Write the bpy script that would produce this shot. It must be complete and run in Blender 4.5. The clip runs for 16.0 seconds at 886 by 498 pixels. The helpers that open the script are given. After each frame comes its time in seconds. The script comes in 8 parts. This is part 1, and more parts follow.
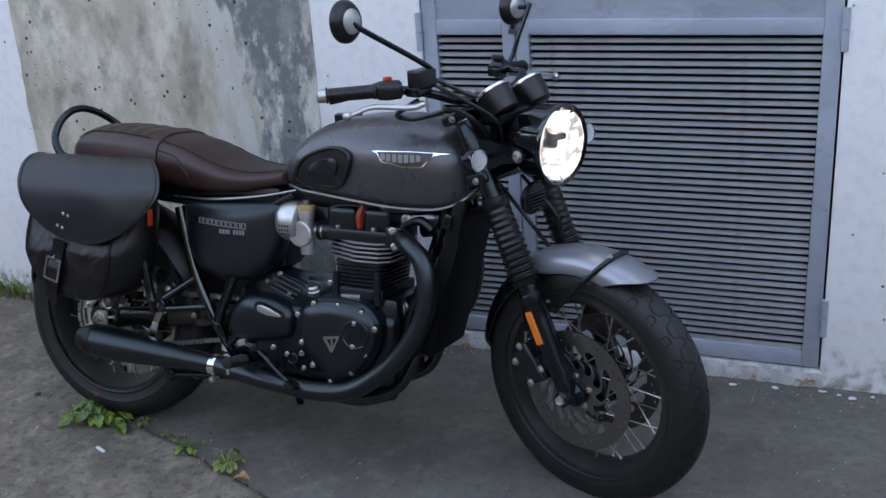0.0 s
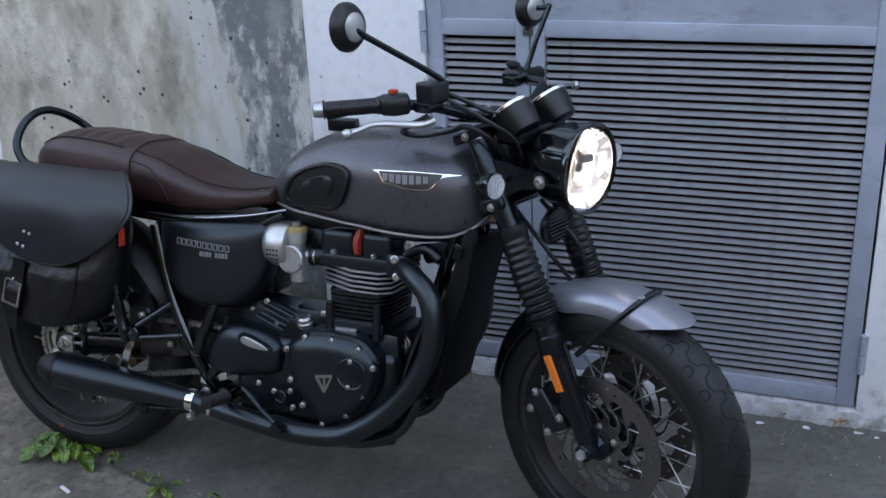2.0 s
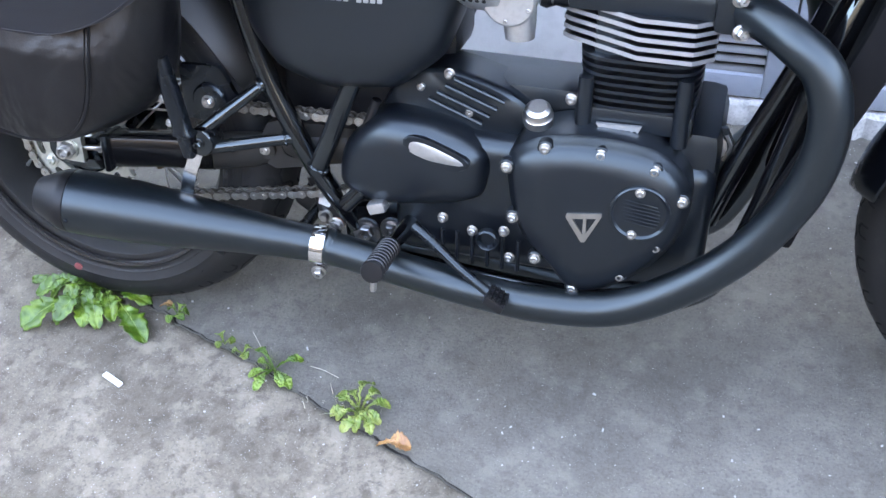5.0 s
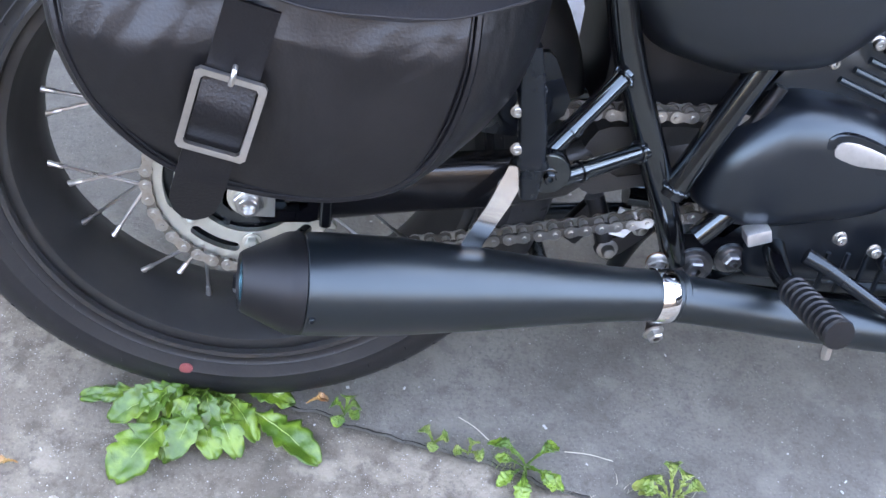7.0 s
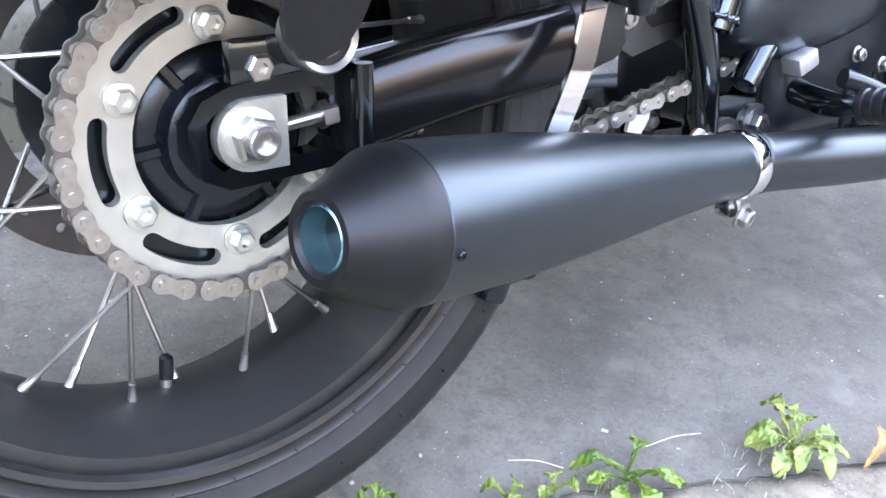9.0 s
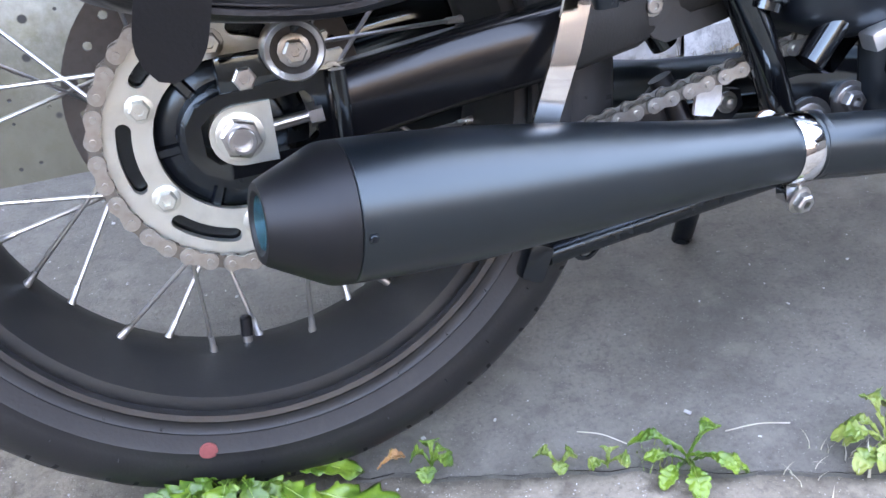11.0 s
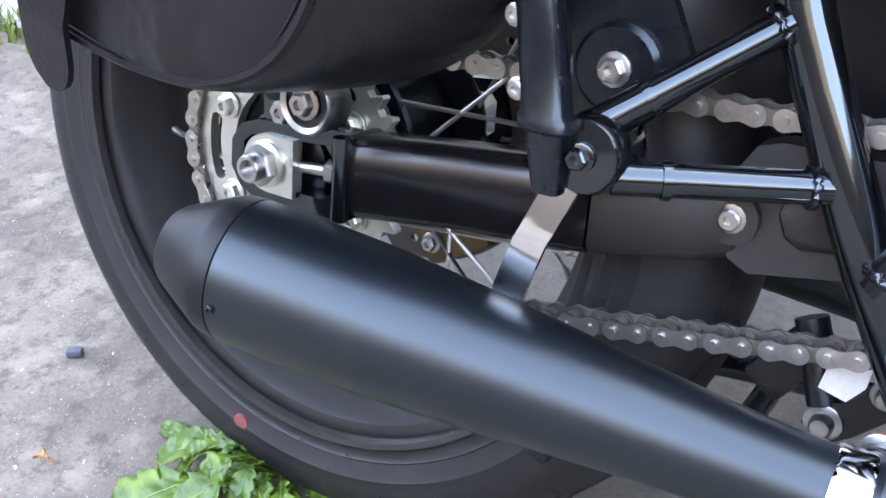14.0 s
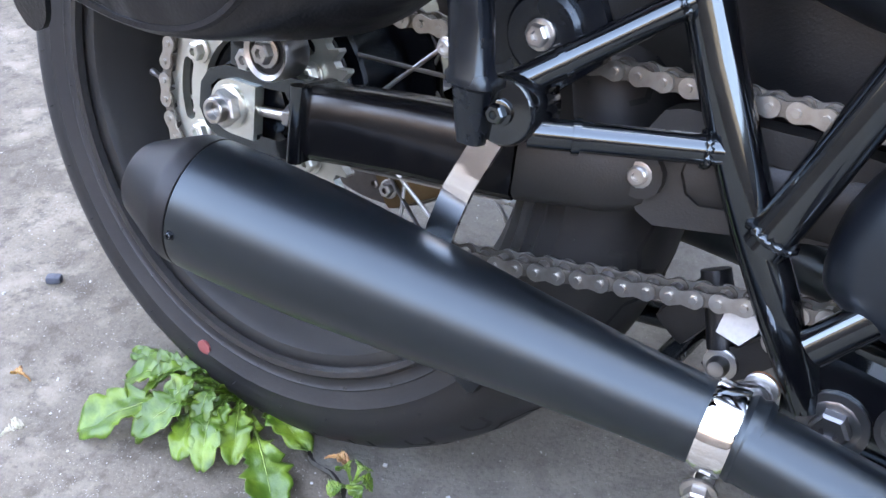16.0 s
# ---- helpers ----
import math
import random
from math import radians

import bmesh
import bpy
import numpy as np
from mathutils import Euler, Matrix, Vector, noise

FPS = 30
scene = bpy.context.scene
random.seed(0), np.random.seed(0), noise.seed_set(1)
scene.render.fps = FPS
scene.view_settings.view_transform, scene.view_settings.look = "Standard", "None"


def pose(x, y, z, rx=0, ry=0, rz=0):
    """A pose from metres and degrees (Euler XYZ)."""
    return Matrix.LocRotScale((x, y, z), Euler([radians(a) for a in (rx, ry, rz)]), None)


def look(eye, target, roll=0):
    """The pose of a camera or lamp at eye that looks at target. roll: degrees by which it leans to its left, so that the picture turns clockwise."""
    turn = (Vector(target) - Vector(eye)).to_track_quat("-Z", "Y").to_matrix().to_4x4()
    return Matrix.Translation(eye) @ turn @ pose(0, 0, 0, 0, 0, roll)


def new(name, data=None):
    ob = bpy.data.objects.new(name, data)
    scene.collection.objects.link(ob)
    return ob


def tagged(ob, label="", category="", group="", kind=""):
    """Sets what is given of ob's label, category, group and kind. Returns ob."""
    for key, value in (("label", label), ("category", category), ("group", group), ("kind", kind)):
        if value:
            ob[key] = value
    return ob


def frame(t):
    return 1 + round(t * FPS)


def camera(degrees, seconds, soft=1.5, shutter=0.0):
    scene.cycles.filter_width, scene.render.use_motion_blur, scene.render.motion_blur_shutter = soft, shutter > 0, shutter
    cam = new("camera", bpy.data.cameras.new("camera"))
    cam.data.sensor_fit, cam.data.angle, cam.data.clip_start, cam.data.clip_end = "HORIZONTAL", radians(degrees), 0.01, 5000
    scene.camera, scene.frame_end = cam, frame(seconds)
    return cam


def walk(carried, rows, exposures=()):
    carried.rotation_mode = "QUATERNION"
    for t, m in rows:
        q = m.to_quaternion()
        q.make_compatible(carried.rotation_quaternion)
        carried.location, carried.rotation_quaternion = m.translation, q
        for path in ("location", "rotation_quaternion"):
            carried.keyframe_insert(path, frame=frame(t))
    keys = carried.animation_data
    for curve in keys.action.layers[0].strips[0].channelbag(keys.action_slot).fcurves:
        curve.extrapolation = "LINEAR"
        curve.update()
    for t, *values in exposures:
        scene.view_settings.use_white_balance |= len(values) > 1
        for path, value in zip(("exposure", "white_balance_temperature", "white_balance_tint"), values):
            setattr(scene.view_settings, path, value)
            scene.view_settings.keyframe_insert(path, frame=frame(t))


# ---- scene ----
cam = camera(46.6, 16.0)
PATH = [
    (0, (2.027, -2.283, 1.556), (1.299, -0.566, 0.835), -4.0),
    (0.5, (2.028, -2.281, 1.560), (1.313, -0.562, 0.830), -3.6),
    (1, (2.011, -2.252, 1.559), (1.308, -0.529, 0.825), -3.2),
    (1.5, (1.951, -2.165, 1.547), (1.254, -0.439, 0.814), -2.8),
    (2, (1.857, -2.021, 1.569), (1.167, -0.305, 0.807), -2.8),
    (2.5, (1.757, -1.824, 1.529), (1.036, -0.121, 0.769), -3.2),
    (3, (1.601, -1.610, 1.544), (0.880, 0.041, 0.674), -3.2),
    (3.5, (1.512, -1.405, 1.466), (0.722, 0.146, 0.480), -4.3),
    (4, (1.393, -1.265, 1.386), (0.608, 0.183, 0.250), -5.5),
    (4.2, (1.315, -1.245, 1.370), (0.575, 0.172, 0.169), -6.1),
    (6.3, (0.271, -0.972, 1.118), (0.384, 0.407, -0.326), 7.5),
    (6.5, (0.187, -0.935, 1.094), (0.380, 0.437, -0.349), 9.2),
    (7, (0.035, -0.834, 1.034), (0.344, 0.516, -0.408), 10.7),
    (7.5, (-0.163, -0.757, 0.927), (0.405, 0.571, -0.457), 12.7),
    (8, (-0.294, -0.651, 0.769), (0.595, 0.622, -0.492), 14.0),
    (8.5, (-0.299, -0.623, 0.608), (0.803, 0.696, -0.414), 8.7),
    (8.7, (-0.284, -0.608, 0.596), (0.860, 0.692, -0.403), 8.1),
    (10.8, (-0.119, -0.759, 0.628), (0.532, 0.822, -0.409), -3.3),
    (11, (-0.046, -0.787, 0.648), (0.419, 0.841, -0.418), -4.2),
    (11.5, (0.117, -0.794, 0.690), (0.190, 0.838, -0.464), -5.2),
    (12, (0.262, -0.765, 0.717), (0.006, 0.775, -0.533), -5.4),
    (12.5, (0.388, -0.710, 0.726), (-0.136, 0.659, -0.635), -5.1),
    (13, (0.422, -0.641, 0.720), (-0.244, 0.592, -0.708), -5.3),
    (13.5, (0.442, -0.610, 0.677), (-0.399, 0.707, -0.571), -4.2),
    (14, (0.460, -0.604, 0.668), (-0.471, 0.819, -0.384), -2.7),
    (14.5, (0.469, -0.604, 0.683), (-0.461, 0.837, -0.346), -1.9),
    (15, (0.488, -0.597, 0.676), (-0.455, 0.811, -0.387), -1.3),
    (15.5, (0.517, -0.620, 0.682), (-0.405, 0.773, -0.417), -0.2),
    (16, (0.523, -0.633, 0.693), (-0.377, 0.757, -0.430), 0.1),
]
EXPOSURES = [(0, 2.93, 8700, 19), (2.5, 2.98, 8700, 19), (3.0, 3.05, 8700, 19), (3.5, 3.45, 8550, 19), (4.0, 4.0, 8400, 19), (4.2, 4.45, 8400, 19), (6.3, 5.06, 8380, 23), (7.5, 5.06, 8380, 23), (8.0, 5.32, 8680, 24), (8.5, 5.64, 8830, 24), (10.8, 5.43, 8780, 24), (11.0, 5.21, 8530, 24), (11.5, 5.21, 8280, 24), (12.0, 5.21, 8480, 24), (12.5, 5.31, 8830, 24), (13.5, 5.30, 8780, 24), (14.0, 5.19, 8600, 24), (16, 5.16, 8550, 24)]
walk(cam, [(t, look(eye, target, roll)) for t, eye, target, roll in PATH], EXPOSURES)

# ---- light ----
# open shade: the sun stands behind the wall, the sky lights the yard
world = bpy.data.worlds.new("sky")
scene.world = world
world.use_nodes = True
wn = world.node_tree.nodes
sky = wn.new("ShaderNodeTexSky")
sky.sky_type = "NISHITA"
sky.sun_disc = False
sky.sun_elevation, sky.sun_rotation = radians(31), radians(18)
sky.air_density, sky.dust_density, sky.ozone_density = 1.0, 1.2, 1.0
wn["Background"].inputs["Strength"].default_value = 0.15
world.node_tree.links.new(sky.outputs["Color"], wn["Background"].inputs["Color"])
sun = new("sun", bpy.data.lights.new("sun", "SUN"))
sun.data.energy, sun.data.angle, sun.data.color = 3.0, radians(0.5), (1.0, 0.95, 0.88)
sun.matrix_world = look((3.0, 9.0, 5.6), (0, 0, 0))


# ---- materials ----
def material(name, base, rough=0.5, metal=0.0, grain=0.0, scale=60.0, bump=0.0, bump_scale=300.0, blotch=0.0, blotch_scale=3.0, tint=None, coat=0.0, rough_var=0.0):
    """Principled surface with colour variation at two scales and fine relief."""
    m = bpy.data.materials.new(name)
    m.use_nodes = True
    nt = m.node_tree
    p = nt.nodes["Principled BSDF"]
    p.inputs["Roughness"].default_value, p.inputs["Metallic"].default_value = rough, metal
    p.inputs["Coat Weight"].default_value = coat
    p.inputs["Coat Roughness"].default_value = 0.08
    co = nt.nodes.new("ShaderNodeTexCoord")
    col = nt.nodes.new("ShaderNodeRGB")
    col.outputs[0].default_value = (*base, 1)
    out = col.outputs[0]

    def noise_node(s, detail=4.0):
        n = nt.nodes.new("ShaderNodeTexNoise")
        n.inputs["Scale"].default_value, n.inputs["Detail"].default_value = s, detail
        nt.links.new(co.outputs["Object"], n.inputs["Vector"])
        return n

    def mix(a, b, fac):
        x = nt.nodes.new("ShaderNodeMix")
        x.data_type = "RGBA"
        nt.links.new(fac, x.inputs[0])
        nt.links.new(a, x.inputs[6])
        if isinstance(b, tuple):
            x.inputs[7].default_value = (*b, 1)
        else:
            nt.links.new(b, x.inputs[7])
        return x.outputs[2]

    def ramp(v, lo, hi, top=1.0):
        r = nt.nodes.new("ShaderNodeMapRange")
        r.inputs[1].default_value, r.inputs[2].default_value, r.inputs[4].default_value = lo, hi, top
        nt.links.new(v, r.inputs[0])
        return r.outputs[0]

    if grain:
        dark = tuple(c * 0.55 for c in base)
        out = mix(out, dark, ramp(noise_node(scale, 6).outputs[0], 0.45, 0.75, grain))
    if blotch:
        out = mix(out, tint or tuple(min(1, c * 1.5) for c in base), ramp(noise_node(blotch_scale, 5).outputs[0], 0.45, 0.7, blotch))
    nt.links.new(out, p.inputs["Base Color"])
    if rough_var:
        rv = nt.nodes.new("ShaderNodeMapRange")
        rv.inputs[1].default_value, rv.inputs[2].default_value = 0.3, 0.7
        rv.inputs[3].default_value, rv.inputs[4].default_value = rough - rough_var, rough + rough_var
        nt.links.new(noise_node(18, 6).outputs[0], rv.inputs[0])
        nt.links.new(rv.outputs[0], p.inputs["Roughness"])
    if bump:
        b = nt.nodes.new("ShaderNodeBump")
        b.inputs["Strength"].default_value, b.inputs["Distance"].default_value = bump, 0.002
        nt.links.new(noise_node(bump_scale, 5).outputs[0], b.inputs["Height"])
        nt.links.new(b.outputs[0], p.inputs["Normal"])
    return m


def tools(m):
    """Node helpers bound to one material: noise, map range, colour mix, principled and links."""
    nt = m.node_tree
    co = nt.nodes.new("ShaderNodeTexCoord")

    def nz(s, detail=5.0, stretch=None, dist=0.0):
        n = nt.nodes.new("ShaderNodeTexNoise")
        n.inputs["Scale"].default_value, n.inputs["Detail"].default_value, n.inputs["Distortion"].default_value = s, detail, dist
        n.inputs["Roughness"].default_value = 0.66 if detail >= 6 else 0.5
        src = co.outputs["Object"]
        if stretch:
            mp = nt.nodes.new("ShaderNodeMapping")
            mp.inputs["Scale"].default_value = stretch
            nt.links.new(src, mp.inputs[0])
            src = mp.outputs[0]
        nt.links.new(src, n.inputs["Vector"])
        return n.outputs[0]

    def rng(v, lo, hi, a=0.0, b=1.0):
        r = nt.nodes.new("ShaderNodeMapRange")
        r.interpolation_type = "SMOOTHSTEP"
        for i, x in ((1, lo), (2, hi), (3, a), (4, b)):
            r.inputs[i].default_value = x
        nt.links.new(v, r.inputs[0])
        return r.outputs[0]

    def mx(a, b, fac):
        x = nt.nodes.new("ShaderNodeMix")
        x.data_type = "RGBA"
        nt.links.new(fac, x.inputs[0])
        for i, c in ((6, a), (7, b)):
            if isinstance(c, tuple):
                x.inputs[i].default_value = (*c, 1)
            else:
                nt.links.new(c, x.inputs[i])
        return x.outputs[2]

    def calc(op, a, b):
        x = nt.nodes.new("ShaderNodeMath")
        x.operation = op
        for i, c in ((0, a), (1, b)):
            if isinstance(c, (int, float)):
                x.inputs[i].default_value = c
            else:
                nt.links.new(c, x.inputs[i])
        return x.outputs[0]

    def axis(i):
        s = nt.nodes.new("ShaderNodeSeparateXYZ")
        nt.links.new(co.outputs["Object"], s.inputs[0])
        return s.outputs[i]

    def relief(h, strength, distance):
        b = nt.nodes.new("ShaderNodeBump")
        b.inputs["Strength"].default_value, b.inputs["Distance"].default_value = strength, distance
        nt.links.new(h, b.inputs["Height"])
        nt.links.new(b.outputs[0], nt.nodes["Principled BSDF"].inputs["Normal"])

    def spots(s, size):
        v = nt.nodes.new("ShaderNodeTexVoronoi")
        v.inputs["Scale"].default_value = s
        nt.links.new(co.outputs["Object"], v.inputs["Vector"])
        return rng(v.outputs["Distance"], size, size * 0.6)

    return nz, rng, mx, calc, axis, relief, spots, nt


def blank(name, rough):
    m = bpy.data.materials.new(name)
    m.use_nodes = True
    m.node_tree.nodes["Principled BSDF"].inputs["Roughness"].default_value = rough
    return m


def finish(m, colour):
    m.node_tree.links.new(colour, m.node_tree.nodes["Principled BSDF"].inputs["Base Color"])
    return m


def white_paint():
    m = blank("white_wall_paint", 0.7)
    nz, rng, mx, calc, axis, relief, spots, nt = tools(m)
    c = mx((0.90, 0.90, 0.90), (0.82, 0.82, 0.80), rng(nz(2.2, 6), 0.5, 0.75))
    c = mx(c, (0.84, 0.84, 0.84), rng(nz(30, 4), 0.45, 0.7))
    # dirt splashed up from the ground, with a ragged edge
    c = mx(c, (0.34, 0.31, 0.26), calc("MULTIPLY", rng(calc("ADD", axis(2), calc("MULTIPLY", nz(9, 6), -0.5)), -0.12, -0.26), rng(nz(25, 5), 0.38, 0.62)))
    c = mx(c, (0.10, 0.09, 0.08), calc("MULTIPLY", spots(16, 0.09), rng(nz(5, 2), 0.5, 0.6)))
    relief(calc("ADD", nz(14, 6), calc("MULTIPLY", nz(160, 3), 0.3)), 0.35, 0.006)
    return finish(m, c)


def bare_concrete():
    m = blank("bare_concrete", 0.85)
    nz, rng, mx, calc, axis, relief, spots, nt = tools(m)
    c = mx((0.46, 0.41, 0.33), (0.68, 0.625, 0.52), rng(nz(5, 8, (1, 1, 0.5)), 0.42, 0.62))
    c = mx(c, (0.36, 0.325, 0.245), rng(nz(2.6, 6, (1.5, 1, 0.5)), 0.52, 0.68, 0, 0.7))
    c = mx(c, (0.25, 0.225, 0.175), rng(nz(7, 14, (1, 1, 0.7)), 0.47, 0.68, 0, 0.85))
    c = mx(c, (0.52, 0.475, 0.33), calc("MULTIPLY", rng(nz(4, 3), 0.48, 0.6), rng(nz(30, 10), 0.46, 0.66)))
    # vertical runs of pale slurry, then a darker damp field with ragged, flaking borders
    edge = calc("ADD", calc("ADD", axis(0), calc("MULTIPLY", nz(3.2, 9, (1, 1, 0.45)), -0.62)), calc("MULTIPLY", axis(2), 0.16))
    c = mx(c, (0.56, 0.55, 0.51), calc("MULTIPLY", rng(edge, -0.26, -0.14), rng(nz(9, 9, (1.6, 1, 0.35)), 0.36, 0.56, 0.1, 0.85)))
    damp = calc("MULTIPLY", rng(edge, -0.045, -0.015), rng(nz(7, 12, (1.3, 1, 0.5)), 0.60, 0.50))
    c = mx(c, mx((0.17, 0.175, 0.175), (0.27, 0.27, 0.26), rng(nz(16, 8), 0.42, 0.66)), damp)
    c = mx(c, (0.50, 0.49, 0.46), calc("MULTIPLY", rng(nz(26, 10, (1.5, 1, 0.6)), 0.60, 0.66, 0, 0.8), rng(edge, -0.12, 0.0)))
    # moss and dirt rising from the ground
    c = mx(c, (0.105, 0.094, 0.058), rng(calc("ADD", axis(2), calc("MULTIPLY", nz(6, 10), -0.45)), 0.12, -0.12, 0, 0.9))
    c = mx(c, (0.05, 0.045, 0.04), calc("MULTIPLY", spots(21, 0.16), rng(nz(9, 2), 0.44, 0.5)))
    c = mx(c, (0.06, 0.055, 0.05), calc("MULTIPLY", spots(36, 0.12), rng(nz(6, 2), 0.46, 0.56)))
    relief(calc("SUBTRACT", calc("ADD", nz(11, 8), calc("MULTIPLY", nz(90, 4), 0.5)), calc("MULTIPLY", spots(36, 0.12), 0.8)), 0.55, 0.006)
    return finish(m, c)


def ground_mix(name, base, light, dirt, grit, stain, rough=0.8, blotch=1.0):
    m = blank(name, rough)
    nz, rng, mx, calc, axis, relief, spots, nt = tools(m)
    c = mx(base, light, rng(nz(5, 8), 0.42, 0.7))
    c = mx(c, dirt, rng(nz(2.1, 6), 0.5, 0.72, 0, 0.8))
    c = mx(c, stain, rng(nz(7, 12, None, 0.3), 0.52, 0.74, 0, 0.7 * blotch))
    c = mx(c, tuple(x * 0.55 for x in base), rng(nz(210, 12), 0.47, 0.66, 0, 0.6))
    c = mx(c, tuple(min(1, x * 1.5) for x in light), rng(nz(420, 8), 0.56, 0.70, 0, 0.6))
    c = mx(c, tuple(x * 0.6 for x in base), rng(nz(3.4, 12, None, 0.4), 0.46, 0.70, 0, 0.65 * blotch))
    c = mx(c, light, rng(nz(12, 12), 0.50, 0.66, 0, 0.75))
    c = mx(c, tuple(x * 0.5 for x in base), rng(nz(36, 12), 0.48, 0.66, 0, 0.75 * blotch))
    c = mx(c, grit, calc("MULTIPLY", spots(330, 0.20), rng(nz(70, 3), 0.48, 0.6)))
    c = mx(c, grit, calc("MULTIPLY", spots(150, 0.16), rng(nz(45, 3), 0.5, 0.62)))
    c = mx(c, (0.5, 0.48, 0.45), calc("MULTIPLY", spots(90, 0.07), rng(nz(12, 3), 0.52, 0.60)))
    relief(calc("ADD", calc("MULTIPLY", nz(170, 12), 0.8), nz(32, 6)), 0.7, 0.003)
    return finish(m, c)


def brown_leather():
    m = blank("brown_seat_leather", 0.42)
    nz, rng, mx, calc, axis, relief, spots, nt = tools(m)
    c = mx((0.028, 0.0105, 0.0088), (0.044, 0.018, 0.0145), rng(nz(9, 5), 0.35, 0.7))
    relief(calc("ADD", nz(420, 3), calc("MULTIPLY", nz(40, 4), 0.5)), 0.22, 0.001)
    return finish(m, c)


def tyre_rubber():
    m = blank("tyre_rubber", 0.52)
    nz, rng, mx, calc, axis, relief, spots, nt = tools(m)
    c = mx((0.005, 0.005, 0.0056), (0.0100, 0.0098, 0.0097), rng(nz(14, 6), 0.4, 0.7))
    c = mx(c, (0.042, 0.038, 0.033), rng(nz(34, 6), 0.55, 0.8, 0, 0.45))
    relief(nz(300, 4), 0.15, 0.001)
    return finish(m, c)


def door_paint(name, base, rusty):
    m = blank(name, 0.45)
    nz, rng, mx, calc, axis, relief, spots, nt = tools(m)
    c = mx(base, tuple(x * 1.22 for x in base), rng(nz(4, 6), 0.4, 0.7))
    c = mx(c, tuple(x * 0.72 for x in base), rng(nz(24, 6, (0.4, 1, 1)), 0.52, 0.75, 0, 0.6))
    c = mx(c, (0.16, 0.11, 0.075), calc("MULTIPLY", rng(nz(7, 7), 0.56, 0.7, 0, rusty), rng(nz(60, 4), 0.35, 0.6)))
    relief(nz(60, 5), 0.12, 0.002)
    return finish(m, c)


def leaf_green(name, a, b):
    m = blank(name, 0.38)
    nz, rng, mx, calc, axis, relief, spots, nt = tools(m)
    c = mx(a, b, rng(nz(38, 5), 0.38, 0.66))
    relief(nz(140, 4), 0.4, 0.002)
    nt.nodes["Principled BSDF"].inputs["Subsurface Weight"].default_value = 0.15
    nt.nodes["Principled BSDF"].inputs["Subsurface Radius"].default_value = (0.004, 0.008, 0.002)
    return finish(m, c)


M_WHITE = white_paint()
M_CONC = bare_concrete()
M_ASPHALT = ground_mix("old_asphalt", (0.130, 0.119, 0.101), (0.175, 0.161, 0.136), (0.128, 0.114, 0.093), (0.26, 0.25, 0.23), (0.060, 0.056, 0.050), 0.60, 0.55)
M_SLAB = ground_mix("worn_concrete", (0.146, 0.122, 0.093), (0.262, 0.223, 0.173), (0.104, 0.087, 0.066), (0.38, 0.36, 0.33), (0.070, 0.063, 0.053), 0.68)
M_DOOR = door_paint("blue_grey_door_paint", (0.315, 0.350, 0.400), 0.25)
M_SLAT = door_paint("grey_louvre_paint", (0.214, 0.214, 0.220), 0.9)
M_PLINTH = ground_mix("chipped_white_plinth", (0.50, 0.49, 0.47), (0.64, 0.63, 0.61), (0.28, 0.25, 0.21), (0.12, 0.11, 0.1), (0.2, 0.19, 0.17))
M_BLOCKER = ground_mix("dark_blocker", (0.075, 0.07, 0.064), (0.10, 0.095, 0.085), (0.06, 0.055, 0.05), (0.12, 0.115, 0.11), (0.05, 0.047, 0.044))
# flat black painted in as the shade of gaps, holes and grooves
M_SHADE = material("hollow_shade", (0.01, 0.01, 0.01), 0.9)
M_RUBBER = tyre_rubber()
# near-black painted on the tyre as the shade in its grooves
M_GROOVE_SHADE = material("tread_groove", (0.006, 0.006, 0.006), 0.9)
M_SATIN = material("satin_black_paint", (0.0030, 0.0038, 0.0056), 0.25, 0.0, 0.3, 40, 0.05, 600, rough_var=0.06)
M_MATT = material("matt_black_engine_paint", (0.0036, 0.0046, 0.0068), 0.32, 0.0, 0.3, 60, 0.05, 700, rough_var=0.02)
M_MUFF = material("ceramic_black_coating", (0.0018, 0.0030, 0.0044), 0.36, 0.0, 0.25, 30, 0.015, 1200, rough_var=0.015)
M_COVER = material("matt_black_cover_paint", (0.0050, 0.0056, 0.0074), 0.36, 0.0, 0.2, 60, 0.04, 900, rough_var=0.02)
# end cap: rougher and less specular than the silencer body
M_CAP = material("low_gloss_black", (0.0040, 0.0042, 0.0048), 0.46, 0.0, 0.3, 60, 0.04, 900)
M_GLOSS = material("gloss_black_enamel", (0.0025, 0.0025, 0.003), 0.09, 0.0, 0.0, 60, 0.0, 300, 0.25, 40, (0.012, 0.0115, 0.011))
M_DUSTY = material("dusty_black_plastic", (0.0090, 0.0087, 0.0080), 0.48, 0.0, 0.4, 40, 0.15, 600, 0.5, 18, (0.024, 0.0205, 0.017))
# dusty gloss black whose low specular imitates a dark reflection
M_ARM = material("dusty_gloss_black", (0.0045, 0.0045, 0.005), 0.20, 0.0, 0.2, 60, 0.02, 400, 0.4, 50, (0.016, 0.015, 0.014), rough_var=0.05)
M_PLASTIC = material("black_plastic", (0.0030, 0.0034, 0.0046), 0.36, 0.0, 0.3, 90, 0.18, 700)
M_TANK = material("matt_graphite_paint", (0.096, 0.094, 0.102), 0.285, 0.62, 0.15, 700, 0.03, 900, rough_var=0.03)
M_FENDER = material("silver_grey_paint", (0.27, 0.28, 0.31), 0.32, 0.6, 0.15, 700, 0.03, 900)
M_STEEL = material("bright_steel", (0.44, 0.43, 0.41), 0.34, 1.0, 0.3, 120, 0.03, 500, rough_var=0.08)
M_ZINCDARK = material("dark_zinc_plating", (0.20, 0.20, 0.20), 0.28, 0.95, 0.3, 120, 0.03, 500)
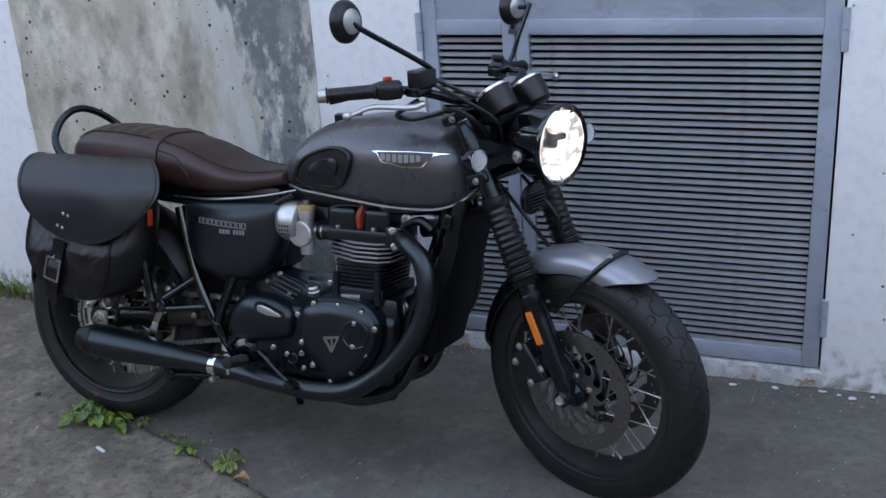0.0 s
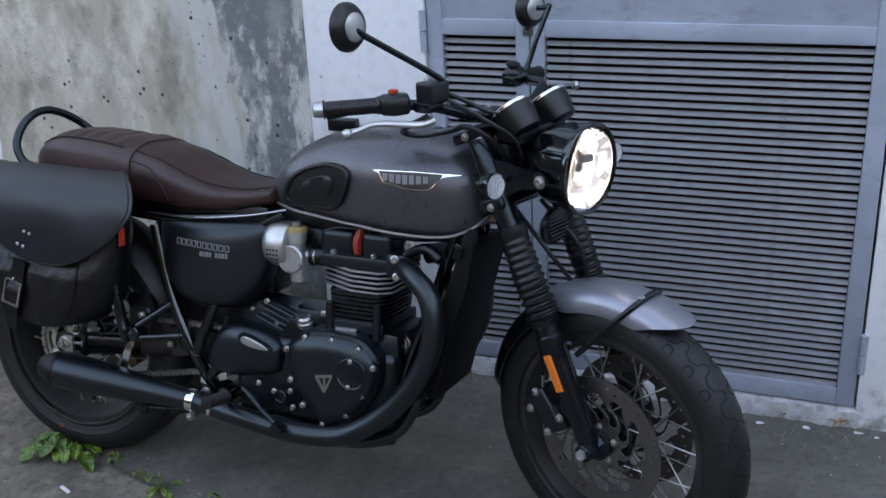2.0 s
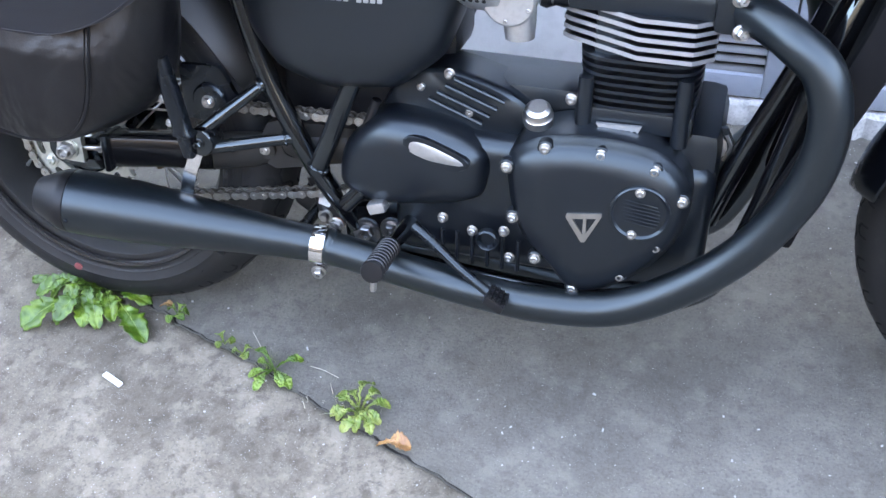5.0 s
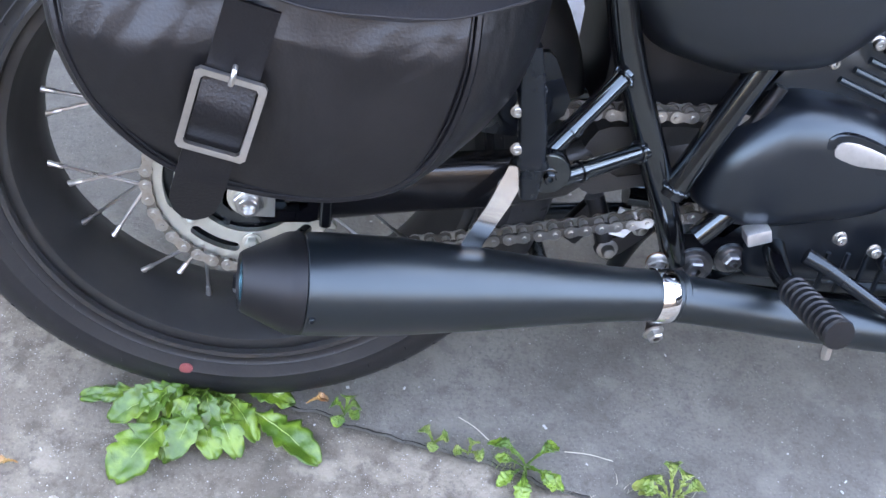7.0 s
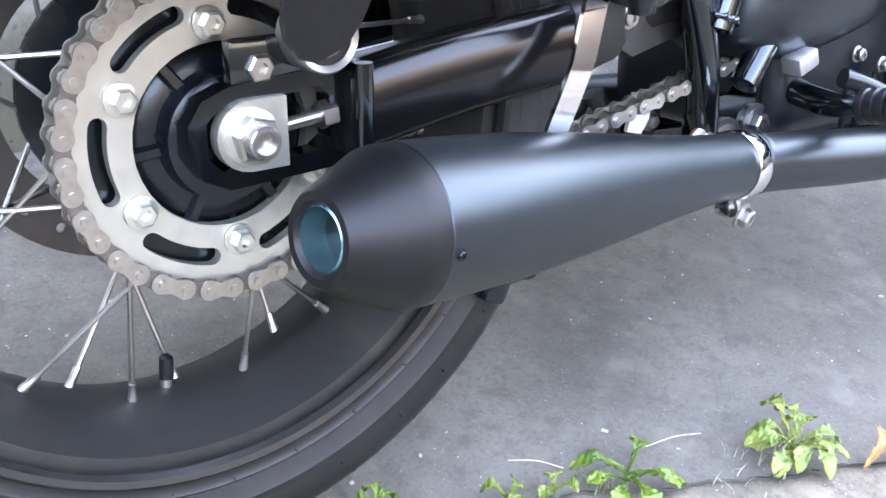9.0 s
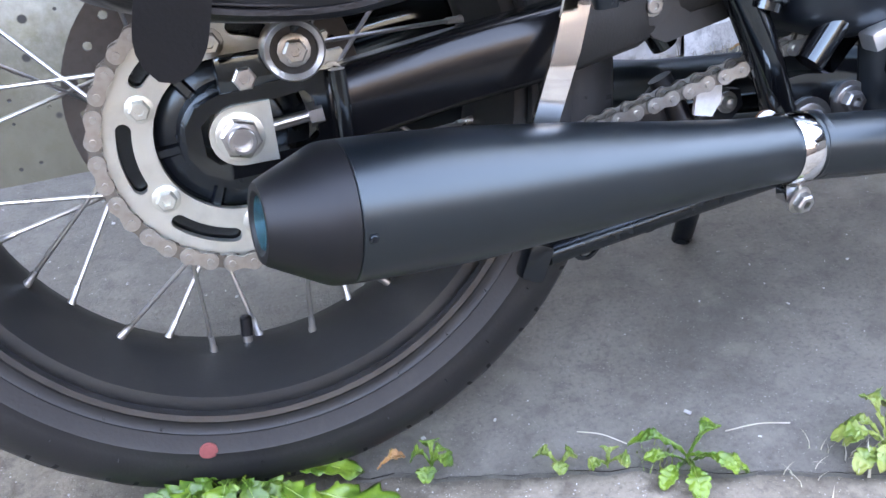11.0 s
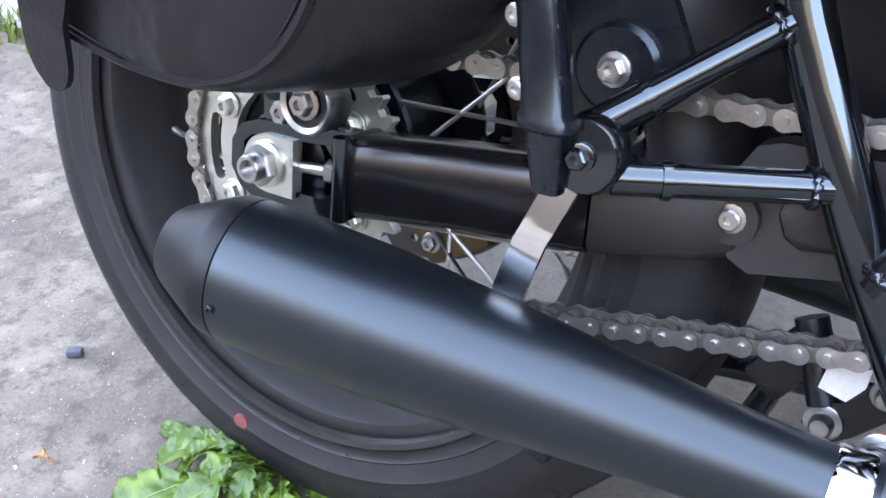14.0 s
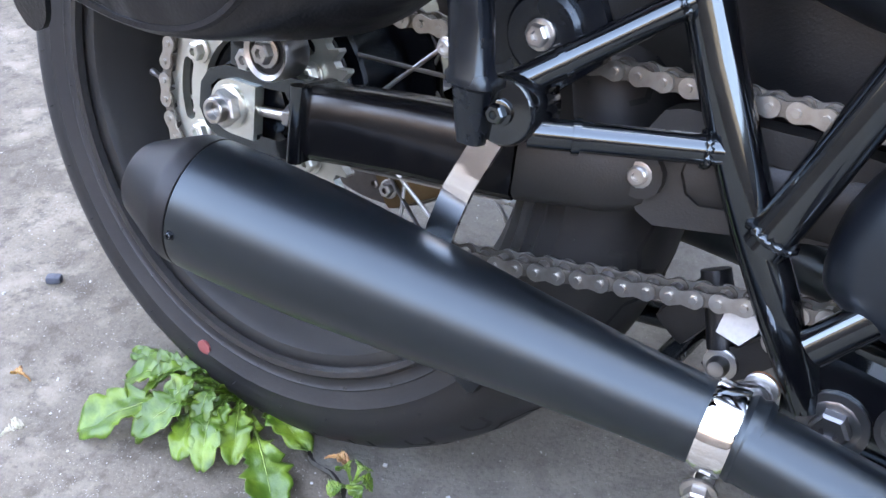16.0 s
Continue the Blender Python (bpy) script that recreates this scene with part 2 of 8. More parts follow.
M_CHROME = material("polished_chrome", (0.80, 0.80, 0.80), 0.07, 1.0, 0.15, 90)
M_ALU = material("cast_aluminium", (0.55, 0.55, 0.54), 0.38, 0.9, 0.3, 150, 0.1, 500)
M_ZINC = material("zinc_plated_sprocket", (0.58, 0.59, 0.53), 0.32, 0.85, 0.35, 70, 0.06, 400, 0.4, 25, (0.46, 0.43, 0.35))
M_CHAIN = material("oiled_chain_steel", (0.41, 0.395, 0.365), 0.30, 0.9, 0.5, 200, 0.1, 500, 0.5, 40, (0.33, 0.28, 0.22))
M_DISC = material("brake_disc_steel", (0.20, 0.185, 0.178), 0.30, 0.9, 0.3, 160, 0.05, 600, 0.3, 12, (0.14, 0.118, 0.108))
# darker copy of the disc steel, with far-side shade painted into its colour
M_DISC_SHADED = material("shaded_brake_disc", (0.10, 0.09, 0.083), 0.45, 0.7, 0.4, 160, 0.05, 600, 0.3, 12, (0.06, 0.05, 0.045))
M_RAD = material("radiator_black", (0.0035, 0.0035, 0.004), 0.6, 0.0, 0.3, 90, 0.2, 600)
M_EDGE = material("machined_fin_edge", (0.46, 0.46, 0.46), 0.30, 0.7, 0.15, 200)
M_LEATHER = material("black_bag_leather", (0.0035, 0.0035, 0.0043), 0.36, 0.0, 0.2, 30, 0.22, 420, rough_var=0.06)
M_FLAP = material("black_smooth_leather", (0.0065, 0.0075, 0.0105), 0.40, 0.0, 0.2, 50, 0.14, 500, rough_var=0.05)
def bag_leather():
    m = blank("soft_bag_leather", 0.35)
    nz, rng, mx, calc, axis, relief, spots, nt = tools(m)
    c = mx((0.0030, 0.0030, 0.0037), (0.0060, 0.0058, 0.0062), rng(nz(14, 6), 0.4, 0.7))
    relief(calc("ADD", calc("MULTIPLY", nz(9, 3, (1.0, 1.0, 0.6), 0.6), 1.0), calc("MULTIPLY", nz(420, 3), 0.014)), 0.55, 0.03)
    return finish(m, c)


M_BAG = bag_leather()
for m in (M_BAG, M_FLAP):
    m.node_tree.nodes["Principled BSDF"].inputs["Specular IOR Level"].default_value = 0.36
M_SEAT = brown_leather()
# bluish specular tint paints the sky's blue into these black finishes' reflections
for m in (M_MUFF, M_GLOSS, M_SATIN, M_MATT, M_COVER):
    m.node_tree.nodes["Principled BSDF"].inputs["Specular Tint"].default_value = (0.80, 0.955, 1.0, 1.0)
for m, level in ((M_MUFF, 0.72), (M_CAP, 0.32), (M_COVER, 0.62), (M_GLOSS, 0.9), (M_RAD, 0.15), (M_FLAP, 0.5), (M_BAG, 0.42), (M_MATT, 0.6)):
    m.node_tree.nodes["Principled BSDF"].inputs["Specular IOR Level"].default_value = level
M_RIM = material("dusty_black_rim", (0.015, 0.0148, 0.0142), 0.42, 0.0, 0.4, 30, 0.08, 500, 0.6, 14, (0.038, 0.035, 0.030))
# gloss black rim lip without a dust tint
M_LIP = material("glossy_rim_lip", (0.020, 0.0195, 0.019), 0.27, 0.15, 0.4, 60, 0.05, 300)
for m, level in ((M_ARM, 0.36), (M_ASPHALT, 0.22), (M_SLAB, 0.25), (M_RUBBER, 0.48), (M_LEATHER, 0.34), (M_LIP, 0.8)):
    m.node_tree.nodes["Principled BSDF"].inputs["Specular IOR Level"].default_value = level
M_STITCH = material("dark_thread", (0.008, 0.006, 0.006), 0.7)
M_LINK = material("dark_inner_link", (0.16, 0.145, 0.125), 0.45, 0.8, 0.5, 200, 0.1, 500)
M_RED = material("brown_red_rubber", (0.34, 0.035, 0.02), 0.45, 0, 0.2, 60)
M_REDTAG = material("red_tag", (0.55, 0.05, 0.02), 0.5, 0, 0.1, 60)
M_REDDOT = material("red_paint_dot", (0.23, 0.055, 0.052), 0.7, 0, 0.4, 300)
M_ORANGE = material("orange_reflector", (0.75, 0.17, 0.02), 0.25, 0, 0.2, 400, 0.3, 900)
M_BRASS = material("tan_cap", (0.50, 0.36, 0.15), 0.4, 0.4, 0.3, 80)
M_BRONZE = material("bronze_anodised", (0.17, 0.105, 0.05), 0.42, 0.6, 0.4, 80, 0.1, 400)
M_COPPER = material("copper_seal", (0.40, 0.15, 0.07), 0.35, 0.8, 0.3, 90)
M_BLUED = material("blued_steel", (0.16, 0.38, 0.42), 0.25, 0.9, 0.3, 40)
M_LEAF = leaf_green("dandelion_leaf", (0.040, 0.095, 0.008), (0.125, 0.205, 0.020))
M_GRASS = leaf_green("weed_grass", (0.095, 0.150, 0.022), (0.21, 0.24, 0.055))
M_RIB = leaf_green("pale_leaf_rib", (0.17, 0.25, 0.06), (0.25, 0.32, 0.10))
M_DRY = leaf_green("dry_leaf", (0.38, 0.20, 0.07), (0.26, 0.12, 0.05))
M_STRAW = leaf_green("straw", (0.42, 0.38, 0.29), (0.33, 0.29, 0.21))
M_SOIL = material("crack_soil", (0.030, 0.025, 0.020), 0.95, 0, 0.5, 200, 0.8, 200)
M_GRIT = material("pale_grit", (0.40, 0.39, 0.36), 0.75, 0, 0.4, 300, 0.3, 200)
M_PEBBLE = material("blue_grey_stone", (0.06, 0.068, 0.085), 0.6, 0, 0.5, 200, 0.4, 200)
M_CHIP = material("paint_chip", (0.68, 0.68, 0.66), 0.7, 0, 0.3, 200, 0.3, 200)
M_SILVER = material("silvered_plastic", (0.82, 0.83, 0.84), 0.25, 0.25, 0.1, 200)
M_LETTER = material("silver_print", (0.36, 0.36, 0.37), 0.35, 0.6, 0.1, 90)
M_BADGE = material("badge_enamel", (0.05, 0.05, 0.05), 0.3, 0.6, 0.2, 90)


def glass_material(name, tint, rough):
    m = bpy.data.materials.new(name)
    m.use_nodes = True
    p = m.node_tree.nodes["Principled BSDF"]
    p.inputs["Base Color"].default_value = (*tint, 1)
    p.inputs["Transmission Weight"].default_value = 1.0
    p.inputs["Roughness"].default_value = rough
    p.inputs["IOR"].default_value = 1.4
    return m


def lamp_material(name, colour, strength):
    """Lit faceted reflector: the facets throw the bulb's light unevenly."""
    m = blank(name, 0.15)
    nz, rng, mx, calc, axis, relief, spots, nt = tools(m)
    p = nt.nodes["Principled BSDF"]
    p.inputs["Base Color"].default_value = (0.8, 0.8, 0.8, 1)
    p.inputs["Emission Color"].default_value = (*colour, 1)
    v = nt.nodes.new("ShaderNodeTexVoronoi")
    v.inputs["Scale"].default_value = 52.0
    co = nt.nodes.new("ShaderNodeTexCoord")
    nt.links.new(co.outputs["Object"], v.inputs["Vector"])
    facet = nt.nodes.new("ShaderNodeSeparateColor")
    nt.links.new(v.outputs["Color"], facet.inputs[0])
    glow = calc("MULTIPLY", rng(facet.outputs[0], 0.12, 0.7, 0.06, 1.0), rng(nz(12, 2), 0.3, 0.6, 0.35, 1.0))
    nt.links.new(calc("MULTIPLY", glow, strength), p.inputs["Emission Strength"])
    return m


M_GLASS = glass_material("clear_glass", (1, 1, 1), 0.02)
M_CLEAR = glass_material("clear_indicator_lens", (0.97, 0.97, 0.97), 0.08)
M_CLEAR.node_tree.nodes["Principled BSDF"].inputs["Transmission Weight"].default_value = 0.86
M_CLEAR.node_tree.nodes["Principled BSDF"].inputs["Roughness"].default_value = 0.03
M_LAMP = lamp_material("lit_headlamp_reflector", (0.90, 0.94, 1.0), 0.44)


# ---- mesh helpers ----
def bm_object(name, bm, mat, parent=None, label="", smooth=38.0):
    bmesh.ops.recalc_face_normals(bm, faces=bm.faces[:])
    me = bpy.data.meshes.new(name)
    bm.to_mesh(me)
    bm.free()
    me.materials.append(mat)
    me.shade_smooth()
    me.set_sharp_from_angle(angle=radians(smooth))
    ob = new(name, me)
    ob.parent = parent
    if label:
        tagged(ob, label)
    return ob


def part(name, bm, mat, parent, label="", smooth=38.0):
    return bm_object(name, bm, mat, parent, label, smooth)


def again(ob, name, parent, m):
    """The same mesh once more, at the pose m."""
    o = new(name, ob.data)
    o.parent = parent
    o.matrix_basis = m
    return o


def empty(name, m):
    e = new(name)
    e.empty_display_size = 0.1
    e.matrix_world = m
    return e


def frame_of(d):
    """Two directions square to d."""
    d = Vector(d).normalized()
    a = d.orthogonal().normalized() if abs(d.y) > 0.9 else d.cross(Vector((0, 1, 0))).normalized()
    return d, a, d.cross(a)


def facing(p, d):
    """A pose at p whose z looks along d."""
    return Matrix.Translation(p) @ Vector(d).to_track_quat("Z", "Y").to_matrix().to_4x4()


def spline(pts, n=6, closed=False):
    """Points on a Catmull-Rom line through pts."""
    pts = [Vector(p) for p in pts]
    if len(pts) < 3:
        return [pts[0].lerp(pts[1], i / n) for i in range(n + 1)]
    out, k = [], len(pts)
    for i in range(k if closed else k - 1):
        p0, p1 = pts[i - 1] if closed or i else pts[0] * 2 - pts[1], pts[i]
        p2 = pts[(i + 1) % k]
        p3 = pts[(i + 2) % k] if closed or i + 2 < k else pts[-1] * 2 - pts[-2]
        for j in range(n):
            t = j / n
            out.append(0.5 * (2 * p1 + (p2 - p0) * t + (2 * p0 - 5 * p1 + 4 * p2 - p3) * t * t + (3 * p1 - p0 - 3 * p2 + p3) * t ** 3))
    if not closed:
        out.append(pts[-1])
    return out


def skin(bm, rings, closed_ring=True, caps=True, loop=False):
    """Faces between rings of points."""
    vs = [[bm.verts.new(p) for p in r] for r in rings]
    n = len(vs[0])
    pairs = list(zip(vs, vs[1:])) + ([(vs[-1], vs[0])] if loop else [])
    for a, b in pairs:
        for i in range(n if closed_ring else n - 1):
            j = (i + 1) % n
            bm.faces.new((a[i], a[j], b[j], b[i]))
    if caps and closed_ring and not loop:
        bm.faces.new(vs[0][::-1])
        bm.faces.new(vs[-1])
    return bm


def tube(bm, pts, r, segs=12, smooth=6, caps=True, flat=1.0):
    """A round bar along a smooth line; r is one radius or one for each given point."""
    line = spline(pts, smooth) if smooth > 1 else [Vector(p) for p in pts]
    m = len(line)
    if isinstance(r, (list, tuple)):
        rs = [float(np.interp(i / (m - 1) * (len(r) - 1), range(len(r)), r)) for i in range(m)]
    else:
        rs = [r] * m
    rings, a = [], None
    for i, p in enumerate(line):
        d = (line[min(i + 1, m - 1)] - line[max(i - 1, 0)]).normalized()
        a = frame_of(d)[1] if a is None else (a - d * a.dot(d)).normalized()
        b = d.cross(a)
        rings.append([p + (a * math.cos(q) * flat + b * math.sin(q)) * rs[i] for q in (2 * math.pi * k / segs for k in range(segs))])
    return skin(bm, rings, caps=caps)


def lathe(bm, profile, p, d, segs=32, caps=True, loop=False):
    """A turned body: profile of (distance along d, radius)."""
    d, a, b = frame_of(d)
    p = Vector(p)
    rings = [[p + d * s + (a * math.cos(q) + b * math.sin(q)) * max(r, 1e-4) for q in (2 * math.pi * k / segs for k in range(segs))] for s, r in profile]
    return skin(bm, rings, caps=caps, loop=loop)


def block(bm, c, size, bevel=0.004, m=None, segs=2):
    """A box with rounded edges."""
    k = bmesh.ops.create_cube(bm, size=1.0)
    vs = k["verts"]
    for v in vs:
        v.co = Vector((v.co.x * size[0], v.co.y * size[1], v.co.z * size[2]))
    es = list({e for v in vs for e in v.link_edges})
    if bevel:
        res = bmesh.ops.bevel(bm, geom=es, offset=bevel, segments=segs, affect="EDGES", profile=0.6)
        vs = list({v for f in res["faces"] for v in f.verts} | {v for v in vs if v.is_valid})
    mm = Matrix.Translation(c) @ (m or Matrix.Identity(4))
    for v in vs:
        v.co = mm @ v.co
    return bm


def pillow(bm, outline, y, steps, n=4, smooth=True, lean=0.0):
    """A cover that swells out of the plane y: outline in (x, z); steps of (share of the outline's size, distance outwards)."""
    pts = [Vector((x, 0, z)) for x, z in outline]
    if smooth:
        pts = spline(pts, n, True)
    c = sum(pts, Vector()) / len(pts)
    rings = []
    for s, h in steps:
        rings.append([Vector((c.x + (p.x - c.x) * s, y - h + lean * (p.x - c.x), c.z + (p.z - c.z) * s)) for p in pts])
    return skin(bm, rings)


def inside(p, poly):
    hit = False
    for i in range(len(poly)):
        a, b = poly[i - 1], poly[i]
        if (a[1] > p[1]) != (b[1] > p[1]) and p[0] < (b[0] - a[0]) * (p[1] - a[1]) / (b[1] - a[1]) + a[0]:
            hit = not hit
    return hit


def plate(bm, outer, holes, y0, y1, m=None):
    """A flat plate with holes, outlines in (x, z), from y0 to y1."""
    from mathutils.geometry import delaunay_2d_cdt
    loops = [list(outer)] + [list(h) for h in holes]
    pts, edges = [], []
    for lp in loops:
        s = len(pts)
        pts += [Vector(q) for q in lp]
        edges += [(s + i, s + (i + 1) % len(lp)) for i in range(len(lp))]
    vs, es, fs, ov, oe, of = delaunay_2d_cdt(pts, edges, [], 0, 1e-6)
    mm = m or Matrix.Identity(4)
    a = [bm.verts.new(mm @ Vector((v.x, y0, v.y))) for v in vs]
    b = [bm.verts.new(mm @ Vector((v.x, y1, v.y))) for v in vs]
    for f in fs:
        c = sum((vs[i] for i in f), Vector((0, 0))) / len(f)
        if inside(c, outer) and not any(inside(c, h) for h in holes):
            bm.faces.new([a[i] for i in f])
            bm.faces.new([b[i] for i in reversed(f)])
    for e in [e for e in bm.edges if e.is_valid and len(e.link_faces) == 1 and e.verts[0] in set(a) and e.verts[1] in set(a)]:
        i, j = a.index(e.verts[0]), a.index(e.verts[1])
        bm.faces.new((a[i], a[j], b[j], b[i]))
    loose = [v for v in bm.verts if not v.link_faces]
    bmesh.ops.delete(bm, geom=loose, context="VERTS")
    return bm


def circle(cx, cz, r, n=16, start=0.0, squash=1.0):
    return [(cx + r * math.cos(start + 2 * math.pi * i / n), cz + r * squash * math.sin(start + 2 * math.pi * i / n)) for i in range(n)]


def arc_slot(cx, cz, r0, r1, a0, a1, n=8):
    """A long hole along an arc with round ends."""
    rm, h = (r0 + r1) / 2, (r1 - r0) / 2
    out = []
    for i in range(n + 1):
        q = a0 + (a1 - a0) * i / n
        out.append((cx + r1 * math.cos(q), cz + r1 * math.sin(q)))
    for q, k in ((a1, 1), (a0, -1)):
        for i in range(1, 6):
            e = math.pi * i / 6
            rr, tt = rm + k * h * math.cos(e), q + k * h * math.sin(e) / rm
            out.append((cx + rr * math.cos(tt), cz + rr * math.sin(tt)))
        if k > 0:
            for i in range(n + 1):
                p = a1 + (a0 - a1) * i / n
                out.append((cx + r0 * math.cos(p), cz + r0 * math.sin(p)))
    return out


def bm_new():
    return bmesh.new()


BOLTS = {}


def bolt(parent, p, d=(0, -1, 0), r=0.006, h=0.006, mat=None, hexed=True, name="bolt"):
    """A screw head with a washer and a socket; alike ones share one mesh."""
    mat = mat or M_STEEL
    key = (mat.name, hexed)
    if key not in BOLTS:
        bm = bm_new()
        lathe(bm, [(0, 1.35), (0.18, 1.35), (0.24, 1.2)], (0, 0, 0), (0, 0, 1), 12)
        lathe(bm, [(0.2, 1.0), (0.85, 1.0), (1.0, 0.82), (1.0, 0.45), (0.55, 0.42)], (0, 0, 0), (0, 0, 1), 6 if hexed else 12)
        BOLTS[key] = part(name, bm, mat, parent, smooth=30)
        BOLTS[key].matrix_basis = facing(p, d) @ Matrix.Diagonal((r, r, h, 1))
        return BOLTS[key]
    return again(BOLTS[key], name, parent, facing(p, d) @ Matrix.Diagonal((r, r, h, 1)))


# ---- the yard ----
WALL_Y = 0.613


CRACK = [(-0.62, 0.62), (-0.40, 0.35), (-0.16, 0.10), (-0.02, -0.06), (0.045, -0.128), (0.142, -0.160), (0.208, -0.185), (0.28, -0.211), (0.404, -0.263), (0.614, -0.346), (1.6, -0.72), (25, -9.6)]


def crack_y(x):
    """Where the joint between asphalt and concrete runs, right of its bend."""
    return float(np.interp(x, [p[0] for p in CRACK[3:]], [p[1] for p in CRACK[3:]])) if x > 0 else 1.0


def ragged(x, size=0.006):
    return noise.noise(Vector((x * 19, 0.3, 0))) * size + noise.noise(Vector((x * 70, 4.3, 0))) * size * 0.6


def build_ground():
    bm = bm_new()
    vs = [bm.verts.new(p) for p in ((-600, -600, 0), (600, -600, 0), (600, 600, 0), (-600, 600, 0))]
    bm.faces.new(vs)
    tagged(bm_object("ground", bm, M_ASPHALT), "dark worn asphalt yard strewn with grit", "ground", kind="structure")
    # the concrete slab ends at a ragged joint
    line = []
    for (x0, y0), (x1, y1) in zip(CRACK, CRACK[1:]):
        n = max(1, min(60, int(math.hypot(x1 - x0, y1 - y0) / 0.008)))
        line += [Vector((x0 + (x1 - x0) * k / n, y0 + (y1 - y0) * k / n, 0)) for k in range(n)]
    side = Vector((-0.66, -0.75, 0))
    edge = [p + side * (ragged(p.x - p.y) + 0.004 * noise.noise(p * 55)) for p in line]
    bm = bm_new()
    rows = [[Vector((-25, 0.62, 0.004)), edge[0] + Vector((-0.02, 0, 0.004)), edge[0] + Vector((-0.004, 0, 0.004)), edge[0] + Vector((0, 0, -0.002))]]
    for p in edge:
        far = Vector((-25, -25, 0.004)) if p.x < 2 else Vector((p.x - 1, -30, 0.004))
        rows.append([far, p + side * 0.02 + Vector((0, 0, 0.004)), p + side * 0.006 + Vector((0, 0, 0.004)), p + Vector((0, 0, -0.002))])
    skin(bm, rows, closed_ring=False, caps=False)
    tagged(bm_object("pavement", bm, M_SLAB, smooth=60), "light grey stained concrete slab beside the asphalt", "pavement", kind="structure")
    bm = bm_new()
    rows = []
    for p in edge[:-6]:
        w = 0.0015 + 0.004 * abs(noise.noise(p * 14))
        rows.append([p + side * w * 0.8 + Vector((0, 0, 0.0052)), p - side * w * 0.4 + Vector((0, 0, 0.003)), p - side * w + Vector((0, 0, 0.0012))])
    skin(bm, rows, closed_ring=False, caps=False)
    tagged(bm_object("joint_crack", bm, M_SOIL), "soil-filled crack between asphalt and concrete", "crack", kind="structure")


def build_walls():
    # the unseen height H is chosen so the wall shades the yard
    H, T = 8.6, 0.3
    y = WALL_Y - 0.008
    # white wall left of the door, right of it and above it
    for name, x0, x1, z0, z1 in (("wall_left", -9.0, 0.777, -0.05, H), ("wall_right", 1.981, 9.0, -0.05, H), ("wall_above_door", 0.772, 1.992, 2.16, H)):
        bm = bm_new()
        block(bm, ((x0 + x1) / 2, y + T / 2, (z0 + z1) / 2), (x1 - x0, T, z1 - z0), 0.006)
        tagged(bm_object(name, bm, M_WHITE), "white painted rendered wall, scuffed and stained", "wall", kind="structure")
    # raw concrete field, ragged towards the paint on one side
    bm = bm_new()
    rows = []
    for i in range(121):
        z = -0.04 + i * 0.0545
        xl = -0.80 - 0.05 * (1 - min(z, 1.2) / 1.2) + 0.02 * noise.noise(Vector((z * 4, 1, 0))) + 0.008 * noise.noise(Vector((z * 21, 2, 0)))
        xr = 0.405 + 0.012 * (z - 0.8) + 0.0015 * noise.noise(Vector((z * 30, 7, 0)))
        cols = [Vector((xl, y + 0.01, z)), Vector((xl + 0.004, y - 0.004, z))] + [Vector((xl + (xr - xl) * k / 24, y - 0.006 - 0.003 * noise.noise(Vector((k * 0.3, z * 3, 0))), z)) for k in range(1, 24)] + [Vector((xr - 0.003, y - 0.006, z)), Vector((xr, y + 0.01, z))]
        rows.append(cols)
    skin(bm, rows, closed_ring=False, caps=False)
    tagged(bm_object("wall_bare_concrete", bm, M_CONC, smooth=60), "bare grey concrete wall field with dark wet stain and pits", "wall", kind="structure")
    # unseen walls added around the place to block low sky and stray sun
    for name, c, s, mat, words in (("blocker_far_side", (0, -8.5, 2.3), (24, 0.3, 4.6), M_BLOCKER, "added unseen dark wall that blocks light"), ("blocker_west", (-9.0, -4, 1.9), (0.3, 9.3, 3.8), M_BLOCKER, "added unseen dark wall that blocks light"), ("blocker_behind_door", (0, 1.08, 4.3), (24, 0.3, 8.6), M_BLOCKER, "added unseen dark wall that blocks light"), ("blocker_east", (9.0, -4, 1.9), (0.3, 9.3, 3.8), M_BLOCKER, "added unseen dark wall that blocks light")):
        bm = bm_new()
        block(bm, c, s, 0.01)
        tagged(bm_object(name, bm, mat), words, "wall", kind="structure")
    bm = bm_new()
    rows = []
    for i in range(90):
        x = 0.775 + 1.215 * i / 89
        f = 0.006 * noise.noise(Vector((x * 17, 2, 0))) + 0.004 * noise.noise(Vector((x * 60, 5, 0)))
        rows.append([Vector((x, WALL_Y + 0.25, 0.052)), Vector((x, WALL_Y - 0.004 + f, 0.052)), Vector((x, WALL_Y - 0.012 + f, 0.044 + f)), Vector((x, WALL_Y - 0.018 + f * 2, -0.01))])
    skin(bm, rows, closed_ring=False, caps=False)
    tagged(bm_object("door_sill", bm, M_PLINTH), "chipped white painted concrete sill under the metal door", "sill", kind="structure")


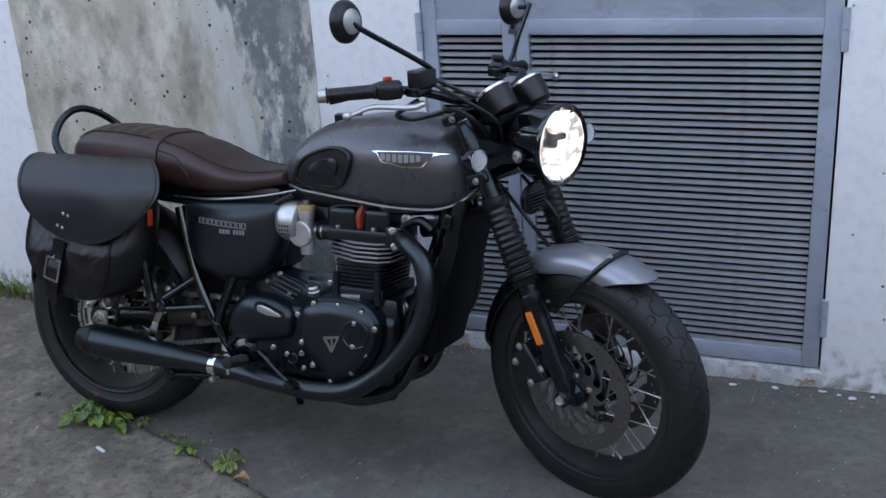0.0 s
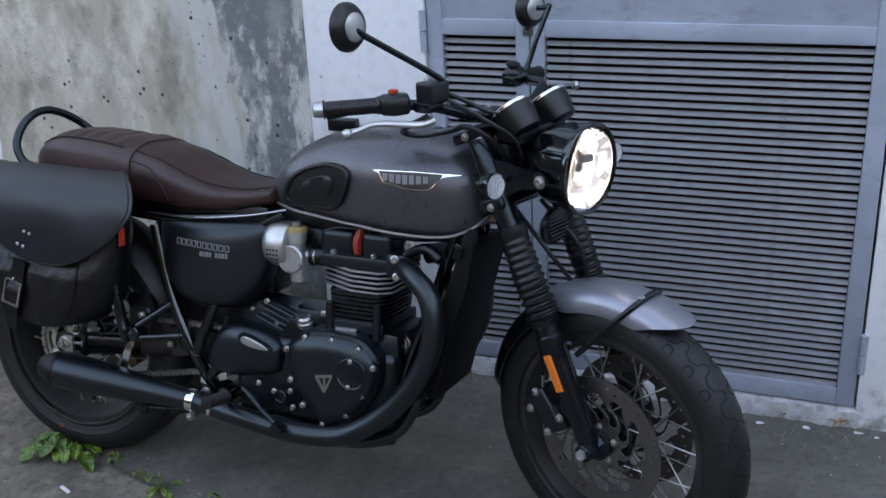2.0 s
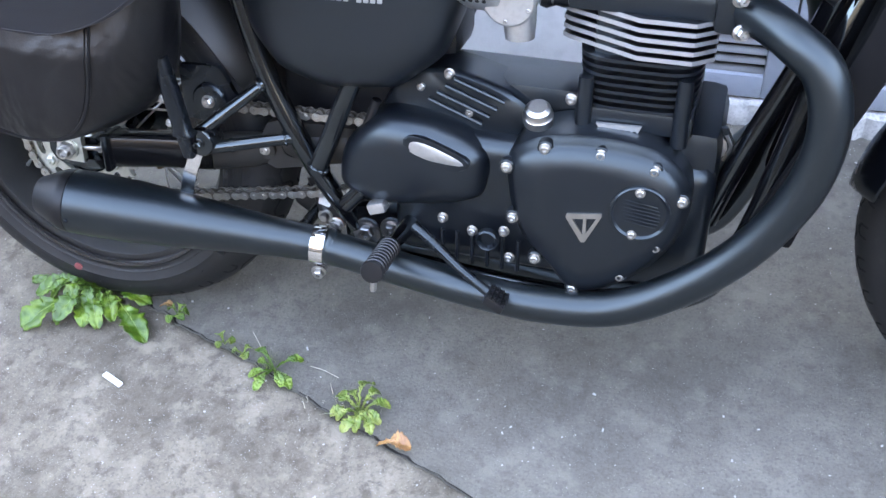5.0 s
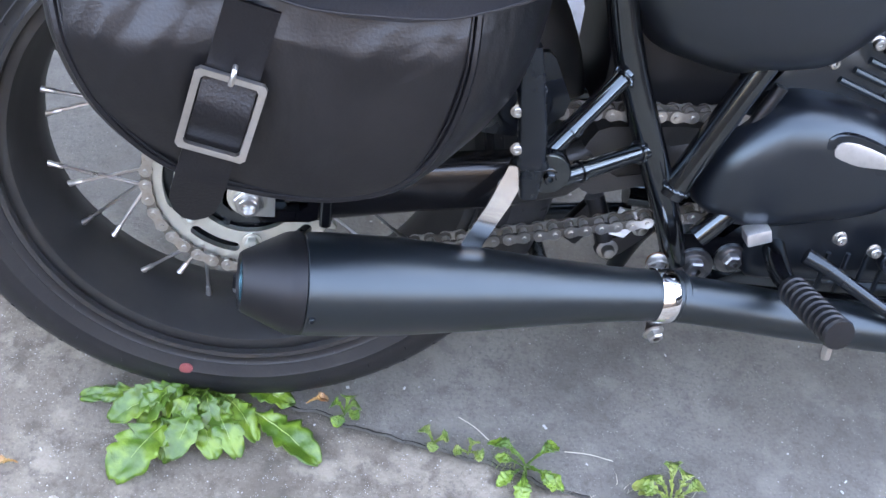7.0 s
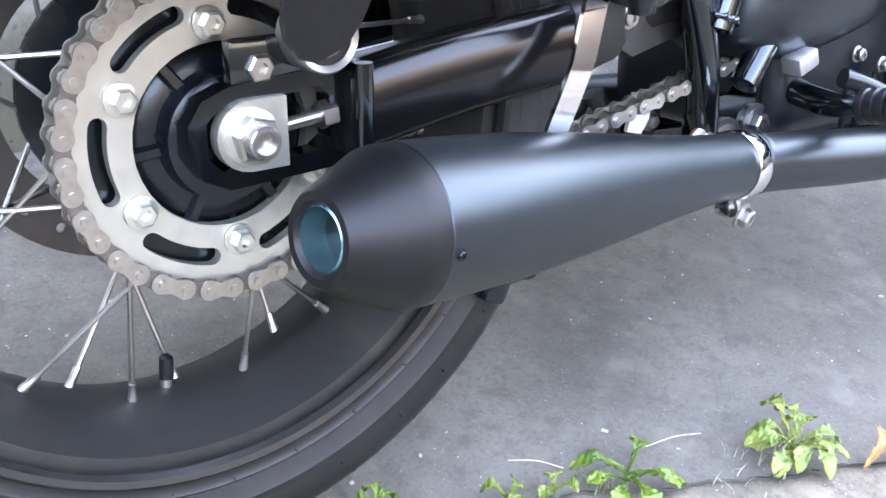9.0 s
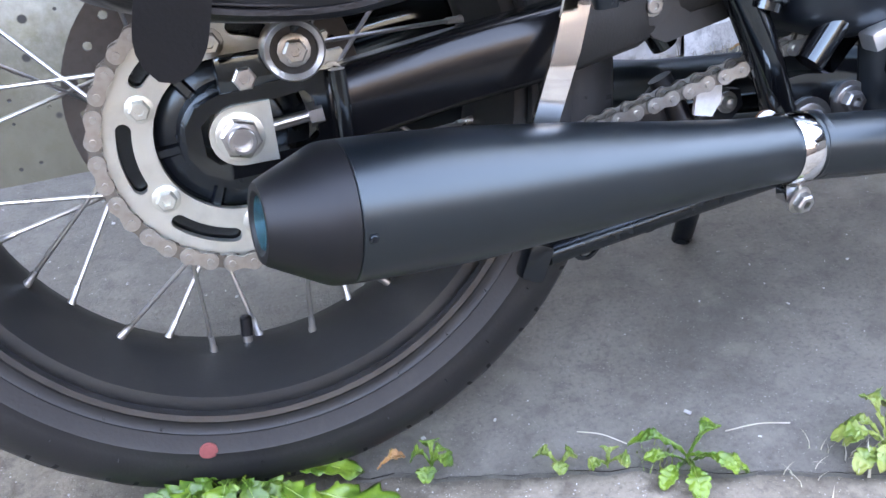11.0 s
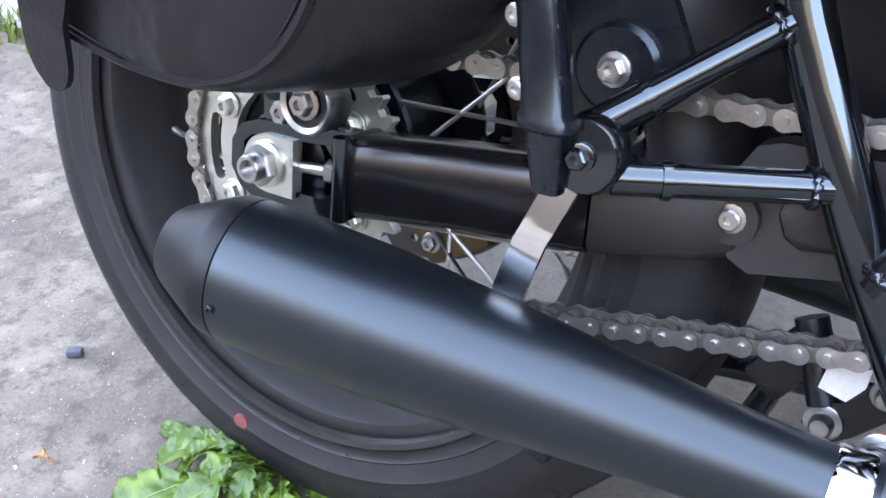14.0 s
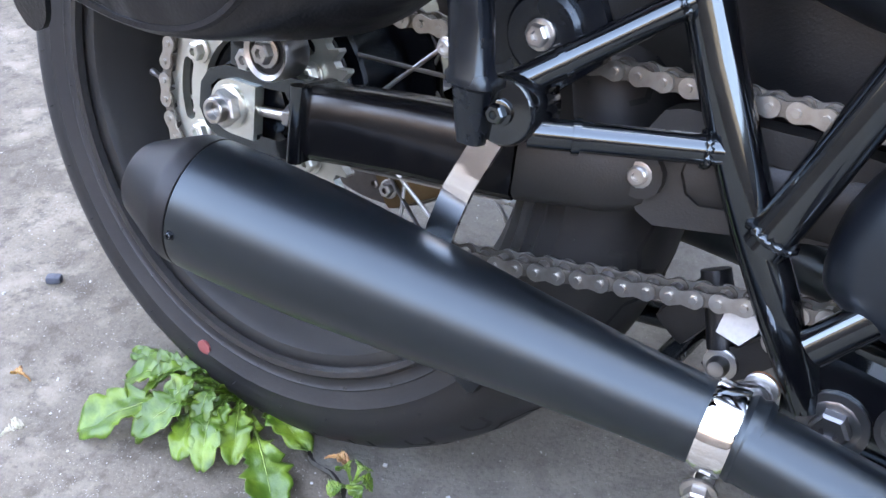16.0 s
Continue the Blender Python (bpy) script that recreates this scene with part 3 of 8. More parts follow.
def build_door():
    door = empty("door_1", Matrix.Identity(4))
    tagged(door, "blue-grey painted steel double door with louvred lower panels", "door", kind="structure")
    y0, y1 = WALL_Y, WALL_Y + 0.04

    def bar(name, xa, xb, za, zb, mat=M_DOOR, ya=y0, yb=y1, bevel=0.003):
        bm = bm_new()
        block(bm, ((xa + xb) / 2, (ya + yb) / 2, (za + zb) / 2), (xb - xa, yb - ya, zb - za), bevel)
        return part(name, bm, mat, door)

    # black sheet put behind the slats as the shade of their gaps
    bar("gap_shade", 0.79, 1.975, 0.06, 2.14, M_SHADE, y1 + 0.02, y1 + 0.04)
    # leaves: narrow one and wide one, uprights and rails butted
    for xa, xb, la, lb in ((0.782, 1.073, 0.826, 1.035), (1.077, 1.975, 1.116, 1.928)):
        bar("stile", xa, la, 0.058, 2.14)
        bar("stile", lb, xb, 0.058, 2.14)
        bar("bottom_rail", la, lb, 0.058, 0.108)
        bar("lock_rail", la, lb, 1.038, 1.082)
        bar("top_rail", la, lb, 2.06, 2.14)
        bar("upper_panel", la, lb, 1.082, 2.06, M_DOOR, y0 + 0.008, y0 + 0.02, 0.001)
        # louvre slats, tilted, each on its own
        n = 43
        pitch = (1.036 - 0.108) / n
        bm = bm_new()
        w = lb - la - 0.002
        prof = ((0.002, 0.0), (0.0, 0.0010), (0.0004, 0.0034), (0.0040, 0.0086), (0.0082, 0.0114), (0.0112, 0.0121), (0.0122, 0.0112), (0.0066, 0.0050), (0.0045, 0.0))
        skin(bm, [[Vector((s * w / 2, q[0], q[1])) for q in prof] for s in (-1, -0.33, 0.33, 1)])
        first = None
        for i in range(n):
            pos = Matrix.Translation(((la + lb) / 2, y0 + 0.009 + random.uniform(-0.0008, 0.0008), 0.108 + pitch * i)) @ Matrix.Rotation(random.uniform(-0.0016, 0.0016), 4, "Y")
            if first is None:
                first = part("slat", bm, M_SLAT, door, smooth=30)
                first.matrix_basis = pos
            else:
                again(first, "slat", door, pos)
    for x, z in ((0.774, 1.05), (1.982, 1.055), (1.982, 0.225), (0.774, 0.225)):
        bm = bm_new()
        for k in (0, 1):
            lathe(bm, [(0, 0.0), (0.0, 0.010), (0.056, 0.010), (0.056, 0.0)], (x, WALL_Y - 0.008, z - 0.058 + 0.058 * k), (0, 0, 1), 12)
        part("hinge", bm, M_DOOR, door, "painted barrel hinge")
    bm = bm_new()
    block(bm, (1.071, WALL_Y - 0.002, 1.085), (0.028, 0.006, 0.085), 0.002)
    lock = part("lock_plate", bm, M_STEEL, door, "worn metal lock plate")
    bm = bm_new()
    block(bm, (1.071, WALL_Y - 0.006, 1.07), (0.012, 0.004, 0.026), 0.001)
    part("keyhole", bm, M_SHADE, lock)
    for x in (1.33, 1.60):
        bolt(door, (x, WALL_Y + 0.008, 1.092), (0, -1, 0), 0.006, 0.004, M_DOOR)
    # iron fitting on the wall
    bm = bm_new()
    block(bm, (0.512, WALL_Y - 0.02, 0.772), (0.09, 0.03, 0.035), 0.004)
    tagged(bm_object("wall_bracket", bm, M_PLASTIC), "small dark bracket fixed to the white wall", "bracket")


build_ground()
build_walls()
build_door()

# ---- the motorcycle ----
# bike space: x ahead, y to the bike's left, z up from the rear tyre's foot; it leans on its side stand
BIKE = pose(0.0016, -0.0709, 0.004, 0, 0, -1.3) @ pose(0, 0, 0, -11.5, 0, 0)
bike = empty("motorcycle", BIKE)
tagged(bike, "black and graphite retro motorcycle leaning on its stand", "motorcycle")
REAR = Vector((-0.002, 0, 0.320))
FRONT = Vector((1.464, 0, 0.300))
AXIS_FOOT, AXIS_UP = Vector((1.427, 0, 0.287)), Vector((-0.402, 0, 0.916)).normalized()
STEER = Matrix.Translation(AXIS_FOOT) @ Matrix.Rotation(radians(-22), 4, AXIS_UP) @ Matrix.Translation(-AXIS_FOOT)
RIGHT = (0, -1, 0)


def spart(name, bm, mat, parent, label="", smooth=38.0):
    """A part that turns with the handlebar; its parent must not be turned yet."""
    bmesh.ops.transform(bm, matrix=STEER, verts=bm.verts[:])
    return part(name, bm, mat, parent, label, smooth)


def sbolt(parent, p, d=RIGHT, r=0.006, h=0.006, mat=None):
    return bolt(parent, STEER @ Vector(p), STEER.to_3x3() @ Vector(d), r, h, mat)


def ring_body(bm, c, section, segs=96):
    """A body round the axle through c: closed section of (y, radius)."""
    rings = []
    for k in range(segs):
        q = 2 * math.pi * k / segs
        rings.append([Vector((c.x + r * math.cos(q), c.y + y, c.z + r * math.sin(q))) for y, r in section])
    return skin(bm, rings, loop=True, caps=False)


def tyre_section(R, w, rb, wb):
    half = [(0.0, R), (w * 0.16, R - 0.0015), (w * 0.30, R - 0.008), (w * 0.40, R - 0.018), (w * 0.46, R - 0.029), (w * 0.492, R - 0.040), (w * 0.50, R - 0.050), (w * 0.497, R - 0.056), (w * 0.502, R - 0.0575), (w * 0.495, R - 0.060),
            (w * 0.475, R - 0.072), (w * 0.479, R - 0.0733), (w * 0.472, R - 0.0746), (w * 0.466, rb + 0.0125), (w * 0.470, rb + 0.0112), (w * 0.445, rb + 0.009), (wb, rb + 0.004), (wb, rb - 0.004)]
    return [(-y, r) for y, r in reversed(half)] + half[1:]


def rim_section(rb, wb, deep):
    half = [(0.0, rb - deep), (wb * 0.45, rb - deep + 0.002), (wb * 0.75, rb - deep * 0.55), (wb * 0.9, rb - 0.006), (wb + 0.001, rb - 0.006), (wb + 0.003, rb + 0.008), (wb + 0.007, rb + 0.010), (wb + 0.009, rb + 0.006), (wb + 0.007, rb - 0.006), (wb * 0.95, rb - 0.011), (wb * 0.72, rb - deep * 0.75), (wb * 0.4, rb - deep - 0.005), (0, rb - deep - 0.008)]
    return [(-y, r) for y, r in reversed(half[:6])] + half[1:] + [(-y, r) for y, r in reversed(half[6:-1])]


def build_wheel(name, c, R, w, rb, wb, hub_r, hub_w, n_spokes, turned, phase, deep, sweep_by):
    mk = spart if turned else part
    bm = bm_new()
    full = rim_section(rb, wb, deep)
    ring_body(bm, c, full)
    wheel = mk(name, bm, M_RIM, bike, "wire-spoked wheel with black rim")
    bm = bm_new()
    ring_body(bm, c, tyre_section(R, w, rb, wb), 120)
    tyre = mk("tyre", bm, M_RUBBER, wheel, "black rubber road tyre")
    bm = bm_new()
    hw = hub_w
    lathe(bm, [(-hw, 0.01), (-hw, hub_r * 0.72), (-hw + 0.008, hub_r), (-hw + 0.014, hub_r), (-hw + 0.018, hub_r * 0.72), (0, hub_r * 0.62), (hw - 0.018, hub_r * 0.72), (hw - 0.014, hub_r), (hw - 0.008, hub_r), (hw, hub_r * 0.72), (hw, 0.01)], c, (0, 1, 0), 32)
    mk("hub", bm, M_SATIN, wheel, "black wheel hub")
    for i in range(n_spokes):
        q = phase + 2 * math.pi * i / n_spokes
        side = 1 if i % 2 else -1
        sweep = sweep_by if (i // 2) % 2 else -sweep_by
        a = c + Vector((hub_r * 0.95 * math.cos(q - sweep), side * (hw - 0.011), hub_r * 0.95 * math.sin(q - sweep)))
        b = c + Vector(((rb - deep + 0.002) * math.cos(q), side * wb * 0.18, (rb - deep + 0.002) * math.sin(q)))
        bm = bm_new()
        d = (a - b).normalized()
        lathe(bm, [(-0.004, 0.0036), (0.012, 0.0036), (0.013, 0.0030), (0.024, 0.0028), (0.0245, 0.0018), ((a - b).length, 0.0018)], b, d, 7)
        mk("spoke", bm, M_STEEL, wheel, smooth=50)
    return wheel, tyre


front_wheel, front_tyre = build_wheel("front_wheel", FRONT, 0.316, 0.105, 0.232, 0.036, 0.070, 0.052, 32, True, 0.05, 0.020, 0.62)
rear_wheel, rear_tyre = build_wheel("rear_wheel", REAR, 0.328, 0.150, 0.233, 0.054, 0.080, 0.060, 32, False, 0.18, 0.019, 0.46)

for s in (-1, 1):
    bm = bm_new()
    ring_body(bm, REAR, [(y * s, r) for y, r in ((0.066, 0.236), (0.0725, 0.238), (0.0738, 0.2425), (0.071, 0.2455), (0.066, 0.243))])
    part("rim_lip", bm, M_LIP, rear_wheel, "glossy black rim edge", 50)


def tread_cuts(tyre, c, R, w, turned, n, reach):
    """Groove shade as dark zigzag strips across the crown, just proud of the rubber."""
    sec = tyre_section(R, w, 0.2, 0.03)
    ys, rs = [s[0] for s in sec if abs(s[0]) <= w * 0.47 and s[1] > R - 0.035], [s[1] for s in sec if abs(s[0]) <= w * 0.47 and s[1] > R - 0.035]

    def at(y, q):
        r = float(np.interp(y, ys, rs)) + 0.0006
        return Vector((c.x + r * math.cos(q), c.y + y, c.z + r * math.sin(q)))
    bm = bm_new()
    for i in range(n):
        q0 = 2 * math.pi * i / n
        dq = 2 * math.pi / n
        for s in (-1, 1):
            wave = [(0.05, 0.0), (0.13, 0.16), (0.26, 0.22), (0.31, 0.5), (0.26, 0.78), (0.13, 0.84), (0.05, 1.0)]
            notch = [(reach, 0.10), (0.37, 0.12), (0.345, 0.28), (0.37, 0.44), (reach, 0.46)]
            for pts in (wave, notch):
                for (ya, qa), (yb, qb) in zip(pts, pts[1:]):
                    a0, b0 = (s * ya * w, q0 + qa * dq), (s * yb * w, q0 + qb * dq)
                    wd = 0.0020
                    dy, dz = (b0[0] - a0[0]), (b0[1] - a0[1]) * R
                    ln = math.hypot(dy, dz)
                    ny, nq = -dz / ln * wd, dy / ln * wd / R
                    k = 3
                    rows = [[at(a0[0] + (b0[0] - a0[0]) * j / k + sg * ny, a0[1] + (b0[1] - a0[1]) * j / k + sg * nq) for sg in (-1, 1)] for j in range(k + 1)]
                    skin(bm, rows, closed_ring=False, caps=False)
    (spart if turned else part)("tread_groove", bm, M_GROOVE_SHADE, tyre)


tread_cuts(front_tyre, FRONT, 0.316, 0.105, True, 32, 0.45)
tread_cuts(rear_tyre, REAR, 0.328, 0.150, False, 30, 0.43)


def fender(c, r, w, a0, a1, drop, turned, mat, name, label, n=40):
    """An arched mudguard with turned-down sides and thickness."""
    rings = []
    for i in range(n + 1):
        q = radians(a0 + (a1 - a0) * i / n)
        t = i / n
        end = min(t, 1 - t) * n
        wf = w * max(0.2, math.sqrt(1 - max(0, 1 - end / 6) ** 2))
        sec = [(wf * s / 6, r - drop * abs(s / 6) ** 2.6) for s in range(-6, 7)]
        sec += [(y * 0.985, rr - 0.0035) for y, rr in reversed(sec)]
        rings.append([Vector((c.x + rr * math.cos(q), y, c.z + rr * math.sin(q))) for y, rr in sec])
    bm = bm_new()
    skin(bm, rings)
    return (spart if turned else part)(name, bm, mat, bike, label)


# silencers: turned cones with a seam near the tail
def silencer(side, label):
    a, b = Vector((0.0, 0.202 * side, 0.283)), Vector((0.436, 0.142 * side, 0.237))
    d = (b - a).normalized()
    L = (b - a).length
    p0 = a - d * 0.012
    bm = bm_new()
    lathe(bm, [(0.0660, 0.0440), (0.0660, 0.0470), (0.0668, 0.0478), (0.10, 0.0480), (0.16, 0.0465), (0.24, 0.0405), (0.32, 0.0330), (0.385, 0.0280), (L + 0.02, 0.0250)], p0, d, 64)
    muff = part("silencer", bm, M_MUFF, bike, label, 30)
    bm = bm_new()
    lathe(bm, [(0.030, 0.0182), (0.014, 0.0190), (0.0112, 0.0215), (0.0112, 0.0262), (0.014, 0.0284), (0.050, 0.0458), (0.054, 0.0470), (0.0600, 0.0476), (0.0650, 0.0478), (0.0655, 0.0472), (0.0655, 0.0440)], p0, d, 64)
    part("end_cap", bm, M_CAP, muff, "dull black silencer end cap", 30)
    bm = bm_new()
    lathe(bm, [(0.0405, 0.0181), (0.0140, 0.0188), (0.0130, 0.0176), (0.040, 0.0168), (0.06, 0.008)], p0, d, 32)
    part("tail_bore", bm, M_BLUED, muff, "blued steel tail bore")
    return muff, p0, d, L


muff, MP, MD, ML = silencer(-1, "matt black tapered silencer")
silencer(1, "matt black tapered silencer")


TANK = []


def tank_y(x, z):
    """Half width of the tank at a place on its flank."""
    cols = list(zip(*TANK))
    zt, zb, hw = (float(np.interp(x, cols[0], cols[i])) for i in (1, 2, 3))
    zm = zb + (zt - zb) * 0.42
    if z >= zm:
        s = min(1.0, (z - zm) / (zt - zm)) ** (1 / 0.92)
        y = hw * (1 - s * s) ** 0.40
    else:
        s = min(1.0, (zm - z) / (zm - zb)) ** (1 / 0.62)
        y = hw * (1 - s * s) ** 0.10 * (1 - 0.05 * s)
    return y - 0.016 * math.exp(-((x - 0.745) / 0.085) ** 2 - ((z - 0.80) / 0.075) ** 2)


def build_tank():
    xs = (0.594, 0.608, 0.638, 0.682, 0.74, 0.81, 0.89, 0.96, 1.03, 1.085, 1.13, 1.155, 1.165)
    top = (0.775, 0.820, 0.855, 0.889, 0.916, 0.935, 0.946, 0.949, 0.941, 0.923, 0.889, 0.840, 0.80)
    bot = (0.758, 0.748, 0.742, 0.736, 0.730, 0.723, 0.716, 0.712, 0.710, 0.715, 0.734, 0.763, 0.785)
    wid = (0.030, 0.064, 0.084, 0.100, 0.112, 0.123, 0.131, 0.132, 0.127, 0.113, 0.088, 0.055, 0.020)
    n, rings = 48, []
    TANK.clear()
    k = range(len(xs))
    line = spline([(xs[i], top[i], bot[i]) for i in k], 5)
    lw = spline([(wid[i], 0, 0) for i in k], 5)
    for p, w in zip(line, lw):
        x, zt, zb, hw = p.x, p.y, p.z, max(w.x, 0.004)
        zm = zb + (zt - zb) * 0.42
        TANK.append((x, zt, zb, hw))
        ring = []
        for j in range(n):
            q = 2 * math.pi * j / n
            c, s = math.cos(q), math.sin(q)
            if s >= 0:
                yy, zz = hw * math.copysign(abs(c) ** 0.80, c), zm + (zt - zm) * s ** 0.92
            else:
                yy, zz = hw * math.copysign(abs(c) ** 0.20, c) * (1 - 0.05 * -s), zm - (zm - zb) * (-s) ** 0.62
            # knee hollow
            g = math.exp(-((x - 0.745) / 0.085) ** 2 - ((zz - 0.80) / 0.075) ** 2)
            yy -= math.copysign(0.016 * g, yy) if abs(yy) > 0.04 else 0
            ring.append(Vector((x, yy, zz)))
        rings.append(ring)
    bm = bm_new()
    skin(bm, rings)
    tank = part("fuel_tank", bm, M_TANK, bike, "matt graphite painted teardrop tank", 60)
    bm = bm_new()
    edge = [(0.622, -0.070, 0.748), (0.68, -0.094, 0.7385), (0.74, -0.1065, 0.7335), (0.85, -0.120, 0.7235), (0.95, -0.126, 0.7155), (1.04, -0.119, 0.7135), (1.09, -0.103, 0.7195), (1.13, -0.079, 0.739), (1.158, -0.045, 0.772)]
    tube(bm, edge, 0.0032, 6, 6)
    part("seam", bm, M_ALU, tank, "bright pinched seam")
    return tank


tank = build_tank()


def build_seat():
    xs = (-0.100, -0.090, -0.06, -0.01, 0.06, 0.14, 0.22, 0.30, 0.37, 0.44, 0.51, 0.57, 0.612, 0.622)
    top = (0.800, 0.832, 0.862, 0.882, 0.885, 0.880, 0.868, 0.850, 0.822, 0.795, 0.784, 0.784, 0.790, 0.786)
    bot = (0.770, 0.757, 0.745, 0.738, 0.735, 0.728, 0.722, 0.716, 0.712, 0.714, 0.720, 0.732, 0.742, 0.75)
    wid = (0.060, 0.090, 0.110, 0.122, 0.128, 0.130, 0.131, 0.132, 0.133, 0.131, 0.124, 0.112, 0.098, 0.085)
    line = spline([(xs[i], top[i], bot[i]) for i in range(len(xs))], 9)
    lw = spline([(wid[i], 0, 0) for i in range(len(xs))], 9)
    rings, n = [], 56
    for p, w in zip(line, lw):
        x, zt, zb, hw = p.x, p.y, p.z, w.x
        ring = []
        rib = 0.0
        if -0.03 < x < 0.20:
            rib = 0.0075 * (abs(math.sin((x + 0.03) * math.pi / 0.046)) ** 0.5 - 1)
        for j in range(n):
            q = 2 * math.pi * j / n
            c, s = math.cos(q), math.sin(q)
            e = 0.55
            yy = hw * math.copysign(abs(c) ** (0.5 if s > 0 else 0.4), c)
            zz = (zb + zt) / 2 + (zt - zb) / 2 * math.copysign(abs(s) ** e, s)
            yy *= 1 - 0.30 * max(s, 0) ** 2
            if s > 0.55:
                zz += rib * min(1, (s - 0.55) * 4)
            ring.append(Vector((x, yy, zz)))
        rings.append(ring)
    bm = bm_new()
    skin(bm, rings)
    seat = part("seat", bm, M_SEAT, bike, "dark brown leather bench seat with ribbed rear", 50)

    def over(x, s_list, lift):
        i = min(range(len(line)), key=lambda k: abs(line[k].x - x))
        p, hw = line[i], lw[i].x
        out = []
        for q in s_list:
            c, s = math.cos(q), math.sin(q)
            yy = hw * math.copysign(abs(c) ** (0.5 if s > 0 else 0.4), c) * (1 - 0.30 * max(s, 0) ** 2)
            zz = (p.z + p.y) / 2 + (p.y - p.z) / 2 * math.copysign(abs(s) ** 0.55, s)
            out.append(Vector((x, yy, zz)) + Vector((0, c * lift, s * lift)))
        return out
    qs = [radians(a) for a in range(-20, 201, 6)]
    bm = bm_new()
    rings = []
    a, b, c, d = (over(x, qs, h) for x, h in ((0.205, -0.002), (0.206, 0.005), (0.238, 0.005), (0.239, -0.002)))
    skin(bm, [a, b, c, d], closed_ring=False, caps=False)
    part("strap", bm, M_SEAT, seat, "brown leather passenger strap")
    # piping along the edge of the upper panel
    for side, a in ((-1, radians(180 + -38 + 0)), (1, radians(38))):
        q = radians(142) if side < 0 else radians(38)
        bm = bm_new()
        pts = [over(x, [q], 0.0008)[0] for x in [-0.07 + 0.02 * k for k in range(35)]]
        tube(bm, pts, 0.0026, 6, 2)
        part("piping", bm, M_STITCH, seat)
    bm = bm_new()
    pts = [over(x, [q], 0.0008)[0] for x, q in ((0.225, radians(166)), (0.26, radians(167)), (0.30, radians(170)), (0.335, radians(182)), (0.35, radians(205)))]
    tube(bm, pts, 0.0020, 6, 6)
    part("piping", bm, M_STITCH, seat)
    return seat


seat = build_seat()
bm = bm_new()
tube(bm, [(0.30, -0.118, 0.700), (0.42, -0.124, 0.700), (0.56, -0.115, 0.716), (0.66, -0.095, 0.736)], 0.0030, 8)
part("seat_trim", bm, M_STEEL, bike, "bright trim rail under the seat")
bm = bm_new()
block(bm, (0.30, 0, 0.713), (0.62, 0.19, 0.050), 0.012)
part("seat_base", bm, M_PLASTIC, bike, "black seat base")
bm = bm_new()
block(bm, (0.44, 0.01, 0.475), (0.20, 0.13, 0.17), 0.015)
part("battery_box", bm, M_PLASTIC, bike, "dusty black battery box")
bm = bm_new()
block(bm, (0.84, 0, 0.718), (0.46, 0.11, 0.060), 0.015)
tube(bm, [(0.62, 0.0, 0.69), (0.72, 0.0, 0.66), (0.76, 0.0, 0.64)], 0.055, 12, 3)
part("tank_tunnel", bm, M_PLASTIC, bike, "black frame spine under the tank")
# grab rail behind the seat
bm = bm_new()
tube(bm, [(0.04, -0.112, 0.790), (-0.06, -0.115, 0.785), (-0.115, -0.113, 0.795), (-0.142, -0.108, 0.835), (-0.146, -0.085, 0.880), (-0.142, -0.045, 0.912), (-0.135, 0.0, 0.922), (-0.125, 0.045, 0.912), (-0.108, 0.085, 0.890), (-0.085, 0.110, 0.862), (-0.04, 0.115, 0.82), (0.04, 0.112, 0.79)], 0.011, 12)
part("grab_rail", bm, M_SATIN, bike, "black tubular grab rail")

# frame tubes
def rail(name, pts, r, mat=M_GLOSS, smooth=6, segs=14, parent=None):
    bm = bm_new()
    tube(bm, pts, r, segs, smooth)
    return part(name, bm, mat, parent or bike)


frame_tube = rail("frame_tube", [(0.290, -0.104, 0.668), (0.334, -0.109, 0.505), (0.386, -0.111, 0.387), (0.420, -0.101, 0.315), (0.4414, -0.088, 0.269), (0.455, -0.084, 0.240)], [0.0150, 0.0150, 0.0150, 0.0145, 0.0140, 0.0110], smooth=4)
tagged(frame_tube, "gloss black frame tubes")


def weld(parent, c, d, r, thick=0.0021, turns=(0, 360), seed=3):
    """An uneven bead round a tube where it meets another."""
    _, u, v = frame_of(Vector(d))
    rnd = random.Random(seed)
    n = max(8, int(abs(turns[1] - turns[0]) / 9))
    pts, radii = [], []
    for k in range(n + 1):
        q = radians(turns[0] + (turns[1] - turns[0]) * k / n)
        pts.append(Vector(c) + (u * math.cos(q) + v * math.sin(q)) * (r + rnd.uniform(-0.0006, 0.0006)) + Vector(d).normalized() * rnd.uniform(-0.0008, 0.0008))
        radii.append(thick * (1 + 0.35 * math.sin(k * 2.4)))
    bm = bm_new()
    tube(bm, pts, radii, 6, 1)
    return part("weld_bead", bm, M_GLOSS, parent, smooth=60)


weld(frame_tube, (0.368, -0.1222, 0.3926), (0.096, 0.054, 0.004), 0.0098)
weld(frame_tube, (0.337, -0.1208, 0.4679), (0.073, 0.05, 0.057), 0.0098, seed=5)
weld(frame_tube, (0.4155, -0.1178, 0.3535), (0.043, 0.003, 0.107), 0.0142, 0.0026, seed=8)
rail("frame_tube", [(0.412, -0.118, 0.345), (0.455, -0.115, 0.452), (0.525, -0.11, 0.62)], 0.0135, smooth=3)
rail("frame_tube", [(0.453, -0.118, 0.296), (0.52, -0.11, 0.37)], 0.012, smooth=3)
rail("seat_rail", [(-0.05, -0.10, 0.735), (0.30, -0.108, 0.690), (0.62, -0.07, 0.72)], 0.013)
rail("seat_rail", [(-0.05, 0.10, 0.735), (0.30, 0.108, 0.690), (0.62, 0.07, 0.72)], 0.013)
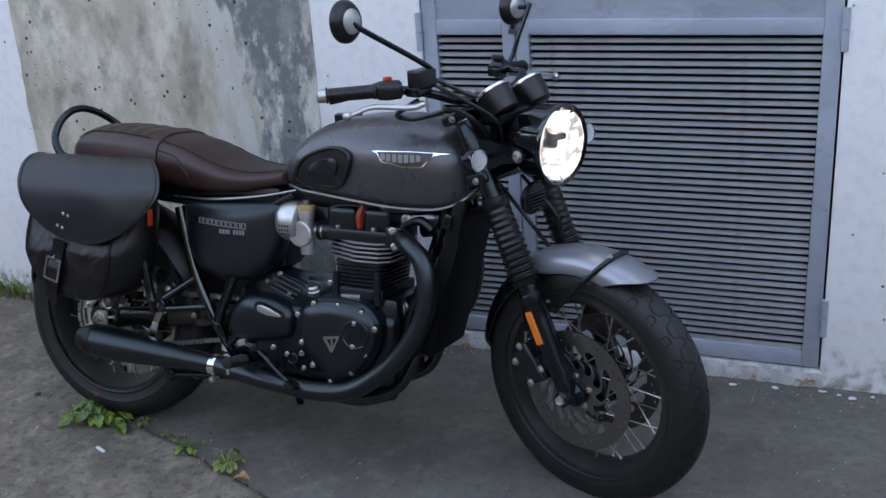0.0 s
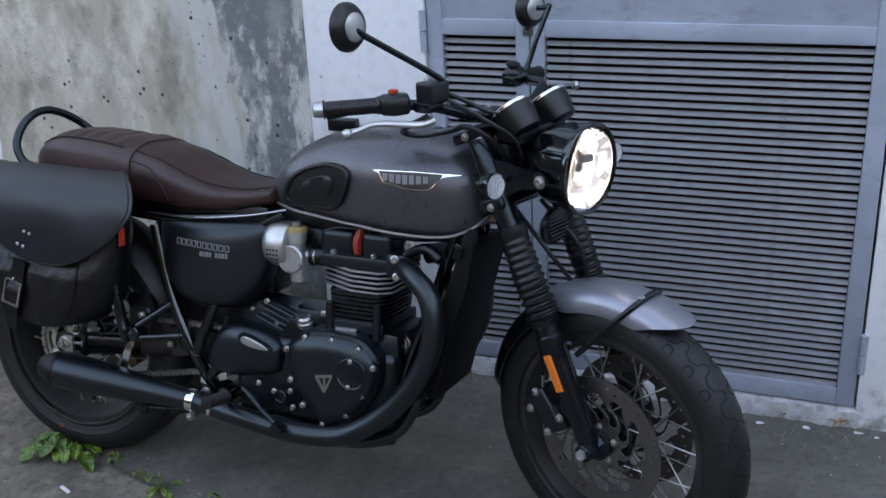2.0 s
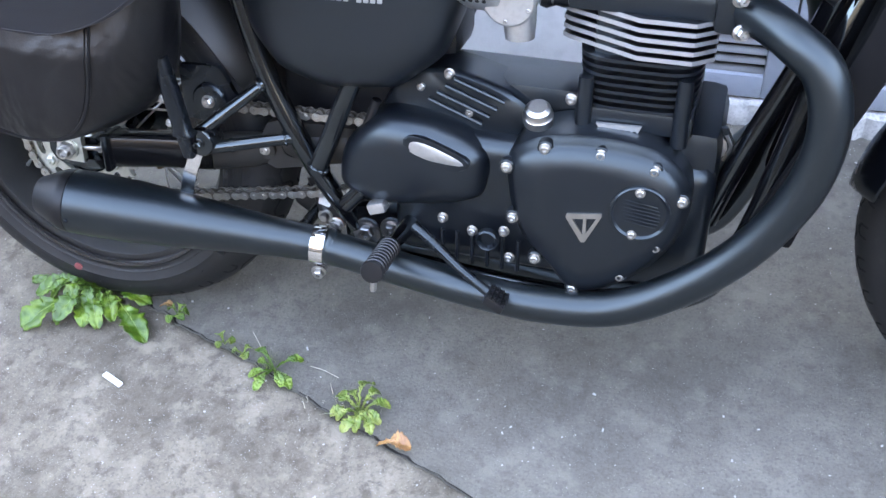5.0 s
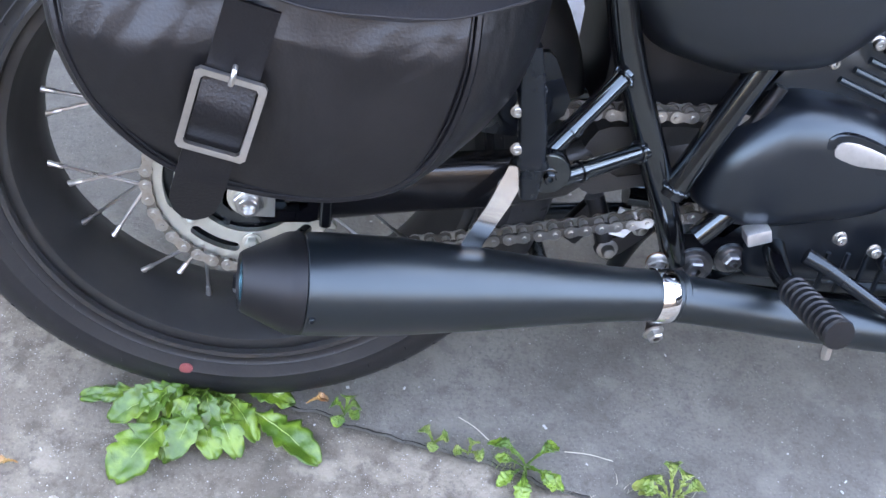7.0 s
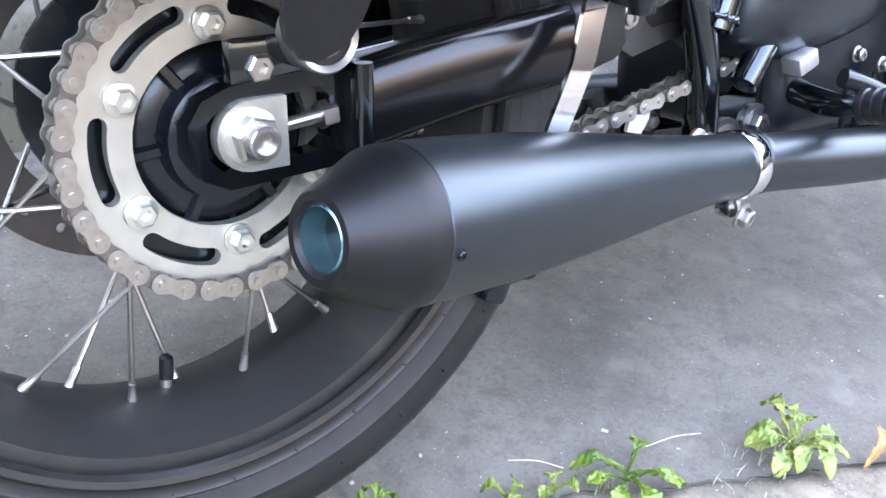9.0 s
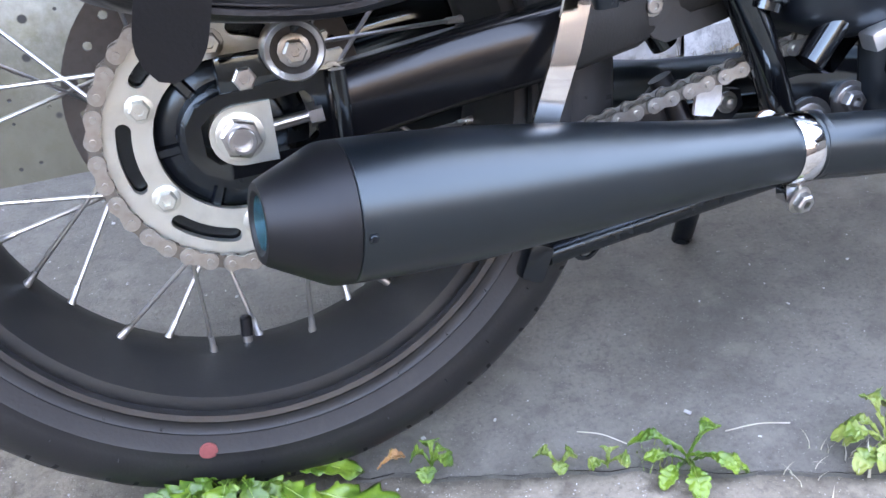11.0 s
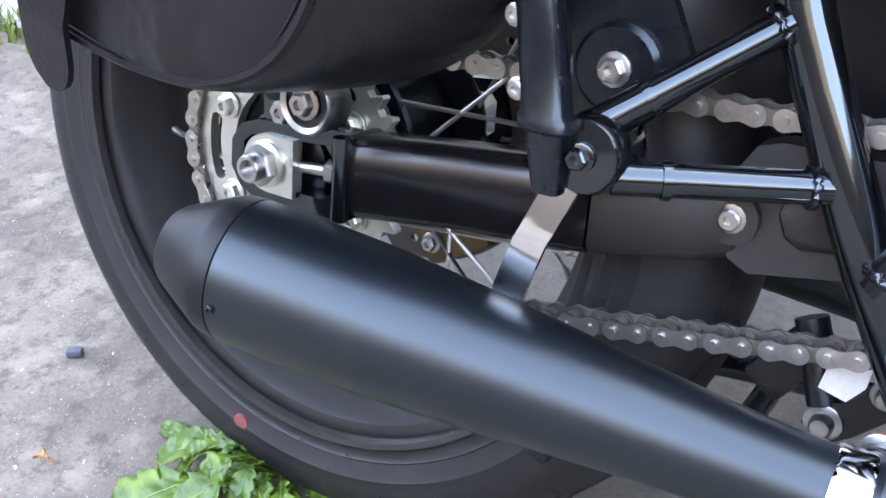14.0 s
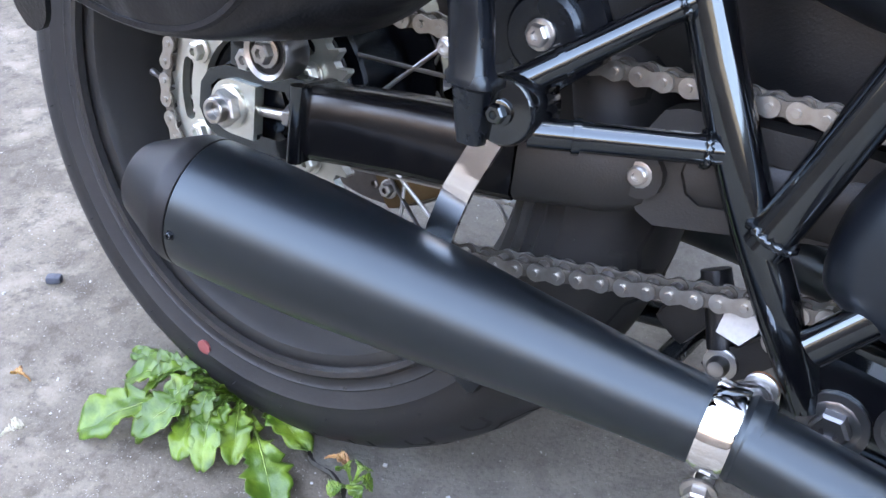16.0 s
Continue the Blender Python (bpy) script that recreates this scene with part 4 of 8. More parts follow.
rail("frame_tube", [(0.300, 0.112, 0.668), (0.385, 0.122, 0.404), (0.452, 0.128, 0.278)], 0.0150, smooth=4)
for s in (-1, 1):
    rail("down_tube", [(1.115, 0.035 * s, 0.74), (1.06, 0.07 * s, 0.55), (1.0, 0.09 * s, 0.30), (0.93, 0.095 * s, 0.215), (0.78, 0.095 * s, 0.19), (0.45, 0.10 * s, 0.21)], 0.016)

# ---- engine ----
bm = bm_new()
block(bm, (0.74, 0, 0.325), (0.44, 0.21, 0.20), 0.03, None, 3)
crankcase = part("crankcase", bm, M_MATT, bike, "matt black crankcase")
for name, c, size, bev in (("gearbox_top", (0.66, 0, 0.445), (0.26, 0.11, 0.09), 0.02), ("sump", (0.80, 0, 0.24), (0.28, 0.16, 0.06), 0.02), ("front_case", (0.925, 0, 0.40), (0.07, 0.19, 0.14), 0.025)):
    bm = bm_new()
    block(bm, c, size, bev)
    part(name, bm, M_MATT, crankcase)

CL = [(0.705, 0.424), (0.726, 0.456), (0.776, 0.473), (0.838, 0.476), (0.898, 0.467), (0.938, 0.432), (0.945, 0.388), (0.931, 0.338), (0.890, 0.283), (0.836, 0.246), (0.799, 0.243), (0.770, 0.275), (0.722, 0.332)]
bm = bm_new()
pillow(bm, CL, -0.10, [(1.0, 0), (1.0, 0.074), (0.995, 0.078), (0.965, 0.081), (0.93, 0.090), (0.86, 0.099), (0.6, 0.104), (0.25, 0.106), (0.02, 0.106)])
clutch_cover = part("clutch_cover", bm, M_MATT, bike, "matt black clutch cover with bright screws", 50)
for x, z in ((0.757, 0.458), (0.828, 0.460), (0.896, 0.448), (0.934, 0.410), (0.910, 0.339), (0.868, 0.286), (0.806, 0.254), (0.752, 0.291), (0.719, 0.350), (0.708, 0.424)):
    bm = bm_new()
    lathe(bm, [(0, 0.011), (0.012, 0.0105), (0.013, 0.0095)], (x, -0.181, z), RIGHT, 14)
    part("screw_boss", bm, M_MATT, clutch_cover)
    bolt(clutch_cover, (x, -0.193, z), RIGHT, 0.0058, 0.007, M_STEEL, False)
bm = bm_new()
lathe(bm, [(-0.02, 0.038), (0.004, 0.038), (0.0055, 0.036), (0.003, 0.033), (0.003, 0.001)], (0.885, -0.2035, 0.392), (0.06, -1, 0.02), 36)
part("inspection_cap", bm, M_MATT, clutch_cover, "round black inspection cap with ribs")
for k in range(7):
    z = 0.392 + 0.005 * (k - 3)
    w = math.sqrt(max(0, 0.026 ** 2 - (z - 0.392) ** 2))
    bm = bm_new()
    tube(bm, [(0.885 - w, -0.2068, z + 0.002), (0.885 + w, -0.2090, z - 0.002)], 0.0011, 6, 1)
    part("rib", bm, M_MATT, clutch_cover)
for z, x in ((0.422, 0.883), (0.360, 0.878)):
    bolt(clutch_cover, (x, -0.2075, z), RIGHT, 0.005, 0.005, M_STEEL, False)
clutch_cover.location = (-0.012, 0.040, -0.009)
# triangular maker's plate, plain
bm = bm_new()
plate(bm, [(0.793, 0.377), (0.838, 0.384), (0.838, 0.379), (0.819, 0.338), (0.814, 0.338), (0.792, 0.372)], [[(0.801, 0.371), (0.815, 0.373), (0.815, 0.350)], [(0.819, 0.374), (0.832, 0.376), (0.820, 0.352)]], -0.2085, -0.2045)
part("triangle_plate", bm, M_STEEL, clutch_cover, "bright triangular plate", 20)

SP = [(0.466, 0.352), (0.476, 0.402), (0.518, 0.449), (0.558, 0.461), (0.627, 0.449), (0.683, 0.418), (0.686, 0.375), (0.668, 0.345), (0.585, 0.325), (0.515, 0.319), (0.478, 0.333)]
bm = bm_new()
pillow(bm, SP, -0.06, [(1.0, 0), (1.0, 0.055), (0.97, 0.068), (0.90, 0.080), (0.75, 0.090), (0.45, 0.095), (0.02, 0.096)])
spk_cover = part("sprocket_cover", bm, M_MATT, bike, "matt black teardrop sprocket cover", 50)
bm = bm_new()
pillow(bm, [(0.572, 0.436), (0.600, 0.441), (0.658, 0.418), (0.661, 0.404), (0.640, 0.398), (0.580, 0.407)], -0.143, [(1.0, 0), (1.0, 0.009), (0.96, 0.0105), (0.02, 0.0105)], 3)
spk_cover.location = (-0.024, 0.020, -0.012)
part("slot_surround", bm, M_MATT, spk_cover)
bm = bm_new()
pillow(bm, [(0.581, 0.431), (0.602, 0.433), (0.648, 0.416), (0.651, 0.407), (0.590, 0.412)], -0.150, [(1.0, 0), (1.0, 0.0045), (0.9, 0.0050), (0.02, 0.0050)], 3)
part("slot_plate", bm, M_ALU, spk_cover, "brushed metal inset plate")

bm = bm_new()
pillow(bm, [(0.52, 0.44), (0.555, 0.500), (0.60, 0.518), (0.66, 0.510), (0.72, 0.485), (0.75, 0.45), (0.70, 0.42), (0.60, 0.43)], -0.05, [(1.0, 0), (1.0, 0.058), (0.97, 0.066), (0.88, 0.070), (0.02, 0.071)], 3)
gear_case = part("gear_case", bm, M_MATT, bike, "ribbed black upper gear case")
gear_case.location = (-0.025, 0.044, -0.012)
for k in range(4):
    bm = bm_new()
    tube(bm, [(0.592 + 0.012 * k, -0.123, 0.474 + 0.011 * k), (0.668 + 0.010 * k, -0.123, 0.446 + 0.012 * k)], 0.0035, 8, 1)
    part("rib", bm, M_MATT, gear_case)
for x, z in ((0.581, 0.490), (0.650, 0.461), (0.62, 0.512)):
    bolt(gear_case, (x, -0.118, z), RIGHT, 0.0058, 0.008, M_STEEL, False)
for x, y, z in ((0.645, -0.125, 0.293), (0.602, -0.125, 0.307), (0.700, -0.13, 0.262), (0.765, -0.10, 0.497), (0.690, -0.125, 0.300)):
    bolt(crankcase, (x, y, z), RIGHT, 0.0058, 0.008, M_STEEL, False)
bm = bm_new()
lathe(bm, [(0, 0.016), (0.01, 0.016), (0.012, 0.014), (0.008, 0.011), (0.004, 0.010)], (0.668, -0.125, 0.285), RIGHT, 20)
part("drain_boss", bm, M_MATT, crankcase)
bm = bm_new()
for k in range(6):
    tube(bm, [(0.60 + 0.022 * k, -0.121, 0.235), (0.60 + 0.022 * k, -0.121, 0.285)], 0.003, 6, 1)
part("case_ribs", bm, M_MATT, crankcase)
bm = bm_new()
lathe(bm, [(0, 0.02), (0.012, 0.02), (0.014, 0.018), (0.022, 0.017), (0.026, 0.012), (0.026, 0.001)], (0.727, -0.115, 0.468), (0, -0.4, 1), 20)
part("oil_filler_cap", bm, M_STEEL, crankcase, "bright oil filler cap")


def fin_outline(g):
    half = [(0.742 - g, -0.052), (0.752 - g * 0.7, -0.060 - g), (0.842, -0.108 - g), (0.908 + g * 0.5, -0.108 - g), (0.932 + g, -0.085 - g * 0.5)]
    return [(x, y) for x, y in half] + [(x, -y) for x, y in reversed(half)]


def flat(bm, outline, z0, z1):
    skin(bm, [[Vector((x, y, z)) for x, y in outline] for z in (z0, z1)])


# barrels, black fins below, bright-edged fins above
bm = bm_new()
block(bm, (0.845, 0, 0.53), (0.125, 0.17, 0.20), 0.02)
block(bm, (0.845, 0, 0.475), (0.15, 0.20, 0.03), 0.006)
barrel = part("cylinder_block", bm, M_MATT, bike, "finned black cylinder block")
for k in range(7):
    z = 0.490 + 0.0105 * k
    bm = bm_new()
    ol = [(0.845 + (0.074 + 0.001 * k) * math.copysign(abs(math.cos(q)) ** 0.45, math.cos(q)), 0.102 * math.copysign(abs(math.sin(q)) ** 0.45, math.sin(q))) for q in (2 * math.pi * i / 40 for i in range(40))]
    flat(bm, ol, z, z + 0.0042)
    part("fin", bm, M_MATT, barrel, smooth=30)
for k in range(5):
    z = 0.563 + 0.0118 * k
    bm = bm_new()
    flat(bm, fin_outline(0.0), z - 0.001, z + 0.0052)
    part("fin", bm, M_MATT, barrel, smooth=30)
    bm = bm_new()
    flat(bm, fin_outline(0.0016), z - 0.0002, z + 0.0050)
    part("fin_edge", bm, M_EDGE, barrel, "machined bright fin edge", 30)
for x, z, h in ((0.782, 0.48, 0.08), (0.905, 0.48, 0.09)):
    bm = bm_new()
    lathe(bm, [(0, 0.011), (h, 0.010)], (x, -0.098, z - 0.03), (0, 0, 1), 12)
    part("stud_tower", bm, M_MATT, barrel)
bm = bm_new()
plate(bm, [(0.800, 0.472), (0.858, 0.474), (0.850, 0.455), (0.812, 0.454)], [], -0.108, -0.103)
part("number_plate", bm, M_ALU, barrel, "small bright plate")
bm = bm_new()
for k in range(5):
    plate(bm, [(0.816 + 0.008 * k, 0.467), (0.820 + 0.008 * k, 0.467), (0.820 + 0.008 * k, 0.460), (0.816 + 0.008 * k, 0.460)], [], -0.1092, -0.108)
part("plate_mark", bm, M_MATT, barrel)

# cylinder head and cam covers
bm = bm_new()
block(bm, (0.84, 0, 0.628), (0.18, 0.19, 0.03), 0.006)
head = part("cylinder_head", bm, M_MATT, bike, "matt black cylinder head")
for x, zc, zh, wide in ((0.782, 0.664, 0.072, 0.088), (0.886, 0.666, 0.068, 0.078)):
    bm = bm_new()
    block(bm, (x, 0, zc), (wide, 0.150, zh), 0.019, None, 4)
    part("cam_cover", bm, M_MATT, head, "rounded black cam cover", 50)
    bm = bm_new()
    block(bm, (x, -0.078, 0.633), (0.04, 0.018, 0.022), 0.003)
    part("cover_lug", bm, M_MATT, head)
    bolt(head, (x, -0.084, 0.645), (0, -0.35, 1), 0.007, 0.008)
bm = bm_new()
tube(bm, [(0.833, -0.058, 0.628), (0.832, -0.059, 0.645), (0.831, -0.060, 0.668), (0.833, -0.059, 0.682), (0.838, -0.054, 0.700)], [0.0085, 0.0095, 0.0125, 0.0115, 0.0085], 6, 2)
part("spark_plug_cap", bm, M_RED, head, "brown-red rubber plug cap")
bm = bm_new()
lathe(bm, [(0, 0.006), (0.02, 0.006)], (0.838, -0.054, 0.699), (0.15, 0.2, 1), 10)
part("plug_lead", bm, M_PLASTIC, head)
# exhaust port flange
for z, x in ((0.652, 0.952), (0.612, 0.958)):
    bolt(head, (x, -0.112, z), (0.4, -1, 0.1), 0.0075, 0.014)
bolt(head, (0.966, -0.056, 0.673), RIGHT, 0.0115, 0.010)
bm = bm_new()
block(bm, (0.95, -0.06, 0.632), (0.05, 0.09, 0.06), 0.012)
part("exhaust_port", bm, M_MATT, head)

# throttle bodies and their covers
bm = bm_new()
lathe(bm, [(-0.004, 0.040), (-0.002, 0.050), (0.0, 0.053), (0.020, 0.0555), (0.042, 0.054), (0.056, 0.047), (0.064, 0.034), (0.066, 0.002)], (0.676, -0.100, 0.650), (-1, 0, 0), 40)
throttle_cover = part("throttle_cover", bm, M_ALU, bike, "silver perforated throttle cover", 50)
# black discs on the surface painted as the shade inside the vents
bm = bm_new()
for r in range(3):
    for k in range(4):
        q = radians(8 + 13 * r)
        n = Vector((0, -math.cos(q), -math.sin(q)))
        c = Vector((0.664 - 0.0085 * k - 0.002 * r, -0.100, 0.650)) + n * 0.0547
        lathe(bm, [(0, 0.0028), (0.0012, 0.0028)], c, n, 8)
part("vent_hole", bm, M_SHADE, throttle_cover)
bm = bm_new()
lathe(bm, [(0, 0.026), (0.05, 0.026)], (0.70, -0.05, 0.622), RIGHT, 24)
lathe(bm, [(0, 0.022), (0.03, 0.021), (0.05, 0.019), (0.052, 0.001)], (0.703, -0.118, 0.615), (0.05, 0, -1), 24)
lathe(bm, [(0, 0.020), (0.03, 0.020), (0.032, 0.0225), (0.060, 0.0225)], (0.703, -0.122, 0.630), (0, 0, 1), 24)
lathe(bm, [(0, 0.018), (0.05, 0.02)], (0.70, -0.105, 0.622), (1, 0.3, 0.1), 20)
throttle_cover.location = (-0.008, 0.022, 0.002)
throttle = part("throttle_body", bm, M_ALU, bike, "cast aluminium throttle body styled as a carburettor")
bm = bm_new()
lathe(bm, [(0, 0.034), (0.014, 0.034), (0.017, 0.031), (0.017, 0.001)], (0.695, -0.128, 0.620), RIGHT, 28)
throttle.location = (-0.014, 0.030, 0.002)
part("cover_disc", bm, M_ALU, throttle, "round aluminium cover")
for q in (0.9, 2.9, 4.6, 5.9):
    bolt(throttle, (0.695 + 0.027 * math.cos(q), -0.144, 0.620 + 0.027 * math.sin(q)), RIGHT, 0.003, 0.003)
bm = bm_new()
lathe(bm, [(0, 0.0238), (0.012, 0.0238), (0.013, 0.020)], (0.703, -0.122, 0.684), (0, 0, 1), 24)
part("cap_band", bm, M_BRASS, throttle, "tan cap band")
bm = bm_new()
lathe(bm, [(0, 0.012), (0.012, 0.012), (0.013, 0.003)], (0.703, -0.122, 0.698), (0, 0, 1), 10)
part("cable_cap", bm, M_STEEL, throttle)
bm = bm_new()
lathe(bm, [(0, 0.023), (0.008, 0.026), (0.02, 0.022), (0.03, 0.025), (0.045, 0.023)], (0.725, -0.098, 0.626), (1, 0.25, 0), 20)
part("intake_rubber", bm, M_PLASTIC, throttle)
bm = bm_new()
lathe(bm, [(0, 0.021), (0.008, 0.021), (0.009, 0.018)], (0.733, -0.100, 0.626), (1, 0.25, 0), 20)
part("hose_clip", bm, M_STEEL, throttle)
rail("cable", [(0.570, -0.085, 0.668), (0.595, -0.095, 0.695), (0.65, -0.09, 0.725)], 0.008, M_PLASTIC)
rail("hose", [(0.75, -0.07, 0.69), (0.78, -0.06, 0.70), (0.83, -0.05, 0.70)], 0.006, M_PLASTIC)

# header pipes
HP = [(0.955, 0.075, 0.632), (0.985, 0.112, 0.630), (1.018, 0.142, 0.619), (1.056, 0.158, 0.590), (1.073, 0.165, 0.524), (1.058, 0.165, 0.440), (1.008, 0.165, 0.353), (0.935, 0.165, 0.280), (0.850, 0.165, 0.230), (0.75, 0.165, 0.216), (0.66, 0.161, 0.218), (0.567, 0.153, 0.224), (0.48, 0.1465, 0.2325), (0.415, 0.1436, 0.2386)]
for s, lab in ((-1, "matt black header pipe"), (1, "matt black header pipe")):
    bm = bm_new()
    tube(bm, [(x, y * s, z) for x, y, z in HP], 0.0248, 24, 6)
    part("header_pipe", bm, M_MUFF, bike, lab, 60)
bm = bm_new()
tube(bm, [(0.93, -0.07, 0.215), (0.80, -0.02, 0.165), (0.62, 0.0, 0.17), (0.5, -0.05, 0.20)], 0.028, 16)
part("collector", bm, M_MUFF, bike, "black exhaust collector box")
# clamp on the silencer's front end
cp = MP + MD * (ML - 0.004)
bm = bm_new()
lathe(bm, [(-0.010, 0.0255), (-0.010, 0.0280), (-0.008, 0.0288), (0.008, 0.0288), (0.010, 0.0280), (0.010, 0.0255)], cp, MD, 40)
part("exhaust_clamp", bm, M_CHROME, muff, "polished exhaust clamp")
bm = bm_new()
block(bm, cp + Vector((0, 0.004, -0.036)), (0.014, 0.016, 0.016), 0.002)
part("clamp_lug", bm, M_CHROME, muff)
bolt(muff, cp + Vector((0.0, -0.010, -0.040)), (0.2, -1, -0.3), 0.0085, 0.010)
bm = bm_new()
lathe(bm, [(0.011, 0.0262), (0.014, 0.0275), (0.018, 0.0262), (0.022, 0.0275), (0.026, 0.0255)], cp, MD, 32)
part("clamp_sleeve", bm, M_MUFF, muff)
sp = MP + MD * 0.078 + Vector((0, -0.0475, -0.0045))
bolt(muff, sp, (0.02, -1, -0.1), 0.0028, 0.003, M_SATIN, False)
bm = bm_new()
rows = []
for z, x, y in ((0.280, 0.213, -0.146), (0.300, 0.217, -0.149), (0.320, 0.224, -0.152), (0.334, 0.229, -0.1535), (0.345, 0.234, -0.1535), (0.368, 0.243, -0.150), (0.392, 0.252, -0.147)):
    rows.append([Vector((x - 0.0105, y - 0.0018, z)), Vector((x + 0.0105, y - 0.0018, z)), Vector((x + 0.0105, y + 0.0018, z)), Vector((x - 0.0105, y + 0.0018, z))])
skin(bm, rows)
part("silencer_bracket", bm, M_CHROME, bike, "plain steel silencer bracket strip", 30)

# side cover: barrel-shaped, rounded off towards all its edges
SC_TOP = ((0.285, 0.640), (0.292, 0.688), (0.32, 0.702), (0.45, 0.707), (0.55, 0.711), (0.606, 0.711), (0.622, 0.697), (0.628, 0.650))
SC_LOW = ((0.285, 0.640), (0.298, 0.590), (0.325, 0.532), (0.37, 0.484), (0.44, 0.466), (0.53, 0.477), (0.585, 0.520), (0.612, 0.585), (0.628, 0.650))


def cover_rim(x):
    return (float(np.interp(x, [p[0] for p in c], [p[1] for p in c])) for c in (SC_LOW, SC_TOP))


def on_cover(x, z):
    """The side cover's outer face at (x, z)."""
    lo, hi = cover_rim(x)
    u = min(1.0, abs((x - 0.4565) / 0.1715))
    v = min(1.0, abs((z - (lo + hi) / 2) / max(0.001, (hi - lo) / 2)))
    return -0.050 - 0.098 * (1 - u ** 2.6) ** 0.5 * (1 - v ** 5) ** 0.42


def cover_mesh(side):
    bm = bm_new()
    rows = []
    for i in range(41):
        x = 0.4565 - 0.1715 * math.cos(math.pi * i / 40)
        lo, hi = cover_rim(min(max(x, 0.2852), 0.6278))
        zs = [(lo + hi) / 2 - (hi - lo) / 2 * math.cos(math.pi * k / 28) for k in range(29)]
        rows.append([Vector((x, side * -on_cover(x, z), z)) for z in zs])
    skin(bm, rows, closed_ring=False, caps=False)
    return bm


side_cover = part("side_cover", cover_mesh(-1), M_COVER, bike, "satin black side cover with silver print", 60)
side_cover.modifiers.new("thick", "SOLIDIFY").thickness = 0.003
# the maker's line as plain bars
for k in range(10):
    x, z = 0.383 + 0.0152 * k, 0.643 - 0.0008 * k
    y = on_cover(x + 0.006, z)
    bm = bm_new()
    plate(bm, [(x, z + 0.008), (x + 0.0125, z + 0.008), (x + 0.0125, z - 0.008), (x, z - 0.008)], [[(x + 0.0022, z + 0.0058), (x + 0.0103, z + 0.0058), (x + 0.0103, z - 0.0058), (x + 0.0022, z - 0.0058)]], y - 0.0016, y + 0.001)
    part("print_bar", bm, M_LETTER, side_cover)
for k in range(9):
    if k == 4:
        continue
    x, z = 0.452 + 0.0087 * k, 0.618
    y = on_cover(x + 0.003, z)
    bm = bm_new()
    plate(bm, [(x, z + 0.006), (x + 0.0062, z + 0.006), (x + 0.0055, z - 0.006), (x - 0.0007, z - 0.006)], [], y - 0.0014, y + 0.001)
    part("print_bar", bm, M_LETTER, side_cover)
left_cover = part("side_cover", cover_mesh(1), M_COVER, bike, "satin black side cover with silver print", 60)
left_cover.modifiers.new("thick", "SOLIDIFY").thickness = 0.003
bm = bm_new()
block(bm, (0.47, 0, 0.60), (0.26, 0.10, 0.18), 0.02)
part("airbox", bm, M_PLASTIC, bike)

# tank badge, knee pad, filler cap
def tank_plate(bm, outline, steps):
    """A thin plate bent round the tank's flank; steps are (scale, lift)."""
    pts = spline([(x, 0, z) for x, z in outline], 4, True)
    c = sum(pts, Vector()) / len(pts)
    rings = []
    for s, h in steps:
        rings.append([Vector((q.x, -tank_y(q.x, q.z) - h, q.z)) for q in (c + (p - c) * s for p in pts)])
    return skin(bm, rings)


bm = bm_new()
tank_plate(bm, [(0.902, 0.8555), (0.95, 0.8570), (1.0, 0.8585), (1.05, 0.8575), (1.108, 0.8545), (1.068, 0.8480), (1.046, 0.8230), (1.030, 0.8175), (0.985, 0.8170), (0.960, 0.8240), (0.931, 0.8275), (0.917, 0.8490)], [(1.0, -0.002), (1.0, 0.003), (0.97, 0.0048), (0.7, 0.0048), (0.35, 0.0048), (0.02, 0.0048)])
part("tank_badge", bm, M_CHROME, tank, "chrome winged tank badge", 40)
bm = bm_new()
tank_plate(bm, [(0.919, 0.8535), (0.95, 0.8550), (1.0, 0.8564), (1.045, 0.8556), (1.066, 0.8520), (1.042, 0.8255), (1.028, 0.8210), (0.987, 0.8205), (0.962, 0.8275), (0.935, 0.8310), (0.923, 0.8470)], [(1.0, 0.004), (1.0, 0.0056), (0.6, 0.0058), (0.02, 0.0058)])
part("badge_field", bm, M_BADGE, tank)
for k in range(7):
    bm = bm_new()
    x = 0.930 + 0.0158 * k
    y = -tank_y(x, 0.840) - 0.0055
    zl = 0.834 - 0.005 * math.sin(math.pi * k / 6)
    plate(bm, [(x, 0.8495), (x + 0.0120, 0.8495), (x + 0.0120, zl), (x + 0.0005, zl)], [], y - 0.0016, y)
    part("badge_bar", bm, M_LETTER, tank)
KP = [(0.648, 0.760), (0.660, 0.802), (0.695, 0.834), (0.765, 0.857), (0.818, 0.857), (0.842, 0.838), (0.835, 0.798), (0.808, 0.757), (0.762, 0.747), (0.682, 0.749)]
bm = bm_new()
tank_plate(bm, KP, [(1.0, -0.003), (1.0, 0.008), (0.97, 0.0115), (0.92, 0.012), (0.86, 0.011), (0.83, 0.006), (0.6, 0.006), (0.3, 0.006), (0.02, 0.006)])
pad = part("knee_pad", bm, M_PLASTIC, tank, "black rubber knee pad with moulded rim", 40)
bm = bm_new()
tank_plate(bm, [(0.700, 0.784), (0.712, 0.808), (0.745, 0.824), (0.785, 0.828), (0.795, 0.81), (0.783, 0.783), (0.745, 0.776)], [(1.0, 0.005), (1.0, 0.009), (0.93, 0.0105), (0.5, 0.0105), (0.02, 0.0105)])
part("pad_centre", bm, M_PLASTIC, pad)
